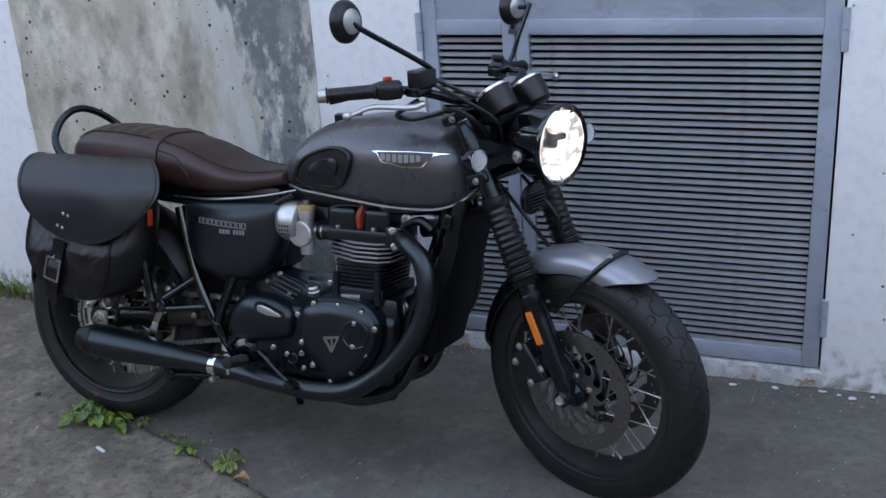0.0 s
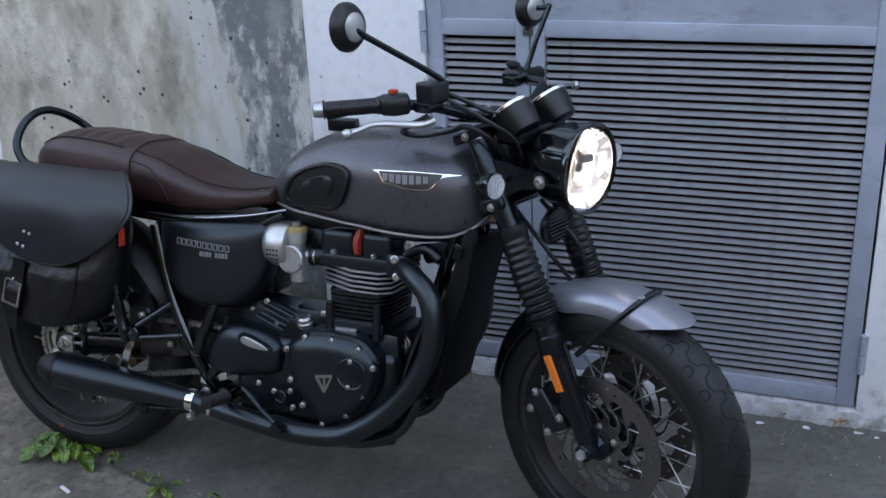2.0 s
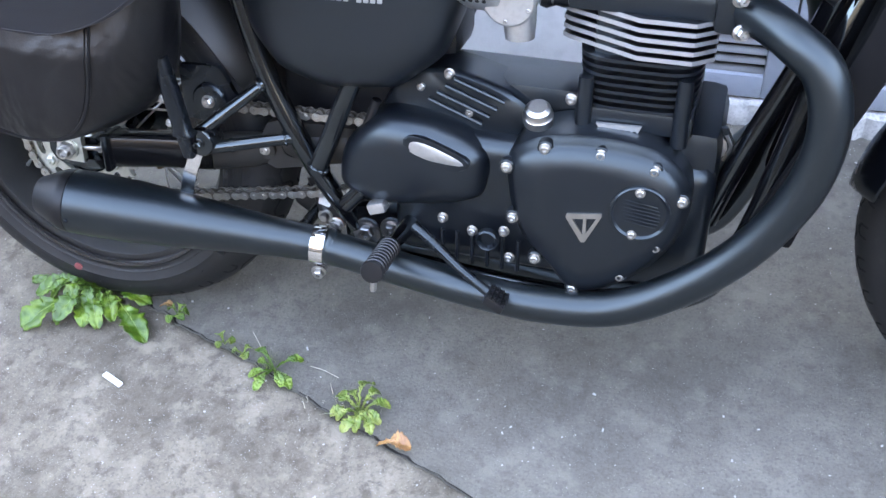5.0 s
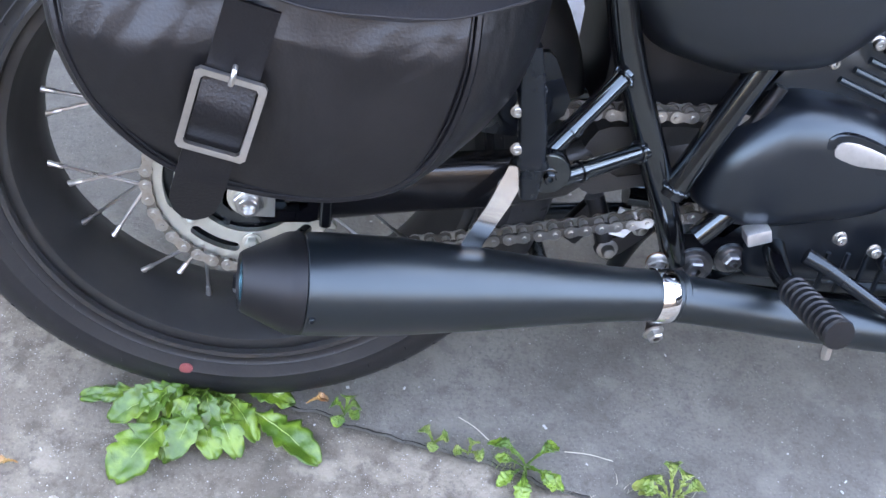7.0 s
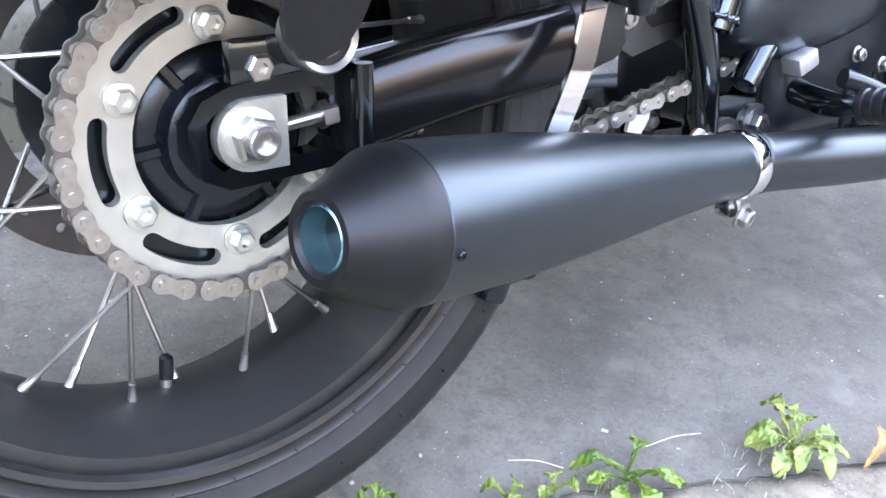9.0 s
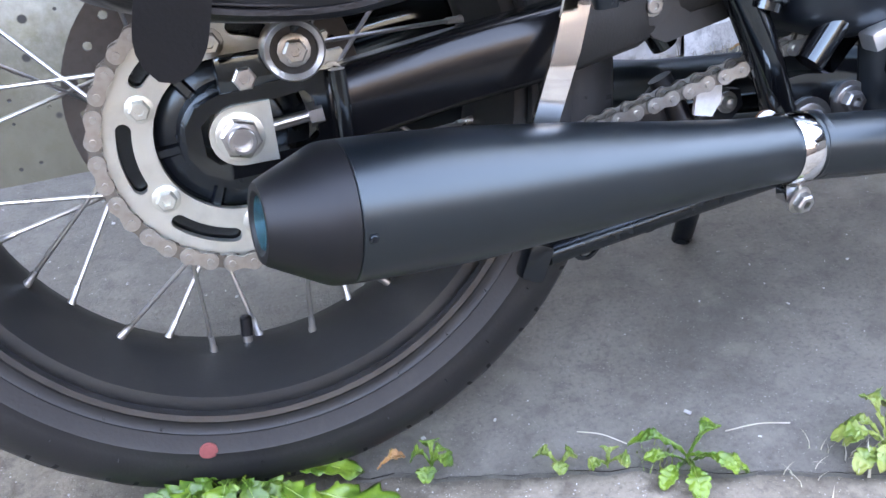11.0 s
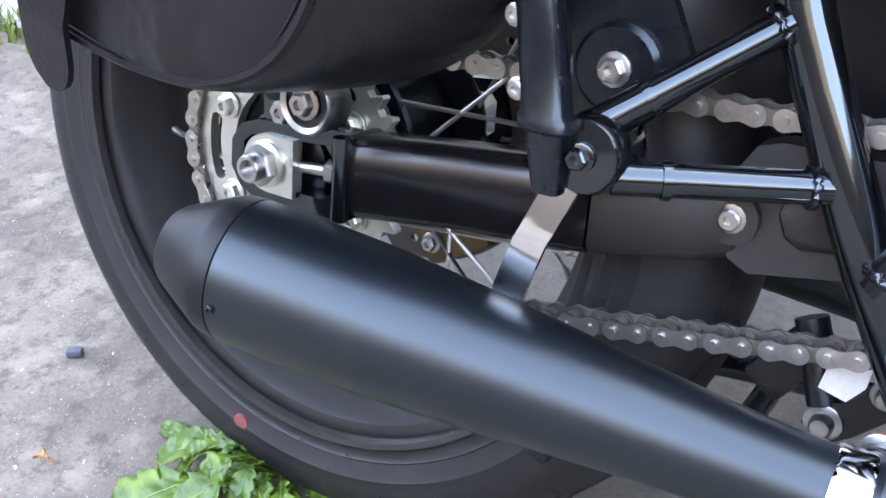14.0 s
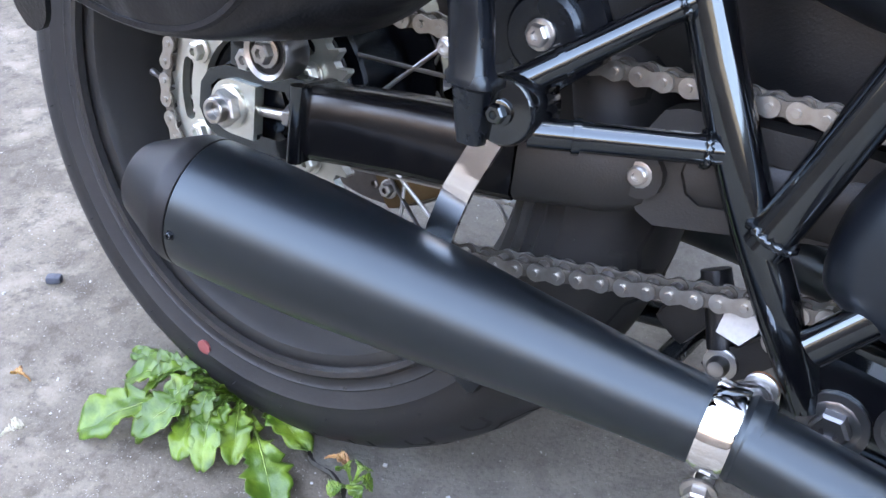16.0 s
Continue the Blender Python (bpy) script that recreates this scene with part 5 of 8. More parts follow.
# raised black lines painted as the shade of moulded grooves
for a, b in (((0.680, 0.786), (0.713, 0.790)), ((0.692, 0.808), (0.720, 0.808)), ((0.797, 0.815), (0.822, 0.820)), ((0.788, 0.783), (0.808, 0.780))):
    bm = bm_new()
    tube(bm, [(x, -tank_y(x, z) - 0.0062, z) for x, z in (a, b)], 0.0014, 6, 1)
    part("pad_groove", bm, M_SHADE, pad)
bm = bm_new()
lathe(bm, [(0, 0.044), (0.006, 0.044), (0.010, 0.040), (0.014, 0.020), (0.015, 0.001)], (0.92, 0, 0.918), (0, 0, 1), 32)
part("filler_cap", bm, M_SATIN, tank, "black filler cap")

# radiator and its guard, leaning with the down tubes
RM = Matrix.Rotation(radians(13), 4, "Y")
bm = bm_new()
block(bm, (1.092, 0, 0.52), (0.030, 0.23, 0.38), 0.008, RM)
radiator = part("radiator", bm, M_RAD, bike, "black radiator with shroud")
bm = bm_new()
pillow(bm, [(1.121, 0.728), (1.152, 0.738), (1.146, 0.68), (1.136, 0.61), (1.110, 0.53), (1.074, 0.442), (1.028, 0.335), (1.003, 0.35), (1.047, 0.47), (1.074, 0.567), (1.098, 0.64)], -0.112, [(1, 0), (1, 0.008), (0.9, 0.013), (0.4, 0.014), (0.02, 0.014)], 3)
part("radiator_shroud", bm, M_RAD, radiator)
bm = bm_new()
block(bm, (1.112, -0.130, 0.690), (0.020, 0.010, 0.036), 0.004, RM)
part("bracket_cover", bm, M_SATIN, radiator)
rail("radiator_hose", [(1.06, -0.10, 0.66), (1.02, -0.09, 0.68), (0.97, -0.07, 0.66)], 0.012, M_PLASTIC)
rail("down_tube", [(1.080, -0.060, 0.715), (1.035, -0.060, 0.569), (0.985, -0.062, 0.43), (0.955, -0.065, 0.33)], 0.014, M_GLOSS)
rail("spine_tube", [(1.135, -0.03, 0.735), (1.02, -0.06, 0.705), (0.90, -0.06, 0.70)], 0.014)
bm = bm_new()
block(bm, (1.135, -0.03, 0.765), (0.05, 0.004, 0.035), 0.001)
part("type_plate", bm, M_BRASS, bike, "brass-coloured type plate")
# engine mount in front of the crankcase
bm = bm_new()
plate(bm, [(0.93, 0.475), (0.985, 0.470), (1.0, 0.44), (0.985, 0.41), (0.94, 0.42)], [], -0.122, -0.112)
mount = part("engine_mount", bm, M_MATT, bike, "black engine mount plate")
mount.location = (-0.022, 0.066, -0.008)
bolt(mount, (0.970, -0.124, 0.444), RIGHT, 0.0135, 0.012)
bm = bm_new()
tube(bm, [(0.985, -0.119, 0.462), (0.992, -0.119, 0.445), (0.985, -0.119, 0.425)], 0.004, 8)
part("lock_tab", bm, M_STEEL, mount)

# footrest, brake pedal and its linkage
bm = bm_new()
plate(bm, [(0.440, 0.270), (0.450, 0.290), (0.472, 0.292), (0.50, 0.288), (0.545, 0.335), (0.575, 0.325), (0.60, 0.295), (0.585, 0.262), (0.53, 0.245), (0.47, 0.212), (0.445, 0.230)], [circle(0.555, 0.300, 0.009, 10)], -0.130, -0.112)
hanger = part("footrest_plate", bm, M_GLOSS, bike, "black footrest mounting plate")
hanger.location = (-0.003, 0.042, -0.012)
for x, z, r in ((0.476, 0.250, 0.0125), (0.515, 0.262, 0.010), (0.545, 0.322, 0.008), (0.583, 0.285, 0.007)):
    bolt(hanger, (x, -0.131, z), RIGHT, r, 0.012, M_ZINCDARK)
    bm = bm_new()
    lathe(bm, [(0, r * 1.75), (0.003, r * 1.75)], (x, -0.130, z), RIGHT, 20)
    part("washer", bm, M_ZINCDARK, hanger)
bm = bm_new()
tube(bm, [(0.550, -0.090, 0.278), (0.542, -0.140, 0.273), (0.540, -0.172, 0.276)], [0.013, 0.012, 0.009], 10, 3)
peg_arm = part("footrest", bm, M_GLOSS, bike, "folding footrest with ribbed rubber")
bm = bm_new()
d = Vector((0.547, -0.268, 0.293)) - Vector((0.540, -0.172, 0.276))
prof = [(0, 0.010)]
for k in range(9):
    prof += [(0.004 + 0.0093 * k, 0.0155), (0.009 + 0.0093 * k, 0.0155), (0.0100 + 0.0093 * k, 0.0135), (0.0125 + 0.0093 * k, 0.0135)]
prof += [(0.0925, 0.0165), (0.096, 0.015), (0.097, 0.001)]
lathe(bm, prof, (0.540, -0.172, 0.276), d, 14)
part("footrest_rubber", bm, M_PLASTIC, peg_arm, "ribbed black rubber")
bolt(peg_arm, (0.546, -0.256, 0.281), (0, -0.2, -1), 0.005, 0.022, M_STEEL)
bm = bm_new()
tube(bm, [(0.565, -0.138, 0.292), (0.590, -0.150, 0.283), (0.64, -0.172, 0.258), (0.690, -0.190, 0.237)], [0.009, 0.008, 0.007, 0.007], 10)
pedal = part("brake_pedal", bm, M_SATIN, bike, "black rear brake pedal")
bm = bm_new()
block(bm, (0.698, -0.194, 0.233), (0.030, 0.034, 0.014), 0.003, pose(0, 0, 0, 0, 30, 0))
part("toe_pad", bm, M_PLASTIC, pedal)
bm = bm_new()
for i in range(4):
    for j in range(4):
        c = Vector((0.698, -0.194, 0.233)) + Matrix.Rotation(radians(30), 3, "Y") @ Vector((-0.011 + 0.0073 * i, -0.012 + 0.008 * j, 0.008))
        block(bm, c, (0.004, 0.0045, 0.004), 0)
part("pad_stud", bm, M_PLASTIC, pedal)
bm = bm_new()
block(bm, (0.508, -0.132, 0.312), (0.026, 0.02, 0.016), 0.003, pose(0, 0, 0, 0, -20, 0))
part("pedal_stop", bm, M_ALU, pedal)
# brake master cylinder linkage behind the frame tube
bm = bm_new()
plate(bm, [(0.376, 0.222), (0.381, 0.238), (0.398, 0.243), (0.424, 0.268), (0.434, 0.266), (0.436, 0.252), (0.406, 0.222), (0.392, 0.212)], [], -0.047, -0.037)
tube(bm, [(0.386, -0.040, 0.235), (0.376, -0.034, 0.262), (0.366, -0.030, 0.285)], 0.011, 10)
block(bm, (0.358, -0.028, 0.250), (0.030, 0.016, 0.052), 0.006, pose(0, 0, 0, 0, 35, 0))
link = part("brake_linkage", bm, M_PLASTIC, bike, "black brake linkage")
for x, y, z, r, h in ((0.389, -0.048, 0.227, 0.0075, 0.010), (0.420, -0.048, 0.257, 0.0060, 0.008), (0.428, -0.097, 0.247, 0.0070, 0.010)):
    bm = bm_new()
    lathe(bm, [(0, r * 1.6), (0.002, r * 1.6), (0.0025, r * 1.5)], (x, y + 0.001, z), RIGHT, 20)
    part("washer", bm, M_STEEL, link)
    bm = bm_new()
    lathe(bm, [(0, r), (h * 0.6, r), (h * 0.9, r * 0.75), (h, r * 0.3)], (x, y - 0.001, z), RIGHT, 16)
    part("rivet_head", bm, M_STEEL, link)
bm = bm_new()
lathe(bm, [(0, 0.0080), (0, 0.0112), (0.0018, 0.0112), (0.0024, 0.0100), (0.0018, 0.0080)], (0.428, -0.0945, 0.247), RIGHT, 24, False, True)
part("copper_ring", bm, M_COPPER, link, "copper-coloured seal ring")
bm = bm_new()
tube(bm, [(0.416, -0.106, 0.250), (0.428, -0.108, 0.256), (0.437, -0.107, 0.250), (0.433, -0.106, 0.236), (0.422, -0.105, 0.232)], 0.0014, 6, 5)
part("spring_clip", bm, M_STEEL, link, "bright wire clip")
bm = bm_new()
plate(bm, [(0.383, 0.254), (0.389, 0.287), (0.411, 0.283), (0.409, 0.262), (0.400, 0.250)], [], -0.058, -0.054)
part("link_plate", bm, M_CHIP, link, "bright plate")
bm = bm_new()
pts = []
for k in range(10 * 10 + 1):
    q = 2 * math.pi * k / 10
    t = k / 100
    pts.append(Vector((0.292 + 0.034 * t, -0.058 + 0.006 * math.cos(q), 0.158 + 0.022 * t + 0.006 * math.sin(q))))
tube(bm, pts, 0.0015, 5, 1)
part("return_spring", bm, M_STEEL, link, "bright stand return spring")
bm = bm_new()
tube(bm, [(0.326, -0.058, 0.180), (0.345, -0.056, 0.190), (0.352, -0.052, 0.198)], 0.0015, 6, 4)
tube(bm, [(0.292, -0.058, 0.158), (0.278, -0.060, 0.148), (0.266, -0.062, 0.152), (0.268, -0.062, 0.162)], 0.0022, 6, 4)
part("spring_hook", bm, M_SATIN, link)
rail("brake_hose", [(0.50, -0.10, 0.46), (0.48, -0.10, 0.40), (0.49, -0.1, 0.34)], 0.007, M_PLASTIC)

# ---- rear end ----
# swing arm: box section and open fork end
rows = []
for x, y, z, h, w in ((0.068, -0.112, 0.327, 0.027, 0.016), (0.085, -0.112, 0.3305, 0.028, 0.017), (0.16, -0.112, 0.341, 0.027, 0.016), (0.25, -0.111, 0.350, 0.027, 0.016), (0.2515, -0.1105, 0.3505, 0.0265, 0.016), (0.310, -0.1005, 0.3565, 0.025, 0.014), (0.335, -0.083, 0.360, 0.024, 0.013), (0.48, -0.068, 0.368, 0.024, 0.013)):
    r = 0.006
    rows.append([Vector((x, y + a * (w - c), z + b * (h - e))) for a, b, c, e in ((-1, -1, r, 0), (1, -1, r, 0), (1, -1, 0, r), (1, 1, 0, r), (1, 1, r, 0), (-1, 1, r, 0), (-1, 1, 0, r), (-1, -1, 0, r))])
bm = bm_new()
skin(bm, rows[:4])
arm = part("swing_arm", bm, M_ARM, bike, "gloss black swing arm", 50)
bm = bm_new()
skin(bm, rows[4:])
part("arm_cover", bm, M_DUSTY, arm, "dusty black plastic arm cover", 50)
bm = bm_new()
skin(bm, [[Vector((p.x, -p.y, p.z)) for p in r] for r in rows])
part("swing_arm", bm, M_GLOSS, bike, "gloss black swing arm", 50)
for s in (-1, 1):
    bm = bm_new()
    out = [(-0.034, 0.312), (-0.033, 0.332), (-0.024, 0.345), (-0.008, 0.351), (0.06, 0.357), (0.085, 0.357), (0.085, 0.303), (0.06, 0.294), (-0.01, 0.291), (-0.026, 0.299)]
    hole = [(-0.022, 0.311), (-0.022, 0.332), (-0.014, 0.339), (0.052, 0.345), (0.058, 0.338), (0.058, 0.312), (0.05, 0.306), (-0.014, 0.303)]
    plate(bm, out, [hole], 0.103 * s, 0.119 * s)
    part("fork_end", bm, M_GLOSS, arm, smooth=30)
bm = bm_new()
tube(bm, [(0.075, -0.131, 0.300), (0.075, -0.131, 0.358)], 0.006, 10, 2)
block(bm, (0.077, -0.112, 0.329), (0.010, 0.040, 0.058), 0.004)
part("weld_collar", bm, M_GLOSS, arm)
bm = bm_new()
plate(bm, [(0.024, 0.296), (0.024, 0.338), (-0.002, 0.338)] + [(0.021 * math.cos(radians(a)), 0.317 + 0.021 * math.sin(radians(a))) for a in range(100, 265, 15)] + [(0.0, 0.296)], [], -0.131, -0.121)
adjuster = part("axle_block", bm, M_ZINC, bike, "plated axle adjuster block")
adjuster.location = (0.003, 0.008, 0.005)
bm = bm_new()
lathe(bm, [(0, 0.0170), (0.003, 0.0170), (0.0035, 0.0160)], (0, -0.131, 0.317), RIGHT, 28)
part("axle_washer", bm, M_ZINC, adjuster)
bm = bm_new()
lathe(bm, [(0, 0.0145), (0.008, 0.0145), (0.0095, 0.0128)], (0, -0.134, 0.317), RIGHT, 6)
lathe(bm, [(0.008, 0.0098), (0.016, 0.0098), (0.0168, 0.0090), (0.0168, 0.0068), (0.004, 0.0068), (0.004, 0.001)], (0, -0.134, 0.317), RIGHT, 24)
part("axle_nut", bm, M_STEEL, adjuster, "steel axle nut and hollow axle", 30)
bm = bm_new()
lathe(bm, [(0, 0.0045), (0.042, 0.0045)], (0.022, -0.122, 0.318), (1, 0, 0.1), 10)
lathe(bm, [(0.028, 0.009), (0.038, 0.009)], (0.022, -0.122, 0.318), (1, 0, 0.1), 6)
part("adjuster_bolt", bm, M_STEEL, adjuster)
# cush drive hub behind the sprocket
bm = bm_new()
lathe(bm, [(0, 0.056), (0.008, 0.086), (0.011, 0.0865), (0.013, 0.084), (0.012, 0.058), (0.018, 0.052), (0.020, 0.040), (0.034, 0.038), (0.036, 0.034)], (0, -0.066, 0.317), RIGHT, 36)
carrier = part("sprocket_carrier", bm, M_SATIN, rear_wheel, "black cush drive carrier")
for k in range(6):
    q = 2 * math.pi * k / 6 + 0.12
    bm = bm_new()
    tube(bm, [(0.034 * math.cos(q), -0.086, 0.317 + 0.034 * math.sin(q)), (0.062 * math.cos(q), -0.082, 0.317 + 0.062 * math.sin(q))], 0.005, 6, 1)
    part("web", bm, M_SATIN, carrier)
# sprocket with long slots
bm = bm_new()
N = 38
teeth = []
for k in range(N):
    q = 2 * math.pi * k / N
    for dq, r in ((-0.055, 0.0905), (-0.038, 0.0935), (-0.012, 0.0992), (0.012, 0.0992), (0.038, 0.0935), (0.055, 0.0905)):
        teeth.append((r * math.cos(q + dq), 0.317 + r * math.sin(q + dq)))
holes = [circle(0, 0.317, 0.056, 36)]
holes += [arc_slot(0, 0.317, 0.0705, 0.0815, 2 * math.pi * k / 6 + 0.593 + 0.25, 2 * math.pi * k / 6 + 0.593 + 0.80) for k in range(6)]
plate(bm, teeth, holes, -0.092, -0.084)
part("rear_sprocket", bm, M_ZINC, rear_wheel, "plated rear sprocket with long slots", 30)
for k in range(6):
    q = 2 * math.pi * k / 6 + 0.593
    bolt(rear_wheel, (0.067 * math.cos(q), -0.093, 0.317 + 0.067 * math.sin(q)), RIGHT, 0.0076, 0.009, M_ZINC)

# chain: plates in pairs round the sprocket and along both runs
FS = Vector((0.590, -0.088, 0.381))
RS = Vector((0, -0.088, 0.317))
PIT = 0.015875
r1, r2 = 0.0962, 0.045
path = []
a_top, a_bot = radians(96), radians(-70)
for k in range(60):
    q = a_top + (2 * math.pi + a_bot - a_top) * k / 59
    path.append(RS + Vector((r1 * math.cos(q), 0, r1 * math.sin(q))))
low0, low1 = path[-1], FS + Vector((r2 * math.cos(radians(-78)), 0, r2 * math.sin(radians(-78))))
for k in range(1, 50):
    t = k / 49
    path.append(low0.lerp(low1, t) - Vector((0, 0, 0.004 * math.sin(math.pi * t))))
for k in range(1, 20):
    q = radians(-78 + (98 + 78) * k / 19)
    path.append(FS + Vector((r2 * math.cos(q), 0, r2 * math.sin(q))))
up0, up1 = path[-1], path[0]
for k in range(1, 49):
    path.append(up0.lerp(up1, k / 49) - Vector((0, 0, 0.003 * math.sin(math.pi * k / 49))))
path.append(path[0])
lens = [0.0]
for a, b in zip(path, path[1:]):
    lens.append(lens[-1] + (b - a).length)
count = int(lens[-1] / PIT) // 2 * 2
step = lens[-1] / count


def along(s):
    s = s % lens[-1]
    return Vector([float(np.interp(s, lens, [p[i] for p in path])) for i in range(3)])


bm = bm_new()
for k in range(count):
    lathe(bm, [(-0.0125, 0.0026), (0.0125, 0.0026)], along(k * step), (0, 1, 0), 8)
    lathe(bm, [(-0.004, 0.005), (0.004, 0.005)], along(k * step), (0, 1, 0), 8)
chain = part("drive_chain", bm, M_CHAIN, bike, "oily steel drive chain", 40)


def link_mesh(y, waist):
    bm = bm_new()
    out = []
    for k in range(13):
        q = radians(-118 + 236 * k / 12)
        out.append((step / 2 + 0.0064 * math.cos(q), 0.0064 * math.sin(q)))
    out.append((0, waist))
    for k in range(13):
        q = radians(62 + 236 * k / 12)
        out.append((-step / 2 + 0.0064 * math.cos(q), 0.0064 * math.sin(q)))
    out.append((0, -waist))
    for s in (-1, 1):
        b2 = bmesh.new()
        plate(b2, out, [], s * y, s * (y + 0.0018))
        me = bpy.data.meshes.new("tmp")
        b2.to_mesh(me)
        b2.free()
        bm.from_mesh(me)
        bpy.data.meshes.remove(me)
    return bm


links = [part("link", link_mesh(0.0060, 0.0044), M_LINK, chain, smooth=30), part("link", link_mesh(0.0085, 0.0044), M_CHAIN, chain, smooth=30)]
for k in range(count):
    a, b = along(k * step), along((k + 1) * step)
    d = (b - a).normalized()
    m = Matrix.Translation((a + b) / 2) @ Matrix(((d.x, 0, -d.z, 0), (0, 1, 0, 0), (d.z, 0, d.x, 0), (0, 0, 0, 1)))
    if k < 2:
        links[k].matrix_basis = m
    else:
        again(links[k % 2], "link", chain, m)

# chain slider on the swing arm, guards
bm = bm_new()
plate(bm, [(0.3175, 0.364), (0.3185, 0.352), (0.328, 0.337), (0.340, 0.331), (0.395, 0.339), (0.46, 0.350), (0.46, 0.402), (0.42, 0.406), (0.346, 0.408), (0.333, 0.404), (0.326, 0.392), (0.320, 0.378)], [[(0.3515, 0.378), (0.3500, 0.368), (0.3550, 0.356), (0.3640, 0.3505), (0.392, 0.353), (0.412, 0.358), (0.412, 0.386), (0.356, 0.385)]], -0.1135, -0.092)
plate(bm, [(0.345, 0.346), (0.42, 0.352), (0.42, 0.392), (0.345, 0.392)], [], -0.104, -0.096)
for v in bm.verts:
    v.co.y += max(0.0, v.co.x - 0.335) * 0.16
slider = part("chain_slider", bm, M_DUSTY, bike, "black plastic chain slider", 30)
slider.location = (-0.001, 0.013, -0.002)
bolt(slider, (0.327, -0.1175, 0.362), RIGHT, 0.0064, 0.006, M_STEEL, False)
bm = bm_new()
tube(bm, [(0.327, -0.085, 0.362), (0.327, -0.1185, 0.362)], 0.0155, 14, 1)
part("slider_boss", bm, M_DUSTY, slider)
fender(REAR, 0.350, 0.085, 12, 178, 0.045, False, M_DUSTY, "rear_mudguard", "black rear mudguard")
# left brake disc seen through the spokes
bm = bm_new()
holes = [circle(0, 0.317, 0.095, 32)] + [circle(0.111 * math.cos(2 * math.pi * k / 24), 0.317 + 0.111 * math.sin(2 * math.pi * k / 24), 0.004, 8) for k in range(24)]
plate(bm, circle(0, 0.317, 0.1275, 64), holes, 0.078, 0.083)
plate(bm, circle(0, 0.317, 0.097, 40), [arc_slot(0, 0.317, 0.062, 0.088, 2 * math.pi * k / 6, 2 * math.pi * k / 6 + 0.75) for k in range(6)] + [circle(0, 0.317, 0.03, 20)], 0.079, 0.082)
part("rear_brake_disc", bm, M_DISC_SHADED, rear_wheel, "drilled rear brake disc")
bm = bm_new()
block(bm, (0.045, 0.088, 0.225), (0.07, 0.05, 0.045), 0.010, pose(0, 0, 0, 0, -30, 0))
cal = part("rear_caliper", bm, M_BRONZE, bike, "bronze-coloured rear brake caliper")
bolt(cal, (0.03, 0.06, 0.215), RIGHT, 0.007, 0.008)
bolt(cal, (0.06, 0.06, 0.24), RIGHT, 0.007, 0.008)

# shock absorber with its lower eye and spring
for s in (-1, 1):
    lo, hi = Vector((0.048, 0.122 * s, 0.384)), Vector((0.165, 0.128 * s, 0.670))
    d = (hi - lo).normalized()
    bm = bm_new()
    lathe(bm, [(0.0, 0.012), (0.045, 0.014), (0.05, 0.026), (0.055, 0.026), (0.056, 0.016), (0.23, 0.016), (0.231, 0.026), (0.25, 0.026), (0.29, 0.014)], lo, d, 20)
    shock = part("shock_absorber", bm, M_SATIN, bike, "black twin shock absorber")
    bm = bm_new()
    pts = []
    _, u, v = frame_of(d)
    for k in range(9 * 14 + 1):
        q = 2 * math.pi * k / 14
        pts.append(lo + d * (0.058 + 0.170 * k / (9 * 14)) + (u * math.cos(q) + v * math.sin(q)) * 0.0265)
    tube(bm, pts, 0.0045, 7, 1)
    part("spring", bm, M_GLOSS, shock)
    if s < 0:
        bm = bm_new()
        lathe(bm, [(0, 0.0165), (0, 0.0215), (0.022, 0.0215), (0.024, 0.0200), (0.022, 0.0165), (0.012, 0.0155)], lo + Vector((0, 0.008, -0.008)), RIGHT, 28)
        part("shock_eye", bm, M_STEEL, shock, "bright shock eye")
        bm = bm_new()
        lathe(bm, [(0, 0.0165), (0.014, 0.0165)], lo + Vector((0, 0.002, -0.008)), RIGHT, 20)
        part("eye_bush", bm, M_PLASTIC, shock)
        bolt(shock, lo + Vector((0, -0.013, -0.008)), RIGHT, 0.0085, 0.009)
bolt(arm, (0.013, -0.115, 0.360), RIGHT, 0.0085, 0.008)
bm = bm_new()
block(bm, (0.022, -0.112, 0.362), (0.055, 0.012, 0.030), 0.005)
part("shock_lug", bm, M_GLOSS, arm)

# passenger footrest bracket: two tubes, boss, folded peg
rail("bracket_tube", [(0.268, -0.168, 0.414), (0.341, -0.118, 0.471)], 0.0090, smooth=2)
rail("bracket_tube", [(0.280, -0.172, 0.389), (0.376, -0.118, 0.393)], 0.0092, smooth=2)
bm = bm_new()
tube(bm, [(0.302, -0.1596, 0.3899), (0.306, -0.1574, 0.3901)], 0.0110, 14, 1)
tube(bm, [(0.286, -0.1557, 0.428), (0.289, -0.1536, 0.4304)], 0.0106, 14, 1)
lathe(bm, [(0, 0.021), (0.03, 0.021), (0.033, 0.019), (0.034, 0.001)], (0.268, -0.152, 0.400), RIGHT, 24)
block(bm, (0.272, -0.158, 0.398), (0.03, 0.022, 0.036), 0.008)
boss = part("passenger_bracket", bm, M_GLOSS, bike, "gloss black passenger footrest bracket")
bolt(boss, (0.268, -0.186, 0.400), RIGHT, 0.006, 0.008, M_GLOSS)
bm = bm_new()
rows = []
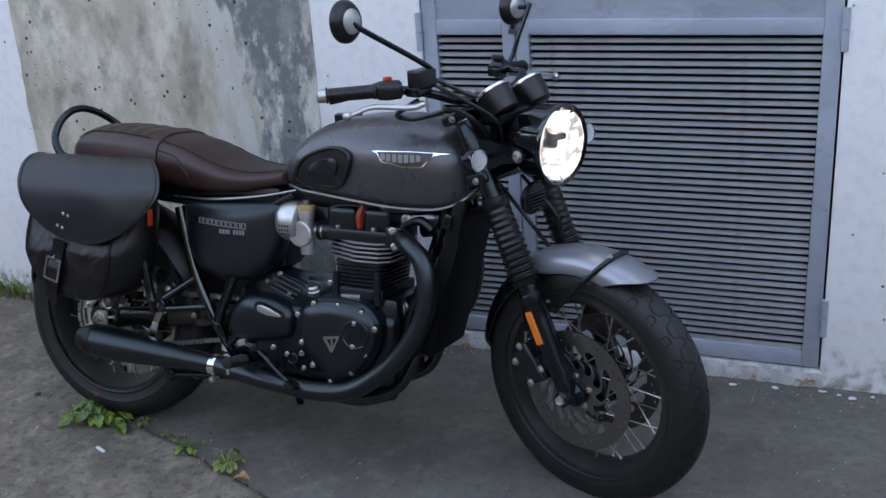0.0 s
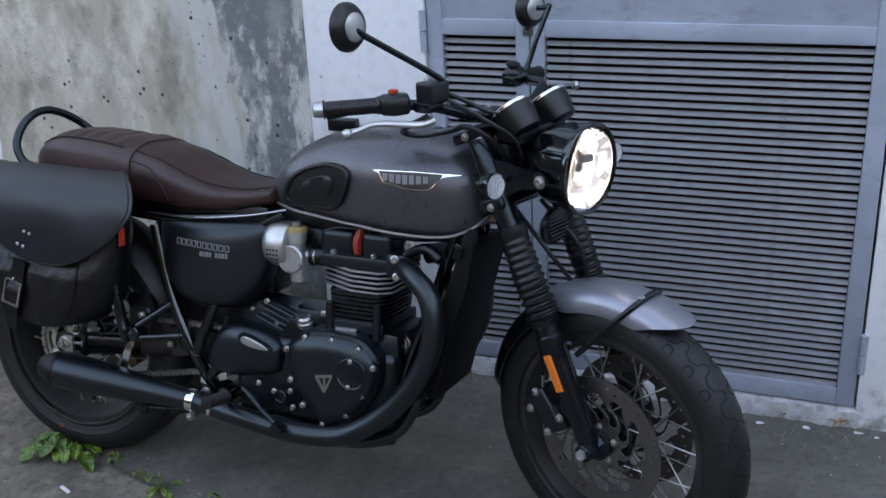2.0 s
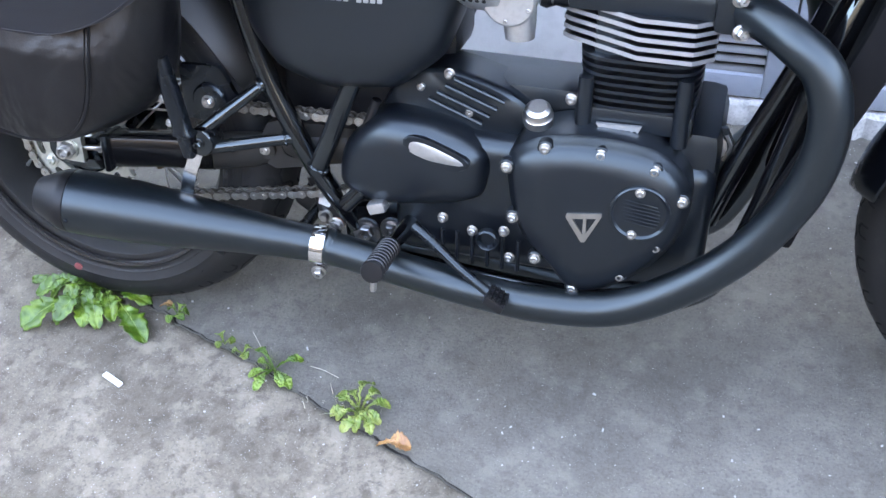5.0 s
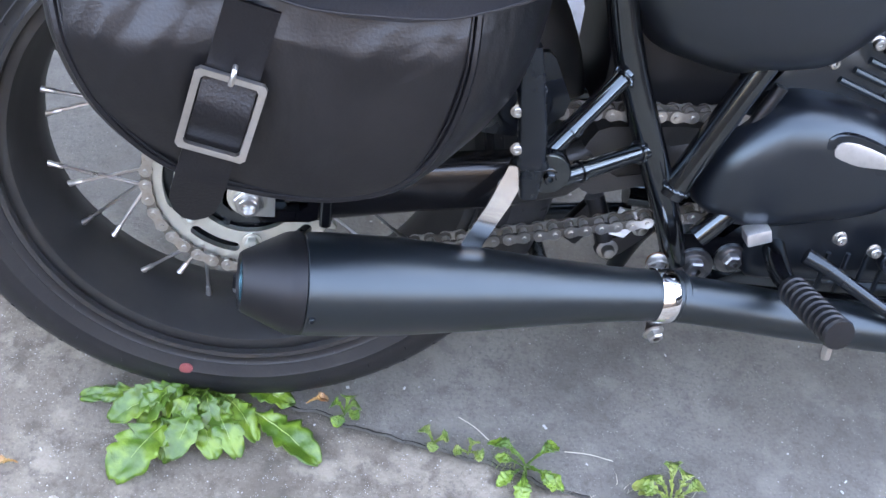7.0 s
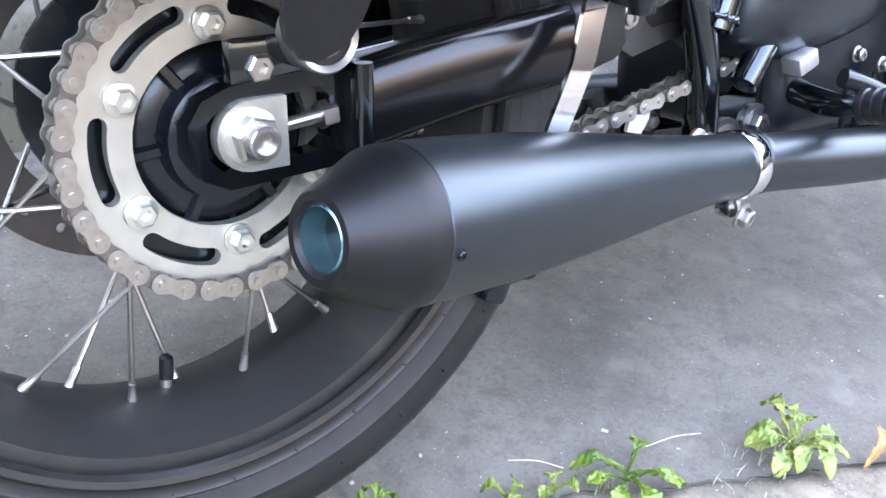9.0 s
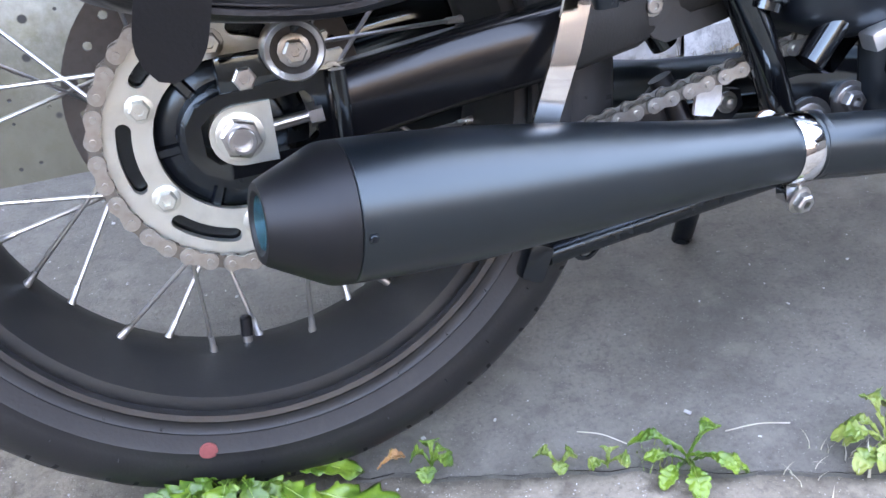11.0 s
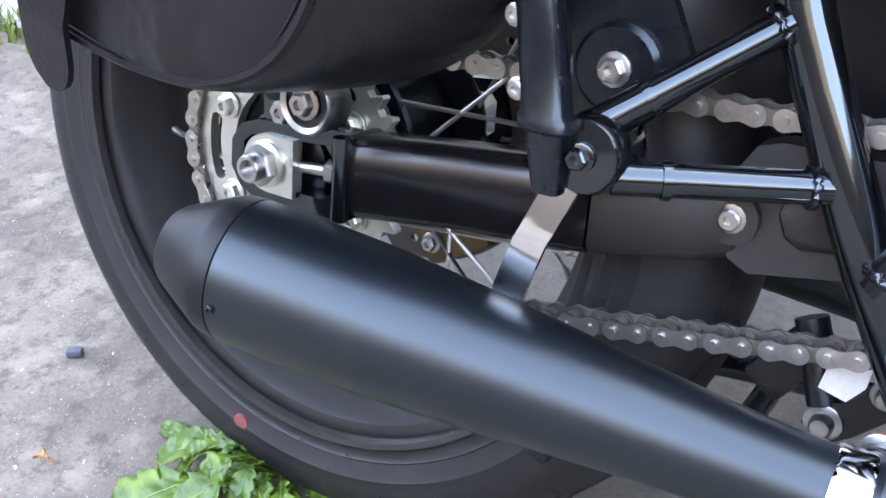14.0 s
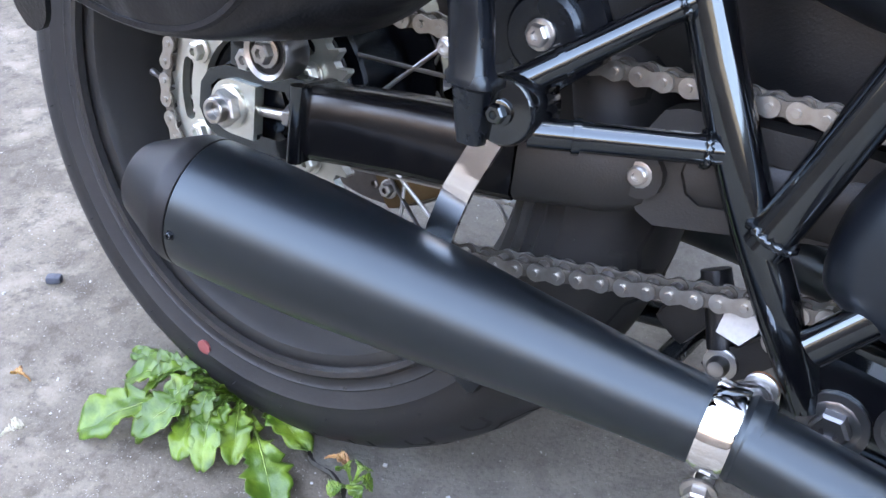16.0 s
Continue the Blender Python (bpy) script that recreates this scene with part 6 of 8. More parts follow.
for x, y, z, w, t in ((0.252, -0.186, 0.378, 0.008, 0.007), (0.251, -0.187, 0.395, 0.010, 0.009), (0.250, -0.187, 0.410, 0.012, 0.010), (0.2495, -0.188, 0.4125, 0.0150, 0.0125), (0.2485, -0.188, 0.4175, 0.0150, 0.0125), (0.248, -0.189, 0.4205, 0.0125, 0.0105), (0.244, -0.190, 0.450, 0.0125, 0.0105), (0.236, -0.190, 0.490, 0.0120, 0.010), (0.229, -0.190, 0.525, 0.011, 0.009)):
    rows.append([Vector((x + w * math.copysign(abs(math.cos(q)) ** 0.6, math.cos(q)), y + t * math.copysign(abs(math.sin(q)) ** 0.6, math.sin(q)), z)) for q in (2 * math.pi * k / 16 for k in range(16))])
skin(bm, rows)
pp = part("passenger_footrest", bm, M_SATIN, bike, "folded black passenger footrest", 50)
bolt(pp, (0.233, -0.194, 0.430), RIGHT, 0.0045, 0.004, M_STEEL, False)
bolt(pp, (0.228, -0.194, 0.466), RIGHT, 0.0045, 0.004, M_STEEL, False)
bm = bm_new()
for k in range(6):
    block(bm, (0.255 - 0.0023 * k, -0.191, 0.438 + 0.012 * k), (0.006, 0.012, 0.006), 0.001)
part("grip_teeth", bm, M_SATIN, pp)
# plate bracket above
bm = bm_new()
plate(bm, [(0.208, 0.400), (0.208, 0.476), (0.212, 0.482), (0.268, 0.484), (0.274, 0.479), (0.295, 0.438), (0.292, 0.422), (0.262, 0.396)], [], -0.112, -0.104)
brk = part("rear_bracket", bm, M_SATIN, bike, "black pressed steel bracket")
bm = bm_new()
lathe(bm, [(0, 0.026), (0.012, 0.026), (0.015, 0.023), (0.015, 0.001)], (0.252, -0.104, 0.432), RIGHT, 24)
part("boss", bm, M_SATIN, brk)
bolt(brk, (0.252, -0.119, 0.432), RIGHT, 0.0075, 0.008)
# side stand, centre stand and spring under the bike
rail("side_stand", [(0.52, 0.10, 0.20), (0.50, 0.16, 0.10), (0.49, 0.215, -0.03)], 0.012, M_SATIN)
bm = bm_new()
tube(bm, [(0.46, -0.06, 0.185), (0.36, -0.07, 0.178), (0.235, -0.075, 0.165)], 0.010, 10)
tube(bm, [(0.46, 0.10, 0.185), (0.36, 0.10, 0.178), (0.24, 0.10, 0.165)], 0.011, 10)
tube(bm, [(0.33, -0.07, 0.172), (0.33, 0.1, 0.172)], 0.010, 10, 2)
block(bm, (0.222, -0.078, 0.164), (0.022, 0.022, 0.034), 0.006, pose(0, 0, 0, 0, 25, 0))
part("centre_stand", bm, M_SATIN, bike, "folded black centre stand")

# rubber hairs left by the mould on the rear sidewall
bm = bm_new()
rnd = random.Random(4)
for k in range(64):
    q = 2 * math.pi * (k + rnd.uniform(-0.15, 0.15)) / 64
    r, y = ((0.252, -0.0705), (0.282, -0.0742))[k % 2]
    c = REAR + Vector((r * math.cos(q), y, r * math.sin(q)))
    tube(bm, [c, c + Vector((rnd.uniform(-0.001, 0.001), -0.0035, rnd.uniform(-0.0015, 0.0005)))], 0.0005, 4, 1)
tagged(part("mould_hair", bm, M_RUBBER, rear_tyre, "fine rubber mould hairs"), kind="stuff")
# red mark on the rear tyre, valve
bm = bm_new()
lathe(bm, [(-0.0015, 0.0075), (0.0008, 0.0075), (0.0012, 0.005)], (-0.068, -0.0745, 0.060), (0, -1, -0.12), 14)
part("tyre_mark", bm, M_REDDOT, rear_tyre, "red paint dot on the sidewall")
bm = bm_new()
q = radians(-94.5)
vd = Vector((math.cos(q), 0, math.sin(q)))
lathe(bm, [(0, 0.0045), (0.012, 0.004)], REAR + vd * 0.212, -vd, 10)
part("valve_stem", bm, M_STEEL, rear_wheel)
bm = bm_new()
lathe(bm, [(0, 0.0055), (0.016, 0.0052), (0.018, 0.003)], REAR + vd * 0.200, -vd, 10)
part("valve_cap", bm, M_PLASTIC, rear_wheel)

# ---- front end, built straight ahead and then turned with the bar ----
def front_guard():
    """Front mudguard: the crown runs further forward than its turned-down sides."""
    rings = []
    for i in range(45):
        t = i / 44
        row = []
        for k in range(-10, 11):
            s = k / 10
            q = radians((59 + 15 * abs(s) ** 2.2) * (1 - t) + 122 * t)
            r = 0.352 - 0.052 * abs(s) ** 2.4 * (0.55 + 0.45 * min(1, 3.2 * (1 - t)))
            row.append((q, 0.064 * math.sin(s * math.pi / 2) ** 1 if s >= 0 else -0.064 * math.sin(-s * math.pi / 2), r))
        rings.append([Vector((FRONT.x + r * math.cos(q), y, FRONT.z + r * math.sin(q))) for q, y, r in row] + [Vector((FRONT.x + (r - 0.003) * math.cos(q), y * 0.975, FRONT.z + (r - 0.003) * math.sin(q))) for q, y, r in reversed(row)])
    bm = bm_new()
    skin(bm, rings)
    return spart("front_mudguard", bm, M_FENDER, bike, "silver-grey painted front mudguard", 50)


front_guard()
fender(FRONT, 0.340, 0.060, 119, 176, 0.045, True, M_SATIN, "mudguard_tail", "black rear part of the mudguard")
bm = bm_new()
arch = [(FRONT.x + 0.10, -0.066, FRONT.z + 0.20), (FRONT.x + 0.055, -0.070, FRONT.z + 0.275), (FRONT.x + 0.07, -0.055, FRONT.z + 0.329), (FRONT.x + 0.085, 0, FRONT.z + 0.348), (FRONT.x + 0.07, 0.055, FRONT.z + 0.329), (FRONT.x + 0.055, 0.070, FRONT.z + 0.275), (FRONT.x + 0.10, 0.066, FRONT.z + 0.20)]
arch[0], arch[-1] = (FRONT.x - 0.045, -0.085, FRONT.z + 0.205), (FRONT.x - 0.045, 0.085, FRONT.z + 0.205)
arch[1], arch[-2] = (FRONT.x + 0.01, -0.078, FRONT.z + 0.265), (FRONT.x + 0.01, 0.078, FRONT.z + 0.265)
tube(bm, arch, 0.0065, 10, 8, True, 1.0)
stay = spart("mudguard_stay", bm, M_SATIN, bike, "black tubular mudguard stay")
sbolt(stay, (FRONT.x + 0.080, -0.030, FRONT.z + 0.350), (0.2, -0.3, 1), 0.005, 0.004)
sbolt(stay, (FRONT.x - 0.095, -0.045, FRONT.z + 0.323), (-0.2, -0.5, 0.8), 0.005, 0.005)


def fork_leg(s):
    foot = Vector((FRONT.x, 0.098 * s, FRONT.z))
    up = AXIS_UP

    def at(h, dx=0.0, dy=0.0):
        return foot + up * h + Vector((dx, dy, 0))
    bm = bm_new()
    lathe(bm, [(-0.022, 0.010), (-0.020, 0.018), (-0.010, 0.0235), (0.02, 0.0245), (0.20, 0.0270), (0.235, 0.0280), (0.24, 0.031), (0.262, 0.031), (0.266, 0.0275), (0.29, 0.0285)], foot, up, 28)
    leg = spart("fork_leg", bm, M_SATIN, bike, "black telescopic fork leg", 40)
    bm = bm_new()
    lathe(bm, [(0, 0.021), (0.016, 0.020), (0.018, 0.018)], foot + Vector((0, 0.016 * s, 0)), (0, s, 0), 20)
    spart("axle_boss", bm, M_SATIN, leg)
    bm = bm_new()
    lathe(bm, [(0, 0.0125), (0.008, 0.0125), (0.009, 0.010), (0.003, 0.007)], foot + Vector((0, 0.034 * s, 0)), (0, s, 0), 6)
    spart("axle_end", bm, M_ALU, leg)
    # rubber gaiter with folds
    prof = [(0.288, 0.030), (0.300, 0.034)]
    for k in range(11):
        h = 0.302 + 0.0165 * k
        r = 0.0385 - 0.0006 * k
        prof += [(h, 0.030), (h + 0.004, 0.031), (h + 0.0085, r), (h + 0.0105, r), (h + 0.0145, 0.031)]
    prof += [(0.486, 0.030), (0.490, 0.033), (0.512, 0.033), (0.514, 0.029)]
    bm = bm_new()
    lathe(bm, prof, foot, up, 28)
    spart("gaiter", bm, M_PLASTIC, leg, "ribbed black rubber gaiter", 50)
    bm = bm_new()
    lathe(bm, [(0.512, 0.0265), (0.60, 0.0265), (0.60, 0.030), (0.612, 0.030), (0.613, 0.0265), (0.70, 0.0265), (0.705, 0.024), (0.712, 0.022)], foot, up, 24)
    spart("upper_tube", bm, M_SATIN, leg)
    bm = bm_new()
    lathe(bm, [(0.712, 0.018), (0.722, 0.018), (0.724, 0.015)], foot, up, 6)
    spart("fork_cap", bm, M_STEEL, leg)
    # reflector
    if s < 0:
        bm = bm_new()
        c = at(0.182, -0.004, -0.027)
        m = Matrix.Rotation(math.atan2(AXIS_UP.x, AXIS_UP.z), 4, "Y")
        block(bm, c, (0.020, 0.008, 0.085), 0.004, m, 3)
        spart("reflector", bm, M_ORANGE, leg, "orange side reflector")
        bm = bm_new()
        block(bm, c + Vector((0, 0.004, 0)), (0.023, 0.006, 0.090), 0.003, m)
        spart("reflector_base", bm, M_PLASTIC, leg)
    # mudguard lug
    bm = bm_new()
    tube(bm, [at(0.235, -0.01, -0.012 * s), at(0.235, 0.02, -0.035 * s)], 0.010, 10, 2)
    spart("lug", bm, M_SATIN, leg)
    return leg


fork_leg(-1)
fork_leg(1)


def front_disc(s):
    bm = bm_new()
    c = FRONT
    y0 = 0.064 * s
    step = 2 * math.pi / 40
    for k in range(40):
        r = (0.131, 0.139, 0.147, 0.139)[k % 4]
        rim, hole = [], []
        for n, (dr, dq) in enumerate(((0, 1), (1, 1), (1, 0), (1, -1), (0, -1), (-1, -1), (-1, 0), (-1, 1))):
            q = (k + 0.5 * dq) * step
            rr = (0.1262, r, 0.155)[dr + 1]
            rim.append((c.x + rr * math.cos(q), c.z + rr * math.sin(q)))
            ang = k * step + math.pi / 2 - n * math.pi / 4
            hole.append((c.x + r * math.cos(k * step) + 0.0036 * math.cos(ang), c.z + r * math.sin(k * step) + 0.0036 * math.sin(ang)))
        sides = []
        for y in (y0, y0 + 0.004 * s):
            u, v = [bm.verts.new((x, y, z)) for x, z in rim], [bm.verts.new((x, y, z)) for x, z in hole]
            sides.append((u, v))
            for n in range(8):
                m = (n + 1) % 8
                bm.faces.new((u[n], u[m], v[m], v[n]))
        (ua, va), (ub, vb) = sides
        for n in range(8):
            m = (n + 1) % 8
            bm.faces.new((va[n], va[m], vb[m], vb[n]))
            if n in (1, 2, 5, 6):
                bm.faces.new((ua[n], ua[m], ub[m], ub[n]))
    bmesh.ops.remove_doubles(bm, verts=bm.verts, dist=0.00002)
    bmesh.ops.recalc_face_normals(bm, faces=bm.faces)
    spart("brake_disc", bm, M_DISC if s < 0 else M_DISC_SHADED, front_wheel, "drilled front brake disc", 30)
    # swirling carrier arms between an inner and an outer ring
    ya, yb = y0 + 0.0005 * s, y0 + 0.0035 * s

    def edge(k, f, sign):
        r = 0.056 + 0.062 * f
        a = 2 * math.pi * k / 12 + 0.62 * f - 0.14 * math.sin(2 * math.pi * f)
        w = (0.0225 + 0.0300 * f) * math.sin(math.pi * (0.06 + 0.88 * f)) ** 0.55 / r
        return c.x + r * math.cos(a + sign * w / 2), c.z + r * math.sin(a + sign * w / 2)

    for k in range(12):
        bm = bm_new()
        rows = []
        for t in range(15):
            (x0, z0), (x1, z1) = edge(k, t / 14, 1), edge(k + 1, t / 14, -1)
            rows.append([bm.verts.new(p) for p in ((x0, ya, z0), (x1, ya, z1), (x1, yb, z1), (x0, yb, z0))])
        for u, v in zip(rows, rows[1:]):
            for n in range(4):
                bm.faces.new((u[n], u[(n + 1) % 4], v[(n + 1) % 4], v[n]))
        bmesh.ops.recalc_face_normals(bm, faces=bm.faces)
        spart("carrier_arm", bm, M_DISC if s < 0 else M_DISC_SHADED, front_wheel, smooth=20)
    bm = bm_new()
    lathe(bm, [(0, 0.034), (0, 0.0562), (0.003, 0.0562), (0.003, 0.034), (0, 0.034)], Vector((c.x, ya, c.z)), (0, s, 0), 48, False)
    lathe(bm, [(0, 0.1178), (0, 0.126), (0.003, 0.126), (0.003, 0.1178), (0, 0.1178)], Vector((c.x, ya, c.z)), (0, s, 0), 72, False)
    spart("disc_carrier", bm, M_DISC if s < 0 else M_DISC_SHADED, front_wheel, "swirl-cut disc carrier", 20)
    for k in range(5):
        q = 2 * math.pi * k / 5 + 0.3
        sbolt(front_wheel, (c.x + 0.040 * math.cos(q), y0 + (0.004 * s if s > 0 else -0.004), c.z + 0.040 * math.sin(q)), (0, s, 0), 0.007, 0.006)


front_disc(-1)
front_disc(1)
bm = bm_new()
lathe(bm, [(0, 0.036), (0.018, 0.036), (0.02, 0.030), (0.034, 0.024)], FRONT + Vector((0, -0.066, 0)), RIGHT, 28)
spart("hub_cap", bm, M_SATIN, front_wheel)
# caliper behind the right leg
bm = bm_new()
cm = pose(0, 0, 0, 0, -35, 0)
cc = FRONT + Vector((-0.118, -0.078, 0.055))
block(bm, cc, (0.052, 0.062, 0.105), 0.012, cm, 3)
block(bm, cc + Vector((0.03, -0.012, -0.01)), (0.04, 0.03, 0.06), 0.008, cm)
caliper = spart("front_caliper", bm, M_MATT, bike, "black front brake caliper")
for dx, dz in ((-0.02, 0.045), (0.012, -0.045), (0.045, 0.0), (-0.035, 0.0)):
    sbolt(caliper, cc + Vector((dx, -0.033, dz)), RIGHT, 0.0075, 0.008)
bm = bm_new()
lathe(bm, [(0, 0.004), (0.022, 0.004), (0.023, 0.006), (0.03, 0.006)], cc + Vector((-0.01, -0.02, 0.055)), (0.1, 0, 1), 8)
spart("banjo", bm, M_STEEL, caliper)
bm = bm_new()
tube(bm, [cc + Vector((-0.008, -0.02, 0.08)), cc + Vector((-0.01, -0.03, 0.17)), cc + Vector((-0.02, -0.035, 0.25)), Vector((1.28, -0.075, 0.66)), Vector((1.22, -0.03, 0.75))], 0.0045, 8)
spart("brake_line", bm, M_PLASTIC, caliper)

# yokes, horn grille, headlamp
bm = bm_new()
ym = Matrix.Rotation(math.atan2(AXIS_UP.x, AXIS_UP.z), 4, "Y")
block(bm, AXIS_FOOT + AXIS_UP * 0.565 + Vector((0.022, 0, 0.01)), (0.075, 0.25, 0.035), 0.012, ym, 3)
block(bm, AXIS_FOOT + AXIS_UP * 0.725 + Vector((0.022, 0, 0.01)), (0.075, 0.25, 0.026), 0.010, ym, 3)
tube(bm, [AXIS_FOOT + AXIS_UP * 0.55, AXIS_FOOT + AXIS_UP * 0.74], 0.027, 18, 1)
yoke = spart("fork_yoke", bm, M_SATIN, bike, "black fork yokes")
sbolt(yoke, AXIS_FOOT + AXIS_UP * 0.725 + Vector((0.03, -0.127, 0.01)), RIGHT, 0.007, 0.008)
sbolt(yoke, AXIS_FOOT + AXIS_UP * 0.565 + Vector((0.03, -0.127, 0.01)), RIGHT, 0.007, 0.008)
bm = bm_new()
hc = Vector((1.285, -0.002, 0.755))
lathe(bm, [(0, 0.030), (0.012, 0.042), (0.022, 0.042), (0.026, 0.036), (0.026, 0.001)], hc, (1, 0, -0.15), 28)
horn = spart("horn", bm, M_PLASTIC, bike, "black horn with slatted grille")
bm = bm_new()
for k in range(9):
    z = -0.032 + 0.008 * k
    w = math.sqrt(max(1e-6, 0.037 ** 2 - z * z))
    tube(bm, [hc + Vector((0.030 - z * 0.1, -w, z)), hc + Vector((0.030 - z * 0.1, w, z))], 0.0022, 6, 1)
spart("grille", bm, M_SATIN, horn)
HL = Vector((1.386, 0, 0.894))
HD = Vector((1, 0, -0.03)).normalized()
bm = bm_new()
lathe(bm, [(-0.135, 0.010), (-0.130, 0.035), (-0.115, 0.060), (-0.085, 0.082), (-0.045, 0.092), (-0.005, 0.0945), (0.004, 0.0985), (0.012, 0.0985), (0.014, 0.096), (0.012, 0.0905), (0.002, 0.0895)], HL, HD, 48, caps=False)
lamp = spart("headlamp", bm, M_GLOSS, bike, "round lit headlamp in a gloss black bucket", 40)
bm = bm_new()
lathe(bm, [(0.010, 0.0905), (0.002, 0.0900), (-0.030, 0.070), (-0.050, 0.040), (-0.056, 0.014)], HL, HD, 48, caps=False)
spart("reflector_bowl", bm, M_CHROME, lamp, "chromed reflector bowl")
bm = bm_new()
_, hu, hv = frame_of(HD)
for k in range(12):
    q = 2 * math.pi * (k + 0.5) / 12
    for r, s in ((0.062, 0.023), (0.034, 0.016)):
        depth = -0.030 + (r - 0.034) * 0.85
        if k in (2, 8) and r < 0.05:
            continue
        c = HL + HD * depth + (hu * math.cos(q) + hv * math.sin(q)) * r
        n = (HD - (hu * math.cos(q) + hv * math.sin(q)) * 0.5).normalized()
        t = n.cross(hu * math.cos(q) + hv * math.sin(q)).normalized()
        b = n.cross(t)
        w = r * 0.25
        vs = [bm.verts.new(c + t * a * w + b * e * s * 0.9 + n * 0.002 * (1 - abs(a) * 0.3)) for a, e in ((-1, -1), (1, -1), (1, 1), (-1, 1))]
        bm.faces.new(vs)
spart("lit_facets", bm, M_LAMP, lamp, "brightly lit reflector facets")
bm = bm_new()
lathe(bm, [(-0.05, 0.012), (-0.02, 0.012), (-0.012, 0.010), (-0.010, 0.001)], HL, HD, 16)
block(bm, HL + HD * -0.014 + Vector((0, 0.01, 0.012)), (0.004, 0.055, 0.014), 0.001)
spart("bulb_shield", bm, M_SATIN, lamp)
bm = bm_new()
lathe(bm, [(0.008, 0.0902), (0.014, 0.080), (0.020, 0.055), (0.0225, 0.025), (0.023, 0.001)], HL, HD, 48)
glass = spart("headlamp_lens", bm, M_GLASS, lamp, "clear domed lens")
glass.visible_shadow = False
for s in (-1, 1):
    bm = bm_new()
    plate(bm, [(1.205, 0.845), (1.215, 0.915), (1.25, 0.915), (1.315, 0.905), (1.35, 0.90), (1.365, 0.885), (1.35, 0.868), (1.30, 0.862), (1.25, 0.835)], [], 0.108 * s, 0.100 * s)
    ear = spart("headlamp_bracket", bm, M_SATIN, bike, "black headlamp bracket")
    sbolt(ear, (1.348, 0.109 * s, 0.884), (0, s, 0), 0.0105, 0.009)
    # indicator
    ic = Vector((1.285, -0.178, 0.883)) if s < 0 else Vector((1.322, 0.200, 0.876))
    bm = bm_new()
    tube(bm, [(1.262, 0.100 * s, 0.880), (1.266, 0.140 * s, 0.882), ic + Vector((-0.015, -0.018 * s, 0))], [0.010, 0.008, 0.009], 12, 4)
    lathe(bm, [(-0.045, 0.004), (-0.040, 0.013), (-0.020, 0.024), (0.0, 0.0275), (0.002, 0.0275), (0.002, 0.024), (-0.012, 0.018)], ic, (1, 0, 0), 24)
    ind = spart("indicator", bm, M_GLOSS, bike, "round clear-lens indicator on a short stalk")
    bm = bm_new()
    lathe(bm, [(0.0, 0.0262), (0.006, 0.0262), (0.010, 0.0230), (0.0105, 0.0205), (0.013, 0.0195), (0.0135, 0.0165), (0.0155, 0.0155), (0.016, 0.0115), (0.0175, 0.0105), (0.018, 0.001)], ic, (1, 0, 0), 28)
    lens = spart("indicator_lens", bm, M_CLEAR, ind, "clear ringed lens")
    lens.visible_shadow = False
    bm = bm_new()
    lathe(bm, [(-0.001, 0.0238), (-0.007, 0.016), (-0.010, 0.008), (-0.010, 0.001)], ic, (1, 0, 0), 20)
    spart("indicator_reflector", bm, M_SILVER, ind, "silvered reflector")
    bm = bm_new()
    lathe(bm, [(-0.010, 0.0055), (-0.004, 0.005), (-0.003, 0.001)], ic, (1, 0, 0), 12)
    spart("bulb", bm, M_ORANGE, ind, "amber bulb")

# handlebar, grips, switchgear, levers
BAR = [(1.175, 0, 0.998), (1.175, 0.06, 0.998), (1.168, 0.115, 1.006), (1.150, 0.165, 1.026), (1.125, 0.215, 1.042), (1.07, 0.295, 1.050), (1.010, 0.375, 1.040)]
bm = bm_new()
tube(bm, [(x, -y, z) for x, y, z in reversed(BAR)] + BAR[1:4] + [(1.085, 0.205, 1.022), (1.020, 0.255, 1.021), (0.982, 0.362, 1.006)], 0.0112, 14, 6)
bar = spart("handlebar", bm, M_SATIN, bike, "black one-piece handlebar", 50)
for s in (-1, 1):
    bm = bm_new()
    block(bm, (1.175, 0.05 * s, 0.985), (0.036, 0.03, 0.055), 0.008)
    spart("bar_clamp", bm, M_SATIN, bar)
for s in (-1, 1):
    sbolt(bar, (1.165, 0.05 * s, 1.013), (0, 0, 1), 0.006, 0.006)
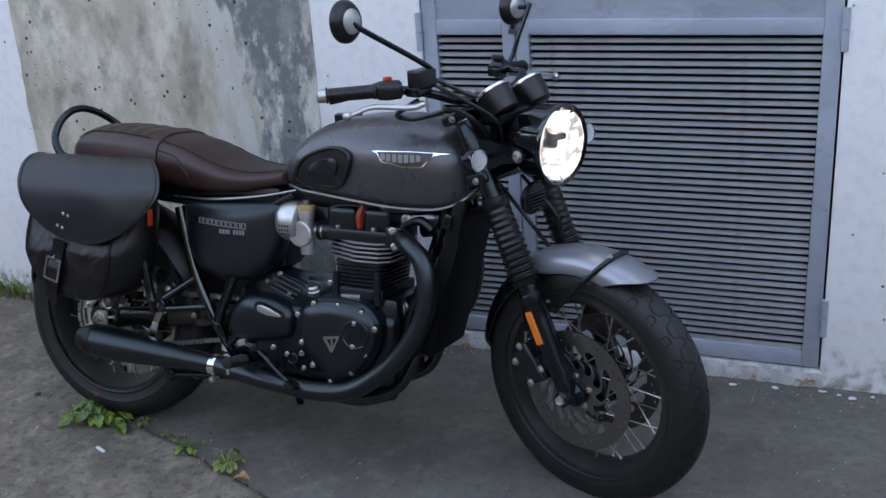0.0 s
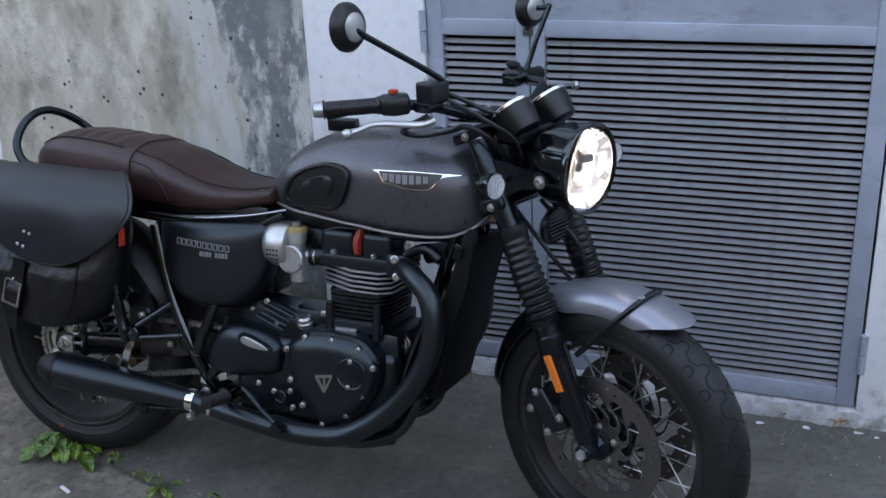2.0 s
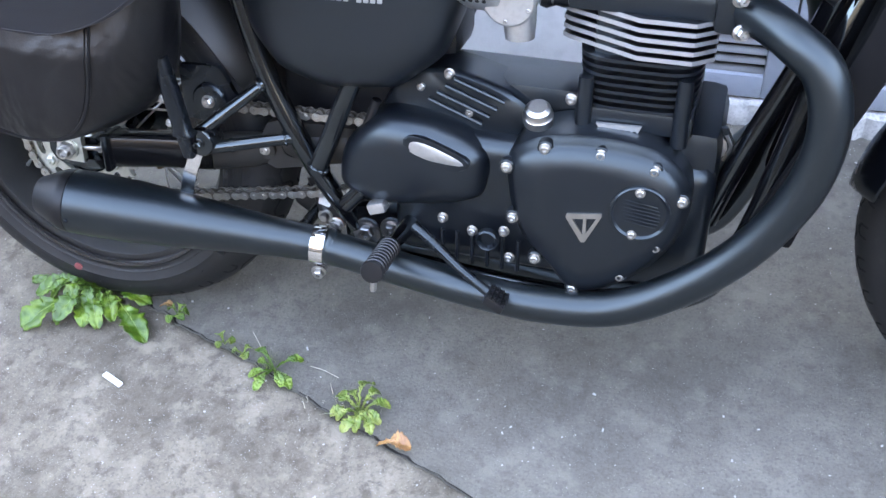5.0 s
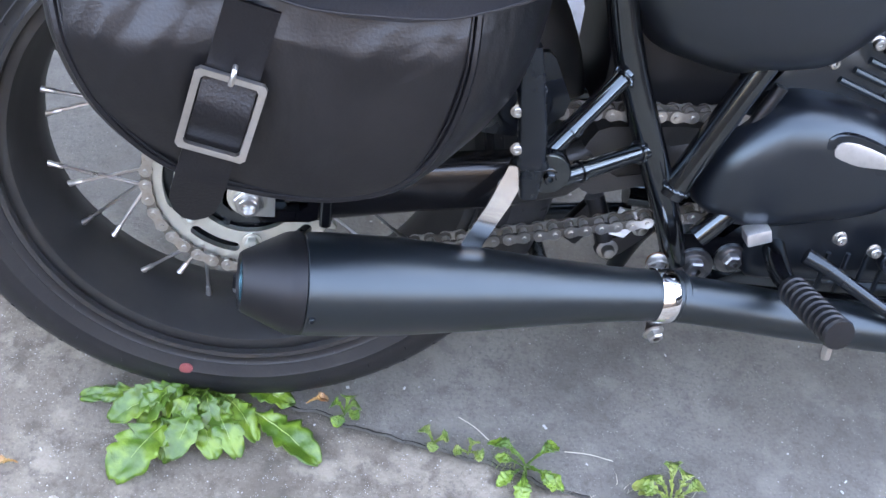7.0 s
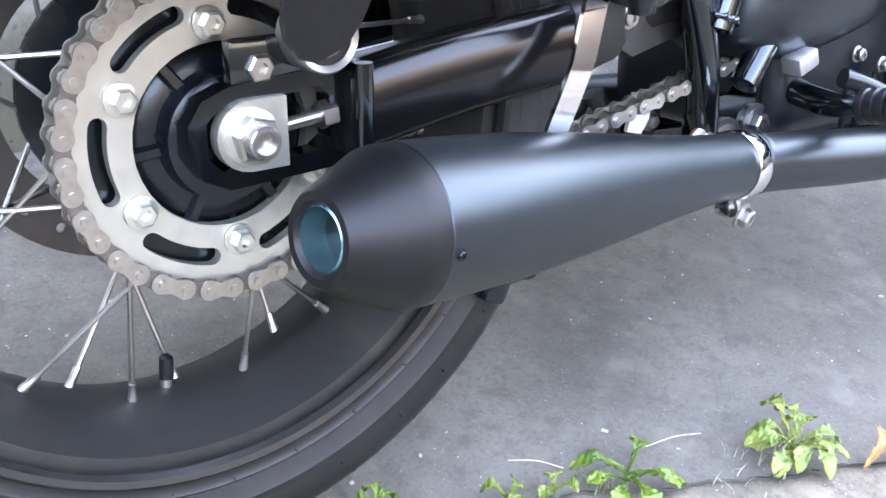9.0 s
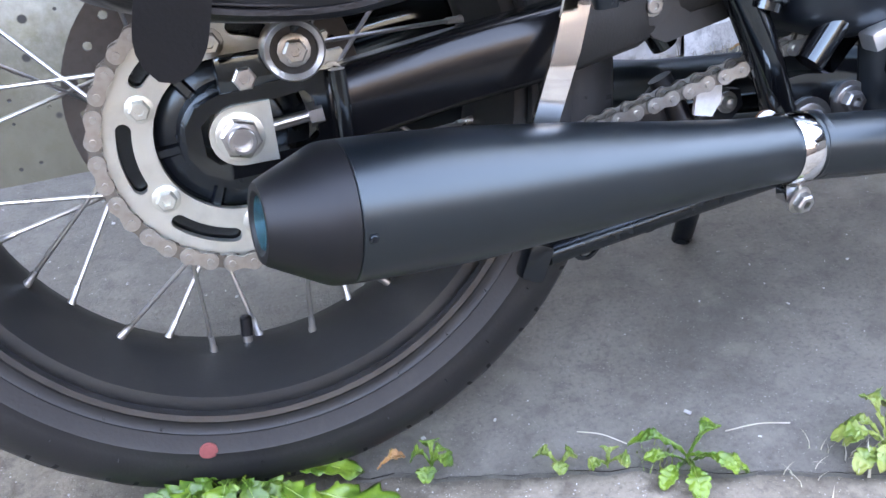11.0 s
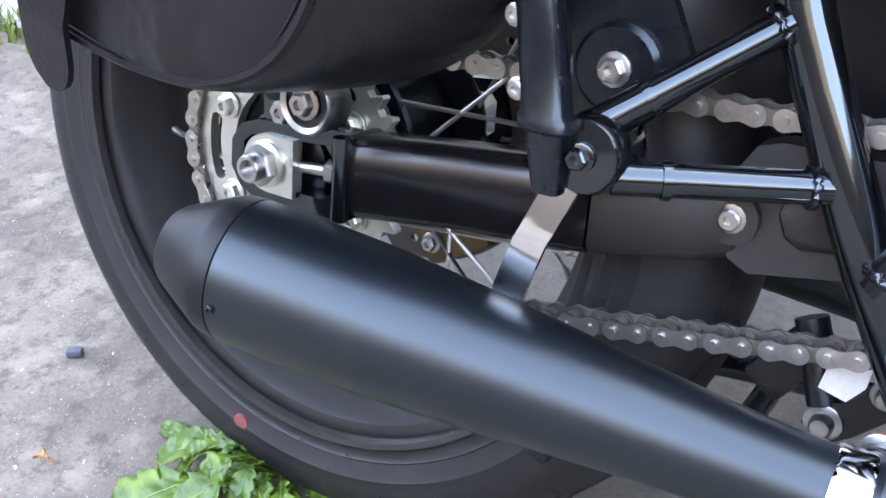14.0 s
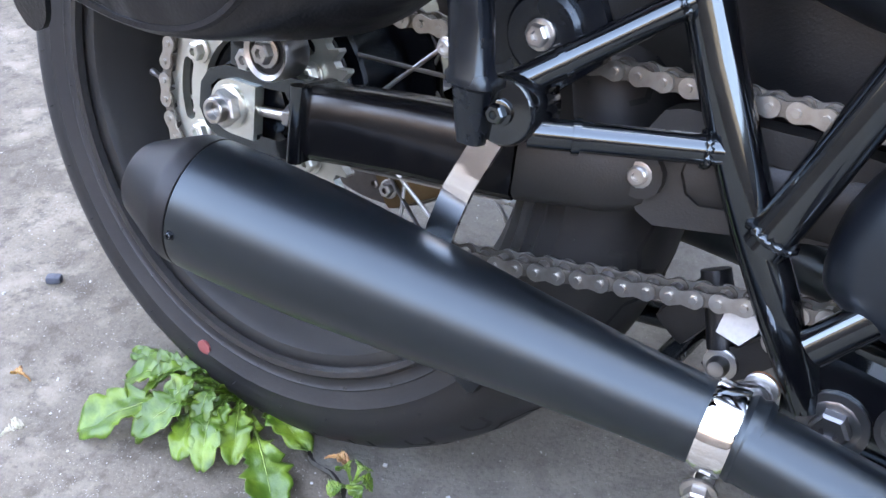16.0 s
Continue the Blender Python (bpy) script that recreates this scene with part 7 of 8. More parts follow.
for s in (-1, 1):
    a, b = (Vector((1.076, -0.287, 1.0500)), Vector((1.006, -0.378, 1.0510))) if s < 0 else (Vector((1.006, 0.268, 1.0180)), Vector((0.976, 0.378, 1.0030)))
    d = (b - a).normalized()
    L = (b - a).length
    bm = bm_new()
    prof = [(0, 0.0185), (0.003, 0.0195), (0.006, 0.0165)]
    for k in range(12):
        prof += [(0.008 + 0.0082 * k, 0.0165), (0.0125 + 0.0082 * k, 0.0168), (0.0128 + 0.0082 * k, 0.0160), (0.0155 + 0.0082 * k, 0.0160)]
    prof += [(L - 0.004, 0.0165), (L - 0.003, 0.0195), (L, 0.0195), (L + 0.001, 0.014)]
    lathe(bm, prof, a, d, 20)
    spart("grip", bm, M_PLASTIC, bar, "black rubber grip")
    bm = bm_new()
    lathe(bm, [(0, 0.013), (0.002, 0.0165), (0.010, 0.0165), (0.020, 0.0145), (0.022, 0.011), (0.022, 0.001)], b, d, 20)
    spart("bar_end", bm, M_ALU, bar, "silver bar-end weight")
    bm = bm_new()
    rows = []
    _, u, v = frame_of(d)
    for h, w, tt in ((-0.062, 0.016, 0.017), (-0.058, 0.021, 0.023), (-0.030, 0.023, 0.026), (-0.008, 0.021, 0.024), (-0.001, 0.017, 0.018)):
        rows.append([a + d * h + u * w * math.copysign(abs(math.cos(q)) ** 0.6, math.cos(q)) + v * tt * math.copysign(abs(math.sin(q)) ** 0.6, math.sin(q)) for q in (2 * math.pi * k / 20 for k in range(20))])
    skin(bm, rows)
    spart("switch_housing", bm, M_PLASTIC, bar, "black switch housing", 50)
    if s < 0:
        bm = bm_new()
        block(bm, a - d * 0.030 + Vector((0.0, 0, 0.027)), (0.016, 0.016, 0.008), 0.002)
        spart("stop_switch", bm, M_REDTAG, bar, "red stop switch")
        bm = bm_new()
        rc = a - d * 0.100 + Vector((0.016, 0, 0.022))
        block(bm, rc, (0.044, 0.058, 0.044), 0.006, None, 3)
        res = spart("brake_reservoir", bm, M_PLASTIC, bar, "square black brake reservoir")
    else:
        bm = bm_new()
        lathe(bm, [(0, 0.012), (0.007, 0.018), (0.012, 0.018), (0.015, 0.013)], a - d * 0.05 + Vector((0.0, 0, 0.02)), (0.2, 0, 1), 16)
        spart("lever_perch", bm, M_PLASTIC, bar)
    bm = bm_new()
    block(bm, a - d * 0.085 + Vector((0.024, 0, -0.006)), (0.04, 0.05, 0.022), 0.005)
    spart("lever_mount", bm, M_SATIN, bar)
    # lever
    p0 = a - d * 0.085 + Vector((0.035, 0, -0.008))
    out = Vector((0.0, 0, 0.0)) if s < 0 else Vector((0.055, 0.012, 0.022))
    bm = bm_new()
    low = Vector((0, 0, -0.026 if s < 0 else 0))
    tube(bm, [p0 + low, p0 + d * 0.045 + Vector((0.018, 0, -0.004)) + low, a + d * 0.04 + Vector((0.050, 0, -0.030)) + out * 0.7, a + d * 0.082 + Vector((0.050, 0, -0.040)) + out, a + d * 0.108 + Vector((0.056, 0, -0.045)) + out], [0.009, 0.008, 0.0062, 0.0058, 0.0062], 12, 6, True, 0.8)
    lathe(bm, [(-0.011, 0.003), (-0.007, 0.0095), (0, 0.0115), (0.007, 0.0095), (0.011, 0.003)], a + d * 0.108 + Vector((0.056, 0, -0.045)) + out, d, 14)
    spart("lever", bm, M_ALU, bar, "bare aluminium lever with ball end", 50)
    # mirror
    root = a - d * 0.118 + Vector((0.018, 0, 0.030)) if s < 0 else Vector((1.022, 0.262, 1.030))
    mc = Vector((1.112, -0.385, 1.222)) if s < 0 else Vector((1.000, 0.325, 1.174))
    bm = bm_new()
    top = mc + Vector((0.055, 0.0, 0.008))
    tube(bm, [a - d * 0.10, root, root.lerp(top, 0.5), root.lerp(top, 0.94), top, mc + Vector((0.045, 0, 0.004)), mc + Vector((0.012, 0, 0))] if s > 0 else [root, root + Vector((-0.002, 0.004 * s, 0.020)), mc + (root - mc) * 0.12 + Vector((0.012, 0, -0.002)), mc + Vector((0.012, 0, 0))], 0.0065, 10, 6)
    spart("mirror_stem", bm, M_SATIN, bar, "black mirror stem")
    md = Vector((1, -0.12 * s, 0.02)).normalized()
    bm = bm_new()
    lathe(bm, [(-0.012, 0.001), (-0.012, 0.044), (-0.010, 0.0475), (-0.002, 0.0475), (0.008, 0.040), (0.014, 0.026)], mc, md, 36)
    mirror = spart("mirror", bm, M_PLASTIC, bar, "round black bar mirror", 40)
    bm = bm_new()
    lathe(bm, [(0.010, 0.028), (0.015, 0.028), (0.018, 0.022), (0.019, 0.001)], mc, md, 30)
    spart("mirror_boss", bm, M_ALU, bar, "silver disc on the mirror's back")
    bm = bm_new()
    lathe(bm, [(-0.0125, 0.042), (-0.0130, 0.042), (-0.0131, 0.001)], mc, md, 30)
    spart("mirror_glass", bm, M_CHROME, bar)

# instruments
for s in (-1, 1):
    gc = Vector((1.258, 0.062 * s, 1.002))
    gd = Vector((-0.62, 0, 0.78)).normalized()
    bm = bm_new()
    lathe(bm, [(-0.038, 0.010), (-0.037, 0.030), (-0.033, 0.036), (0.0, 0.042), (0.022, 0.0435), (0.023, 0.041)], gc, gd, 36)
    gauge = spart("instrument", bm, M_PLASTIC, bike, "black round instrument with bright rim", 40)
    bm = bm_new()
    lathe(bm, [(0.021, 0.0425), (0.021, 0.0455), (0.027, 0.0455), (0.029, 0.043), (0.027, 0.0395)], gc, gd, 36)
    spart("rim", bm, M_CHROME, gauge, "bright rim")
    bm = bm_new()
    lathe(bm, [(0.024, 0.040), (0.0245, 0.040), (0.025, 0.001)], gc, gd, 30)
    spart("dial", bm, M_GLOSS, gauge)
bm = bm_new()
block(bm, (1.245, 0, 0.962), (0.07, 0.16, 0.03), 0.008)
spart("instrument_bracket", bm, M_PLASTIC, bike)
# black block added so the door doesn't show between fork and headlamp
bm = bm_new()
block(bm, (1.215, 0.0, 0.885), (0.05, 0.15, 0.12), 0.014)
spart("gap_block", bm, M_PLASTIC, bike, "added black block filling the gap behind the headlamp")
# cables in front of the yokes
for pts, r in (([(1.150, -0.225, 1.022), (1.062, -0.205, 0.983), (1.040, -0.180, 0.966), (1.075, -0.165, 0.962), (1.150, -0.165, 0.980), (1.200, -0.150, 0.990), (1.235, -0.10, 0.94), (1.22, -0.05, 0.86)], 0.0065),
               ([(1.15, -0.19, 1.075), (1.19, -0.12, 1.03), (1.23, -0.06, 0.98), (1.20, -0.04, 0.86)], 0.005),
               ([(1.14, -0.20, 1.07), (1.23, -0.15, 1.015), (1.28, -0.09, 0.95), (1.25, -0.05, 0.84)], 0.0045),
               ([(1.09, 0.20, 1.025), (1.20, 0.13, 1.01), (1.27, 0.05, 0.96), (1.22, 0.03, 0.84)], 0.005),
               ([(1.24, -0.06, 0.80), (1.31, -0.03, 0.70), (1.335, 0.01, 0.63), (1.36, 0.04, 0.55)], 0.005),
               ([(1.25, 0.02, 0.80), (1.33, 0.05, 0.70), (1.34, 0.07, 0.60), (1.36, 0.08, 0.5)], 0.005)):
    bm = bm_new()
    tube(bm, pts, r, 8, 8)
    spart("cable", bm, M_PLASTIC, bar)

# ---- saddlebag hung on the bike's flank ----
bag = empty("saddlebag", BIKE)
tagged(bag, "black leather saddlebag with buckled strap beside the seat", "saddlebag")
BACK = [(-0.150, 0.600), (-0.142, 0.520), (-0.118, 0.468), (-0.06, 0.424), (0.05, 0.403), (0.14, 0.412), (0.200, 0.446), (0.236, 0.50), (0.250, 0.60), (0.245, 0.70), (0.1, 0.735), (-0.09, 0.725), (-0.140, 0.67)]
FACE = [(-0.128, 0.600), (-0.120, 0.535), (-0.092, 0.476), (-0.04, 0.433), (0.045, 0.414), (0.110, 0.421), (0.150, 0.452), (0.172, 0.515), (0.176, 0.60), (0.170, 0.68), (0.07, 0.705), (-0.07, 0.70), (-0.118, 0.655)]


def blend_outline(t, grow, y):
    """An outline between the bag's back and its smaller front panel."""
    a, b = (spline([(x, 0, z) for x, z in o], 7, True) for o in (BACK, FACE))
    pts = [p.lerp(q, t) for p, q in zip(a, b)]
    c = sum(pts, Vector()) / len(pts)
    out = []
    for p in pts:
        d = c + (p - c) * grow
        out.append(Vector((d.x, y + 0.030 * min(1, max(0, (d.z - 0.54) / 0.10)) * min(1, max(0, (-0.2 - y) / 0.05)), d.z)))
    return out


bm = bm_new()
skin(bm, [blend_outline(t, g, y) for t, g, y in ((0, 0.86, -0.135), (0, 0.97, -0.143), (0, 1.0, -0.165), (0.10, 1.0, -0.195), (0.35, 1.005, -0.224), (0.65, 1.01, -0.246), (0.88, 1.01, -0.259), (1.0, 0.985, -0.2635), (1.0, 0.96, -0.2650), (1.0, 0.88, -0.2685), (1.0, 0.7, -0.2715), (1.0, 0.4, -0.2735), (1.0, 0.02, -0.274))])
for v in bm.verts:
    v.co.y += 0.007 * noise.noise(v.co * 9) if v.co.y < -0.2 else 0
part("bag_body", bm, M_BAG, bag, "soft black leather body", 60)
for g, y, r in ((0.985, -0.2655, 0.0032), (0.955, -0.2665, 0.0011)):
    bm = bm_new()
    ring = blend_outline(1.0, g, y)
    tube(bm, ring + ring[:1], r, 6, 1)
    part("piping", bm, M_LEATHER, bag)

# stiff half-moon flap that folds over the top
# rows of (distance out, height, rear edge, front edge) from the hinge to the rounded lower end
FOLD = [(-0.135, 0.782, -0.118, 0.216), (-0.165, 0.802, -0.134, 0.246), (-0.200, 0.804, -0.140, 0.282), (-0.240, 0.788, -0.137, 0.324), (-0.268, 0.757, -0.130, 0.351), (-0.282, 0.720, -0.122, 0.353), (-0.287, 0.675, -0.104, 0.316), (-0.288, 0.635, -0.066, 0.268), (-0.287, 0.605, -0.020, 0.220), (-0.285, 0.585, 0.032, 0.168), (-0.284, 0.576, 0.078, 0.122)]
fold_a = spline([(p[0], p[1], 0) for p in FOLD], 5)
fold_b = spline([(p[2], p[3], 0) for p in FOLD], 5)
FLAP = [Vector((0, p.x, p.y)) for p in fold_a]


def flap_point(u, k, lift=0.0):
    """A place on the flap: u across from -1 to 1, k down its fold."""
    p, d = FLAP[k], (FLAP[min(k + 1, len(FLAP) - 1)] - FLAP[max(k - 1, 0)]).normalized()
    n = Vector((0, d.z, -d.y))
    x = fold_b[k].x + (fold_b[k].y - fold_b[k].x) * (u + 1) / 2
    sag = 0.003 * noise.noise(Vector((x * 7, k * 0.09, 3.0)))
    return Vector((x, p.y + 0.016 * max(0.0, abs(x - 0.1) - 0.12), p.z)) + n * (lift + sag)


bm = bm_new()
last = len(FLAP)
skin(bm, [[flap_point(u, k, 0.0) for u in [j / 14 for j in range(-14, 15)]] + [flap_point(u, k, -0.0045) for u in [j / 14 for j in range(14, -15, -1)]] for k in range(last)])
bmesh.ops.recalc_face_normals(bm, faces=bm.faces[:])
part("flap", bm, M_FLAP, bag, "smooth stiff black leather flap", 60)
bm = bm_new()
tube(bm, [flap_point(-0.955, k, 0.0008) for k in range(4, last - 3)] + [flap_point(u, last - 3, 0.0008) for u in (-0.6, -0.2, 0.2, 0.6)] + [flap_point(0.955, k, 0.0008) for k in range(last - 4, 3, -1)], 0.0010, 5, 1)
part("stitching", bm, M_STITCH, bag)
for x, z in ((0.044, 0.655), (0.060, 0.651), (0.022, 0.622), (0.038, 0.617)):
    bolt(bag, (x, -0.2895, z), RIGHT, 0.0034, 0.003, M_ALU, False, "rivet")
# strap and buckle
SM = Matrix.Translation((-0.008, -0.273, 0.496)) @ pose(0, 0, 0, 0, 15, 0)
bm = bm_new()
rows = []
for k in range(29):
    t = k / 28
    z = 0.085 - 0.194 * t
    y = -0.006 - 0.010 * math.exp(-((z) / 0.022) ** 2) + (0.014 * max(0, t - 0.75) * 4 if t > 0.75 else 0)
    w = 0.0195 * math.sqrt(max(0.05, 1 - max(0, (t - 0.86) / 0.14) ** 2))
    rows.append([Vector((-w, y, z)), Vector((w, y, z)), Vector((w, y + 0.004, z)), Vector((-w, y + 0.004, z))])
skin(bm, rows)
bmesh.ops.transform(bm, matrix=SM, verts=bm.verts[:])
part("strap", bm, M_LEATHER, bag, "black leather strap", 50)
bm = bm_new()
ol = [(-0.026, 0.030), (-0.023, 0.033), (0.023, 0.033), (0.026, 0.030), (0.026, -0.030), (0.023, -0.033), (-0.023, -0.033), (-0.026, -0.030)]
il = [(x * 0.80, z * 0.86) for x, z in ol]
plate(bm, ol, [il], -0.016, -0.011, SM)
part("buckle", bm, M_STEEL, bag, "bright rectangular buckle", 20)
bm = bm_new()
tube(bm, [SM @ Vector((0, -0.019, 0.028)), SM @ Vector((0, -0.018, 0.038)), SM @ Vector((0, -0.012, 0.040))], 0.002, 8, 3)
part("buckle_pin", bm, M_STEEL, bag)
bm = bm_new()
block(bm, (0.254, -0.190, 0.646), (0.004, 0.020, 0.045), 0.001)
part("tag", bm, M_REDTAG, bag, "red fabric tag")

# ---- weeds and litter ----
def leaf_mesh(L, w, lobes, arch, curl, seed):
    """A toothed leaf along x that arches up and droops, with its rib as a raised line."""
    rnd = random.Random(seed)
    bm = bm_new()
    n = 54
    rows, rib = [], []
    side = rnd.uniform(-0.22, 0.22)
    for i in range(n + 1):
        t = i / n
        x = L * t * (1 - 0.08 * arch)
        z = arch * math.sin(math.pi * t * 0.85) * L - 0.05 * t * t * L
        y0 = side * L * t * t
        r = []
        for sd in (-1, 1):
            stalk = 0.07 + 0.40 * t
            saw = ((t * (5.0 + 0.7 * sd) + 0.31 * seed + 0.17 * sd) % 1.0) ** 1.5
            lobe = stalk * (1 - lobes + lobes * 2.2 * saw)
            end = math.sqrt(max(0.0, 1 - ((t - 0.70) / 0.305) ** 2)) * (0.88 + 0.62 * (((t * 9 + seed * 0.7 + 0.4 * sd) % 1.0) - 0.5) * (1 - t) * 2)
            f = min(1.0, max(0.0, (t - 0.44) / 0.26))
            hw = w * max(0.02, lobe * (1 - f) + end * f)
            for s in ((-1, -0.78, -0.5, -0.25, -0.05) if sd < 0 else (0.05, 0.25, 0.5, 0.78, 1)):
                wave = 0.085 * L * abs(s) ** 2 * noise.noise(Vector((t * 8, s * 1.6, seed)))
                vein = 0.010 * L * math.sin(t * 46 - abs(s) * 9) * abs(s) * (1 - abs(s)) * 1.6
                r.append(Vector((x - 0.03 * L * abs(s) * (0.4 - t), y0 + s * hw, z + curl * abs(s) ** 1.3 * hw + wave + vein + 0.003 * noise.noise(Vector((t * 14, s * 3, seed))))))
        rows.append(r)
        rib.append((r[4] + r[5]) / 2 + Vector((0, 0, 0.0004)))
    skin(bm, rows, closed_ring=False, caps=False)
    return bm, rib


def weed(name, label, at, leaves, mat, seed, wide=0.22, lobes=0.5):
    """A rosette: leaves of (heading in degrees, length, arch)."""
    plant = empty(name, Matrix.Translation(at))
    tagged(plant, label, "weed")
    for k, (a, L, arch, *own) in enumerate(leaves):
        bm, rib = leaf_mesh(L, L * (own[0] if own else wide), lobes, arch, 0.25, seed + k * 1.7)
        lf = part("leaf", bm, mat, plant, smooth=80)
        lf.matrix_basis = Matrix.Rotation(radians(a), 4, "Z") @ pose(0, 0, 0.002 + 0.003 * (k % 3), random.Random(seed + k).uniform(-12, 12), 0, 0)
        mod = lf.modifiers.new("thick", "SOLIDIFY")
        mod.thickness = 0.0006
        if L > 0.05:
            bm = bm_new()
            tube(bm, rib[:-8:3], [L * 0.010, L * 0.006, L * 0.003], 5, 1)
            part("midrib", bm, M_RIB, lf)
    return plant


weed("dandelion", "green dandelion growing from the crack under the tyre", (-0.050, -0.112, 0.004), [(190, 0.140, 0.12, 0.10), (212, 0.115, 0.30), (241, 0.150, 0.16, 0.20), (228, 0.095, 0.5, 0.2), (250, 0.085, 0.6), (262, 0.110, 0.34), (284, 0.105, 0.33), (302, 0.080, 0.42), (318, 0.098, 0.25), (328, 0.165, 0.12, 0.15), (338, 0.105, 0.22), (205, 0.090, 0.45), (276, 0.065, 0.65), (345, 0.075, 0.30), (222, 0.07, 0.62), (236, 0.105, 0.28), (268, 0.100, 0.26, 0.2), (292, 0.075, 0.55)], M_LEAF, 3, 0.18, 0.75)
weed("dandelion_sprout", "small dandelion sprout in the crack", (0.320, -0.219, 0.004), [(215, 0.044, 0.25), (255, 0.053, 0.25), (300, 0.046, 0.3), (325, 0.053, 0.25), (38, 0.050, 0.35), (135, 0.050, 0.35), (170, 0.036, 0.30)], M_LEAF, 11, 0.20, 0.15)
weed("clover_sprout", "tiny green sprout in the crack", (0.112, -0.146, 0.004), [(20, 0.021, 0.8), (90, 0.021, 0.9), (160, 0.019, 0.8), (250, 0.022, 0.6), (310, 0.019, 0.8)], M_LEAF, 21, 0.46, 0.1)
weed("clover_sprout", "tiny green sprout in the crack", (0.215, -0.184, 0.003), [(10, 0.02, 0.6), (130, 0.022, 0.5), (250, 0.018, 0.5)], M_GRASS, 23, 0.45, 0.1)
weed("clover_sprout", "tiny green sprout in the crack", (0.255, -0.200, 0.003), [(60, 0.02, 0.6), (190, 0.018, 0.5), (320, 0.02, 0.5)], M_GRASS, 25, 0.45, 0.1)


def grass_tuft(name, label, at, n, L, spread, mat, seed, long=0.0):
    rnd = random.Random(seed)
    bm = bm_new()
    for _ in range(n):
        a = rnd.uniform(0, 2 * math.pi)
        d = Vector((math.cos(a), math.sin(a), 0))
        p = Vector((rnd.gauss(0, spread + long), rnd.gauss(0, spread), 0))
        l = L * rnd.uniform(0.4, 1.1)
        s = Vector((-d.y, d.x, 0)) * l * 0.045
        lean = rnd.uniform(0.25, 1.0)
        rows = []
        for t in (0, 0.35, 0.7, 1.0):
            c = p + d * l * lean * t * t + Vector((0, 0, l * (t - 0.35 * lean * t * t)))
            rows.append([c - s * (1.02 - t), c + s * (1.02 - t)])
        skin(bm, rows, closed_ring=False, caps=False)
    ob = bm_object(name, bm, mat, smooth=80)
    ob.location = at
    return tagged(ob, label, "grass", kind="stuff")


weed("yellow_weed", "yellow-green small-leaved weed in the crack", (0.485, -0.272, 0.003), [(200, 0.048, 0.4), (235, 0.04, 0.6), (262, 0.05, 0.4), (290, 0.042, 0.6), (318, 0.05, 0.35), (345, 0.046, 0.5), (20, 0.05, 0.5), (52, 0.045, 0.7), (85, 0.05, 0.7), (120, 0.044, 0.6), (150, 0.05, 0.45), (176, 0.04, 0.5), (305, 0.03, 0.9), (70, 0.03, 0.9)], M_GRASS, 41, 0.22, 0.6)
grass_tuft("dry_stalks", "dry brown stalks in the crack", (0.45, -0.262, 0.003), 26, 0.030, 0.012, M_STRAW, 5, 0.02)
grass_tuft("crack_moss", "sparse moss and weed along the crack", (0.30, -0.205, 0.002), 60, 0.014, 0.008, M_GRASS, 6, 0.0)
grass_tuft("wall_grass", "grass tufts at the foot of the wall", (-1.15, 0.575, 0.0), 380, 0.10, 0.025, M_GRASS, 7, 0.22)
grass_tuft("wall_grass", "low dry grass at the foot of the wall", (0.80, 0.582, 0.0), 120, 0.025, 0.008, M_STRAW, 8, 0.09)


def dry_leaf(at, L, heading, mat, label, seed):
    bm, _ = leaf_mesh(L, L * 0.3, 0.25, 0.25, 0.7, seed)
    ob = bm_object("dry_leaf", bm, mat, smooth=80)
    ob.modifiers.new("thick", "SOLIDIFY").thickness = 0.0006
    ob.matrix_world = Matrix.Translation(at) @ pose(0, 0, 0, 8, -4, heading)
    return tagged(ob, label, "leaf", group="fallen leaves")


dry_leaf((0.068, -0.128, 0.006), 0.026, 20, M_DRY, "curled brown leaf lying by the crack", 31)
dry_leaf((0.527, -0.322, 0.006), 0.055, 15, M_DRY, "orange-brown dry leaf on the concrete", 32)
dry_leaf((0.848, 0.575, 0.006), 0.045, -10, M_DRY, "orange dry leaf by the door sill", 33)
dry_leaf((1.925, 0.575, 0.006), 0.055, 40, M_DRY, "dry leaf by the door sill", 34)
dry_leaf((1.955, 0.585, 0.006), 0.045, 160, M_STRAW, "dry leaf by the door sill", 35)
dry_leaf((1.80, 0.580, 0.006), 0.03, 100, M_DRY, "dry leaf by the door sill", 36)
dry_leaf((-0.245, -0.205, 0.006), 0.022, 190, M_DRY, "brown leaf scrap on the concrete", 37)
dry_leaf((-0.205, -0.275, 0.006), 0.026, 60, M_STRAW, "pale leaf scrap on the concrete", 38)
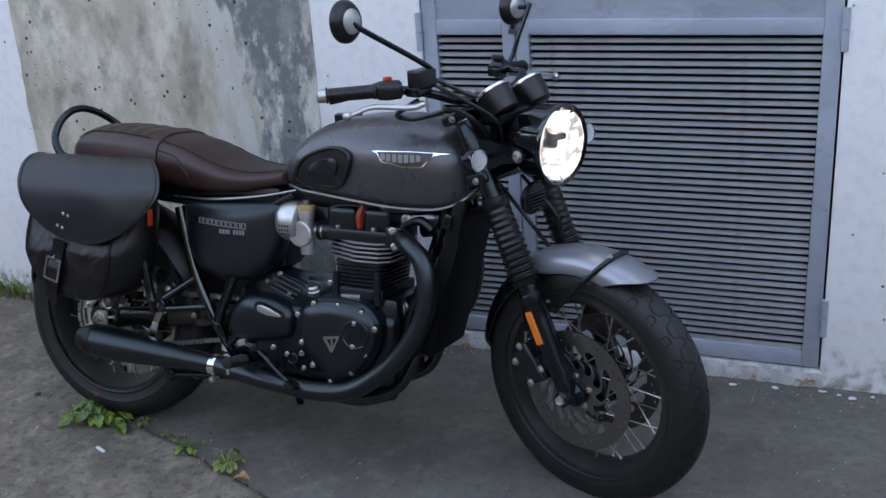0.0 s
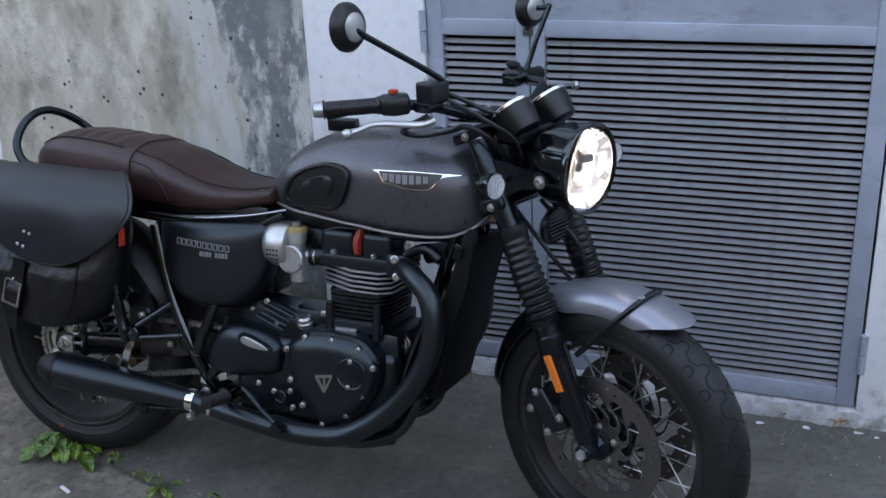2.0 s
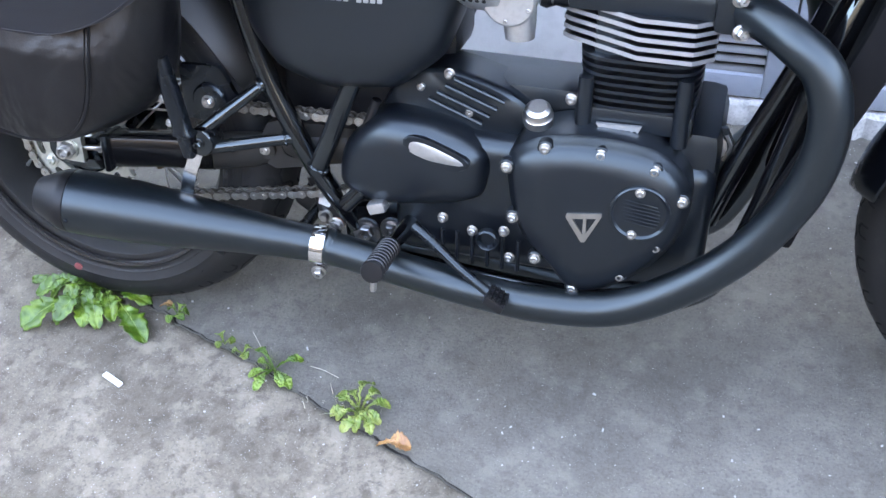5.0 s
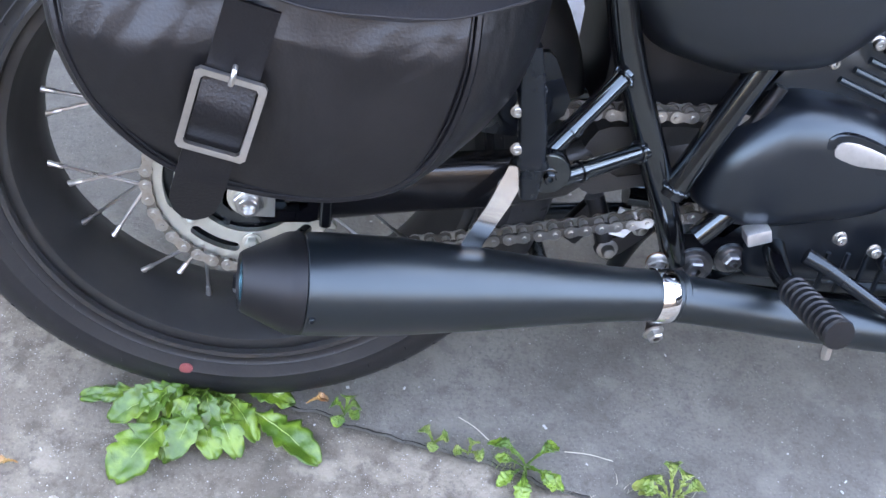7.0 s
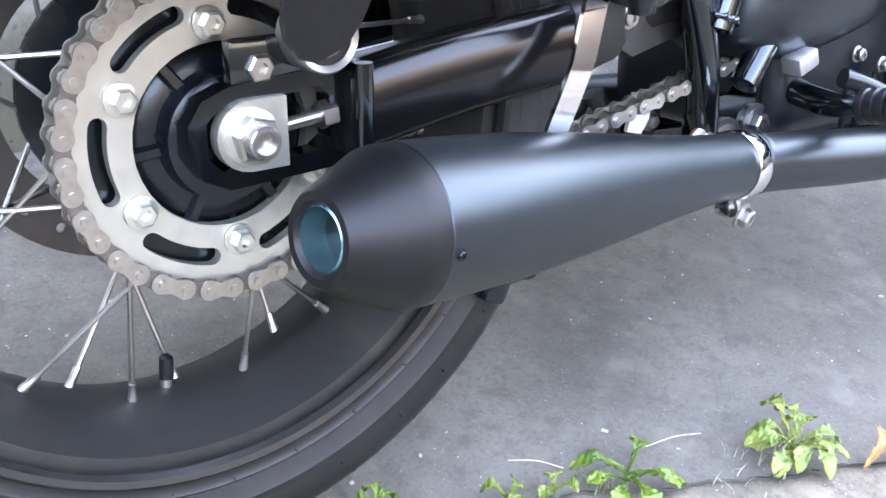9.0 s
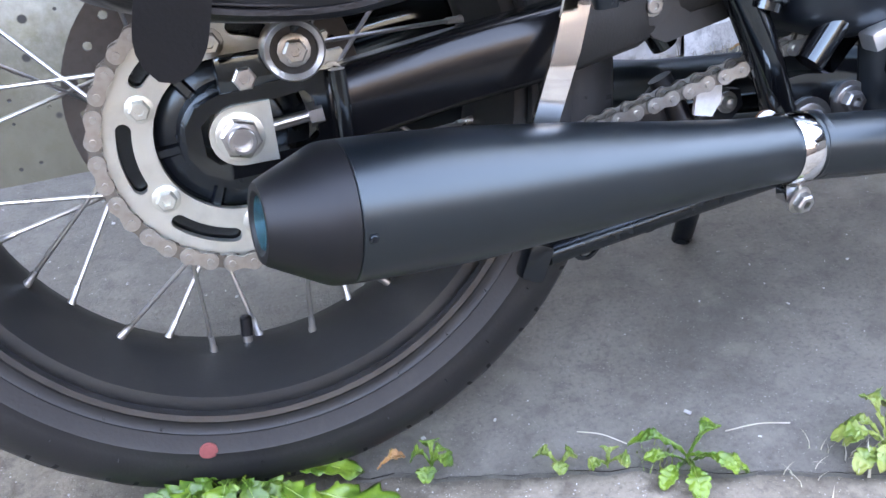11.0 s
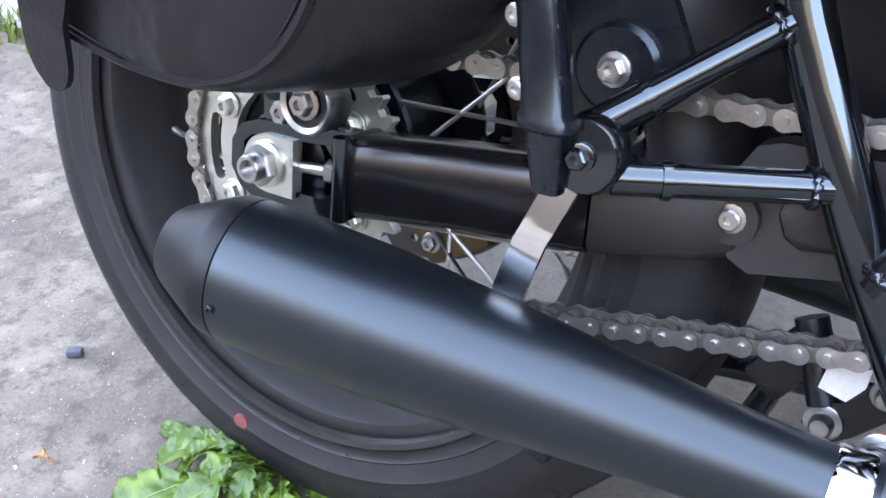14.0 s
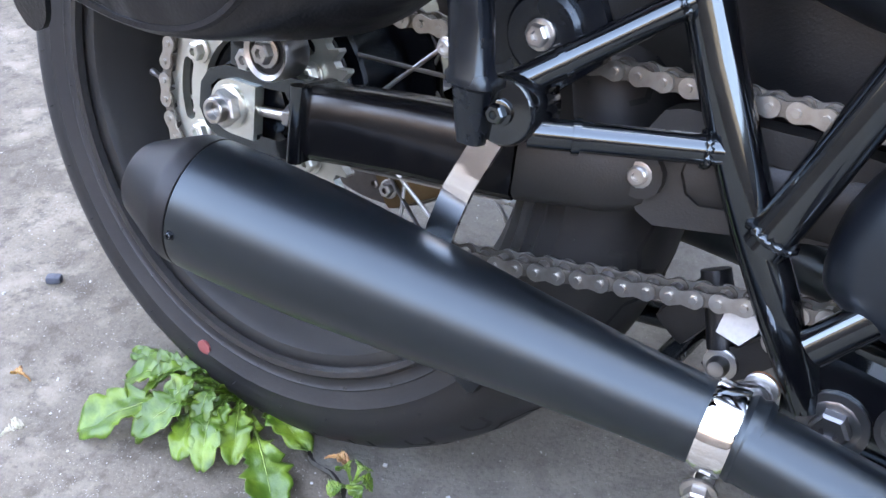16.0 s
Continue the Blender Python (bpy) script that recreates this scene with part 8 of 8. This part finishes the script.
for p, q in (((0.2504, -0.1463, 0.003), (0.2823, -0.182, 0.008)), ((0.3734, -0.1953, 0.003), (0.4282, -0.2119, 0.008))):
    bm = bm_new()
    a, b = Vector(p), Vector(q)
    tube(bm, [a, a.lerp(b, 0.5) + Vector((0, 0, 0.004)), b], 0.0006, 5, 4)
    tagged(bm_object("straw", bm, M_STRAW), "dry straw stalk on the asphalt", "straw", group="straws")
bm = bm_new()
block(bm, (0.066, -0.296, 0.0065), (0.042, 0.010, 0.004), 0.0015, pose(0, 0, 0, 0, 0, -22))
tagged(bm_object("white_stick", bm, M_CHIP), "short white stick lying on the concrete", "stick")
bm = bm_new()
block(bm, (-0.362, -0.078, 0.009), (0.018, 0.012, 0.010), 0.004, pose(0, 0, 0, 0, 0, 30))
tagged(bm_object("pebble", bm, M_PEBBLE), "dark blue-black pebble on the concrete", "stone")
rnd = random.Random(9)
bm = bm_new()
for _ in range(1300):
    x, y = rnd.uniform(-0.9, 2.4), rnd.uniform(-0.75, 0.58)
    if rnd.random() < 0.35:
        y = 0.57 - abs(rnd.gauss(0, 0.05))
        x = rnd.uniform(0.7, 2.6)
    s = 0.0008 + 0.0022 * rnd.random() ** 4
    a = rnd.uniform(0, 3)
    block(bm, (x, y, 0.004 if y > crack_y(x) else 0.007), (s * rnd.uniform(1, 2.4), s, s * 0.6), 0, pose(0, 0, 0, rnd.uniform(-20, 20), 0, math.degrees(a)))
tagged(bm_object("grit", bm, M_GRIT, smooth=20), "pale grit and paint flakes scattered on the ground", "grit", kind="stuff")
for k in range(7):
    x = (2.00, 2.04, 2.075, 2.13, 1.86, 1.74, 1.99)[k]
    bm = bm_new()
    s = rnd.uniform(0.007, 0.018)
    pts = [Vector((s * rnd.uniform(0.6, 1) * math.cos(q), s * rnd.uniform(0.4, 0.8) * math.sin(q), rnd.uniform(0, 0.003))) for q in (2 * math.pi * i / 7 for i in range(7))]
    skin(bm, [pts, [p + Vector((0, 0, 0.0015)) for p in pts]])
    ob = bm_object("paint_flake", bm, M_CHIP, smooth=20)
    ob.location = (x, 0.572 - 0.012 * (k % 3), 0.002)
    tagged(ob, "white paint flake fallen from the wall", "paint flake", group="paint flakes")
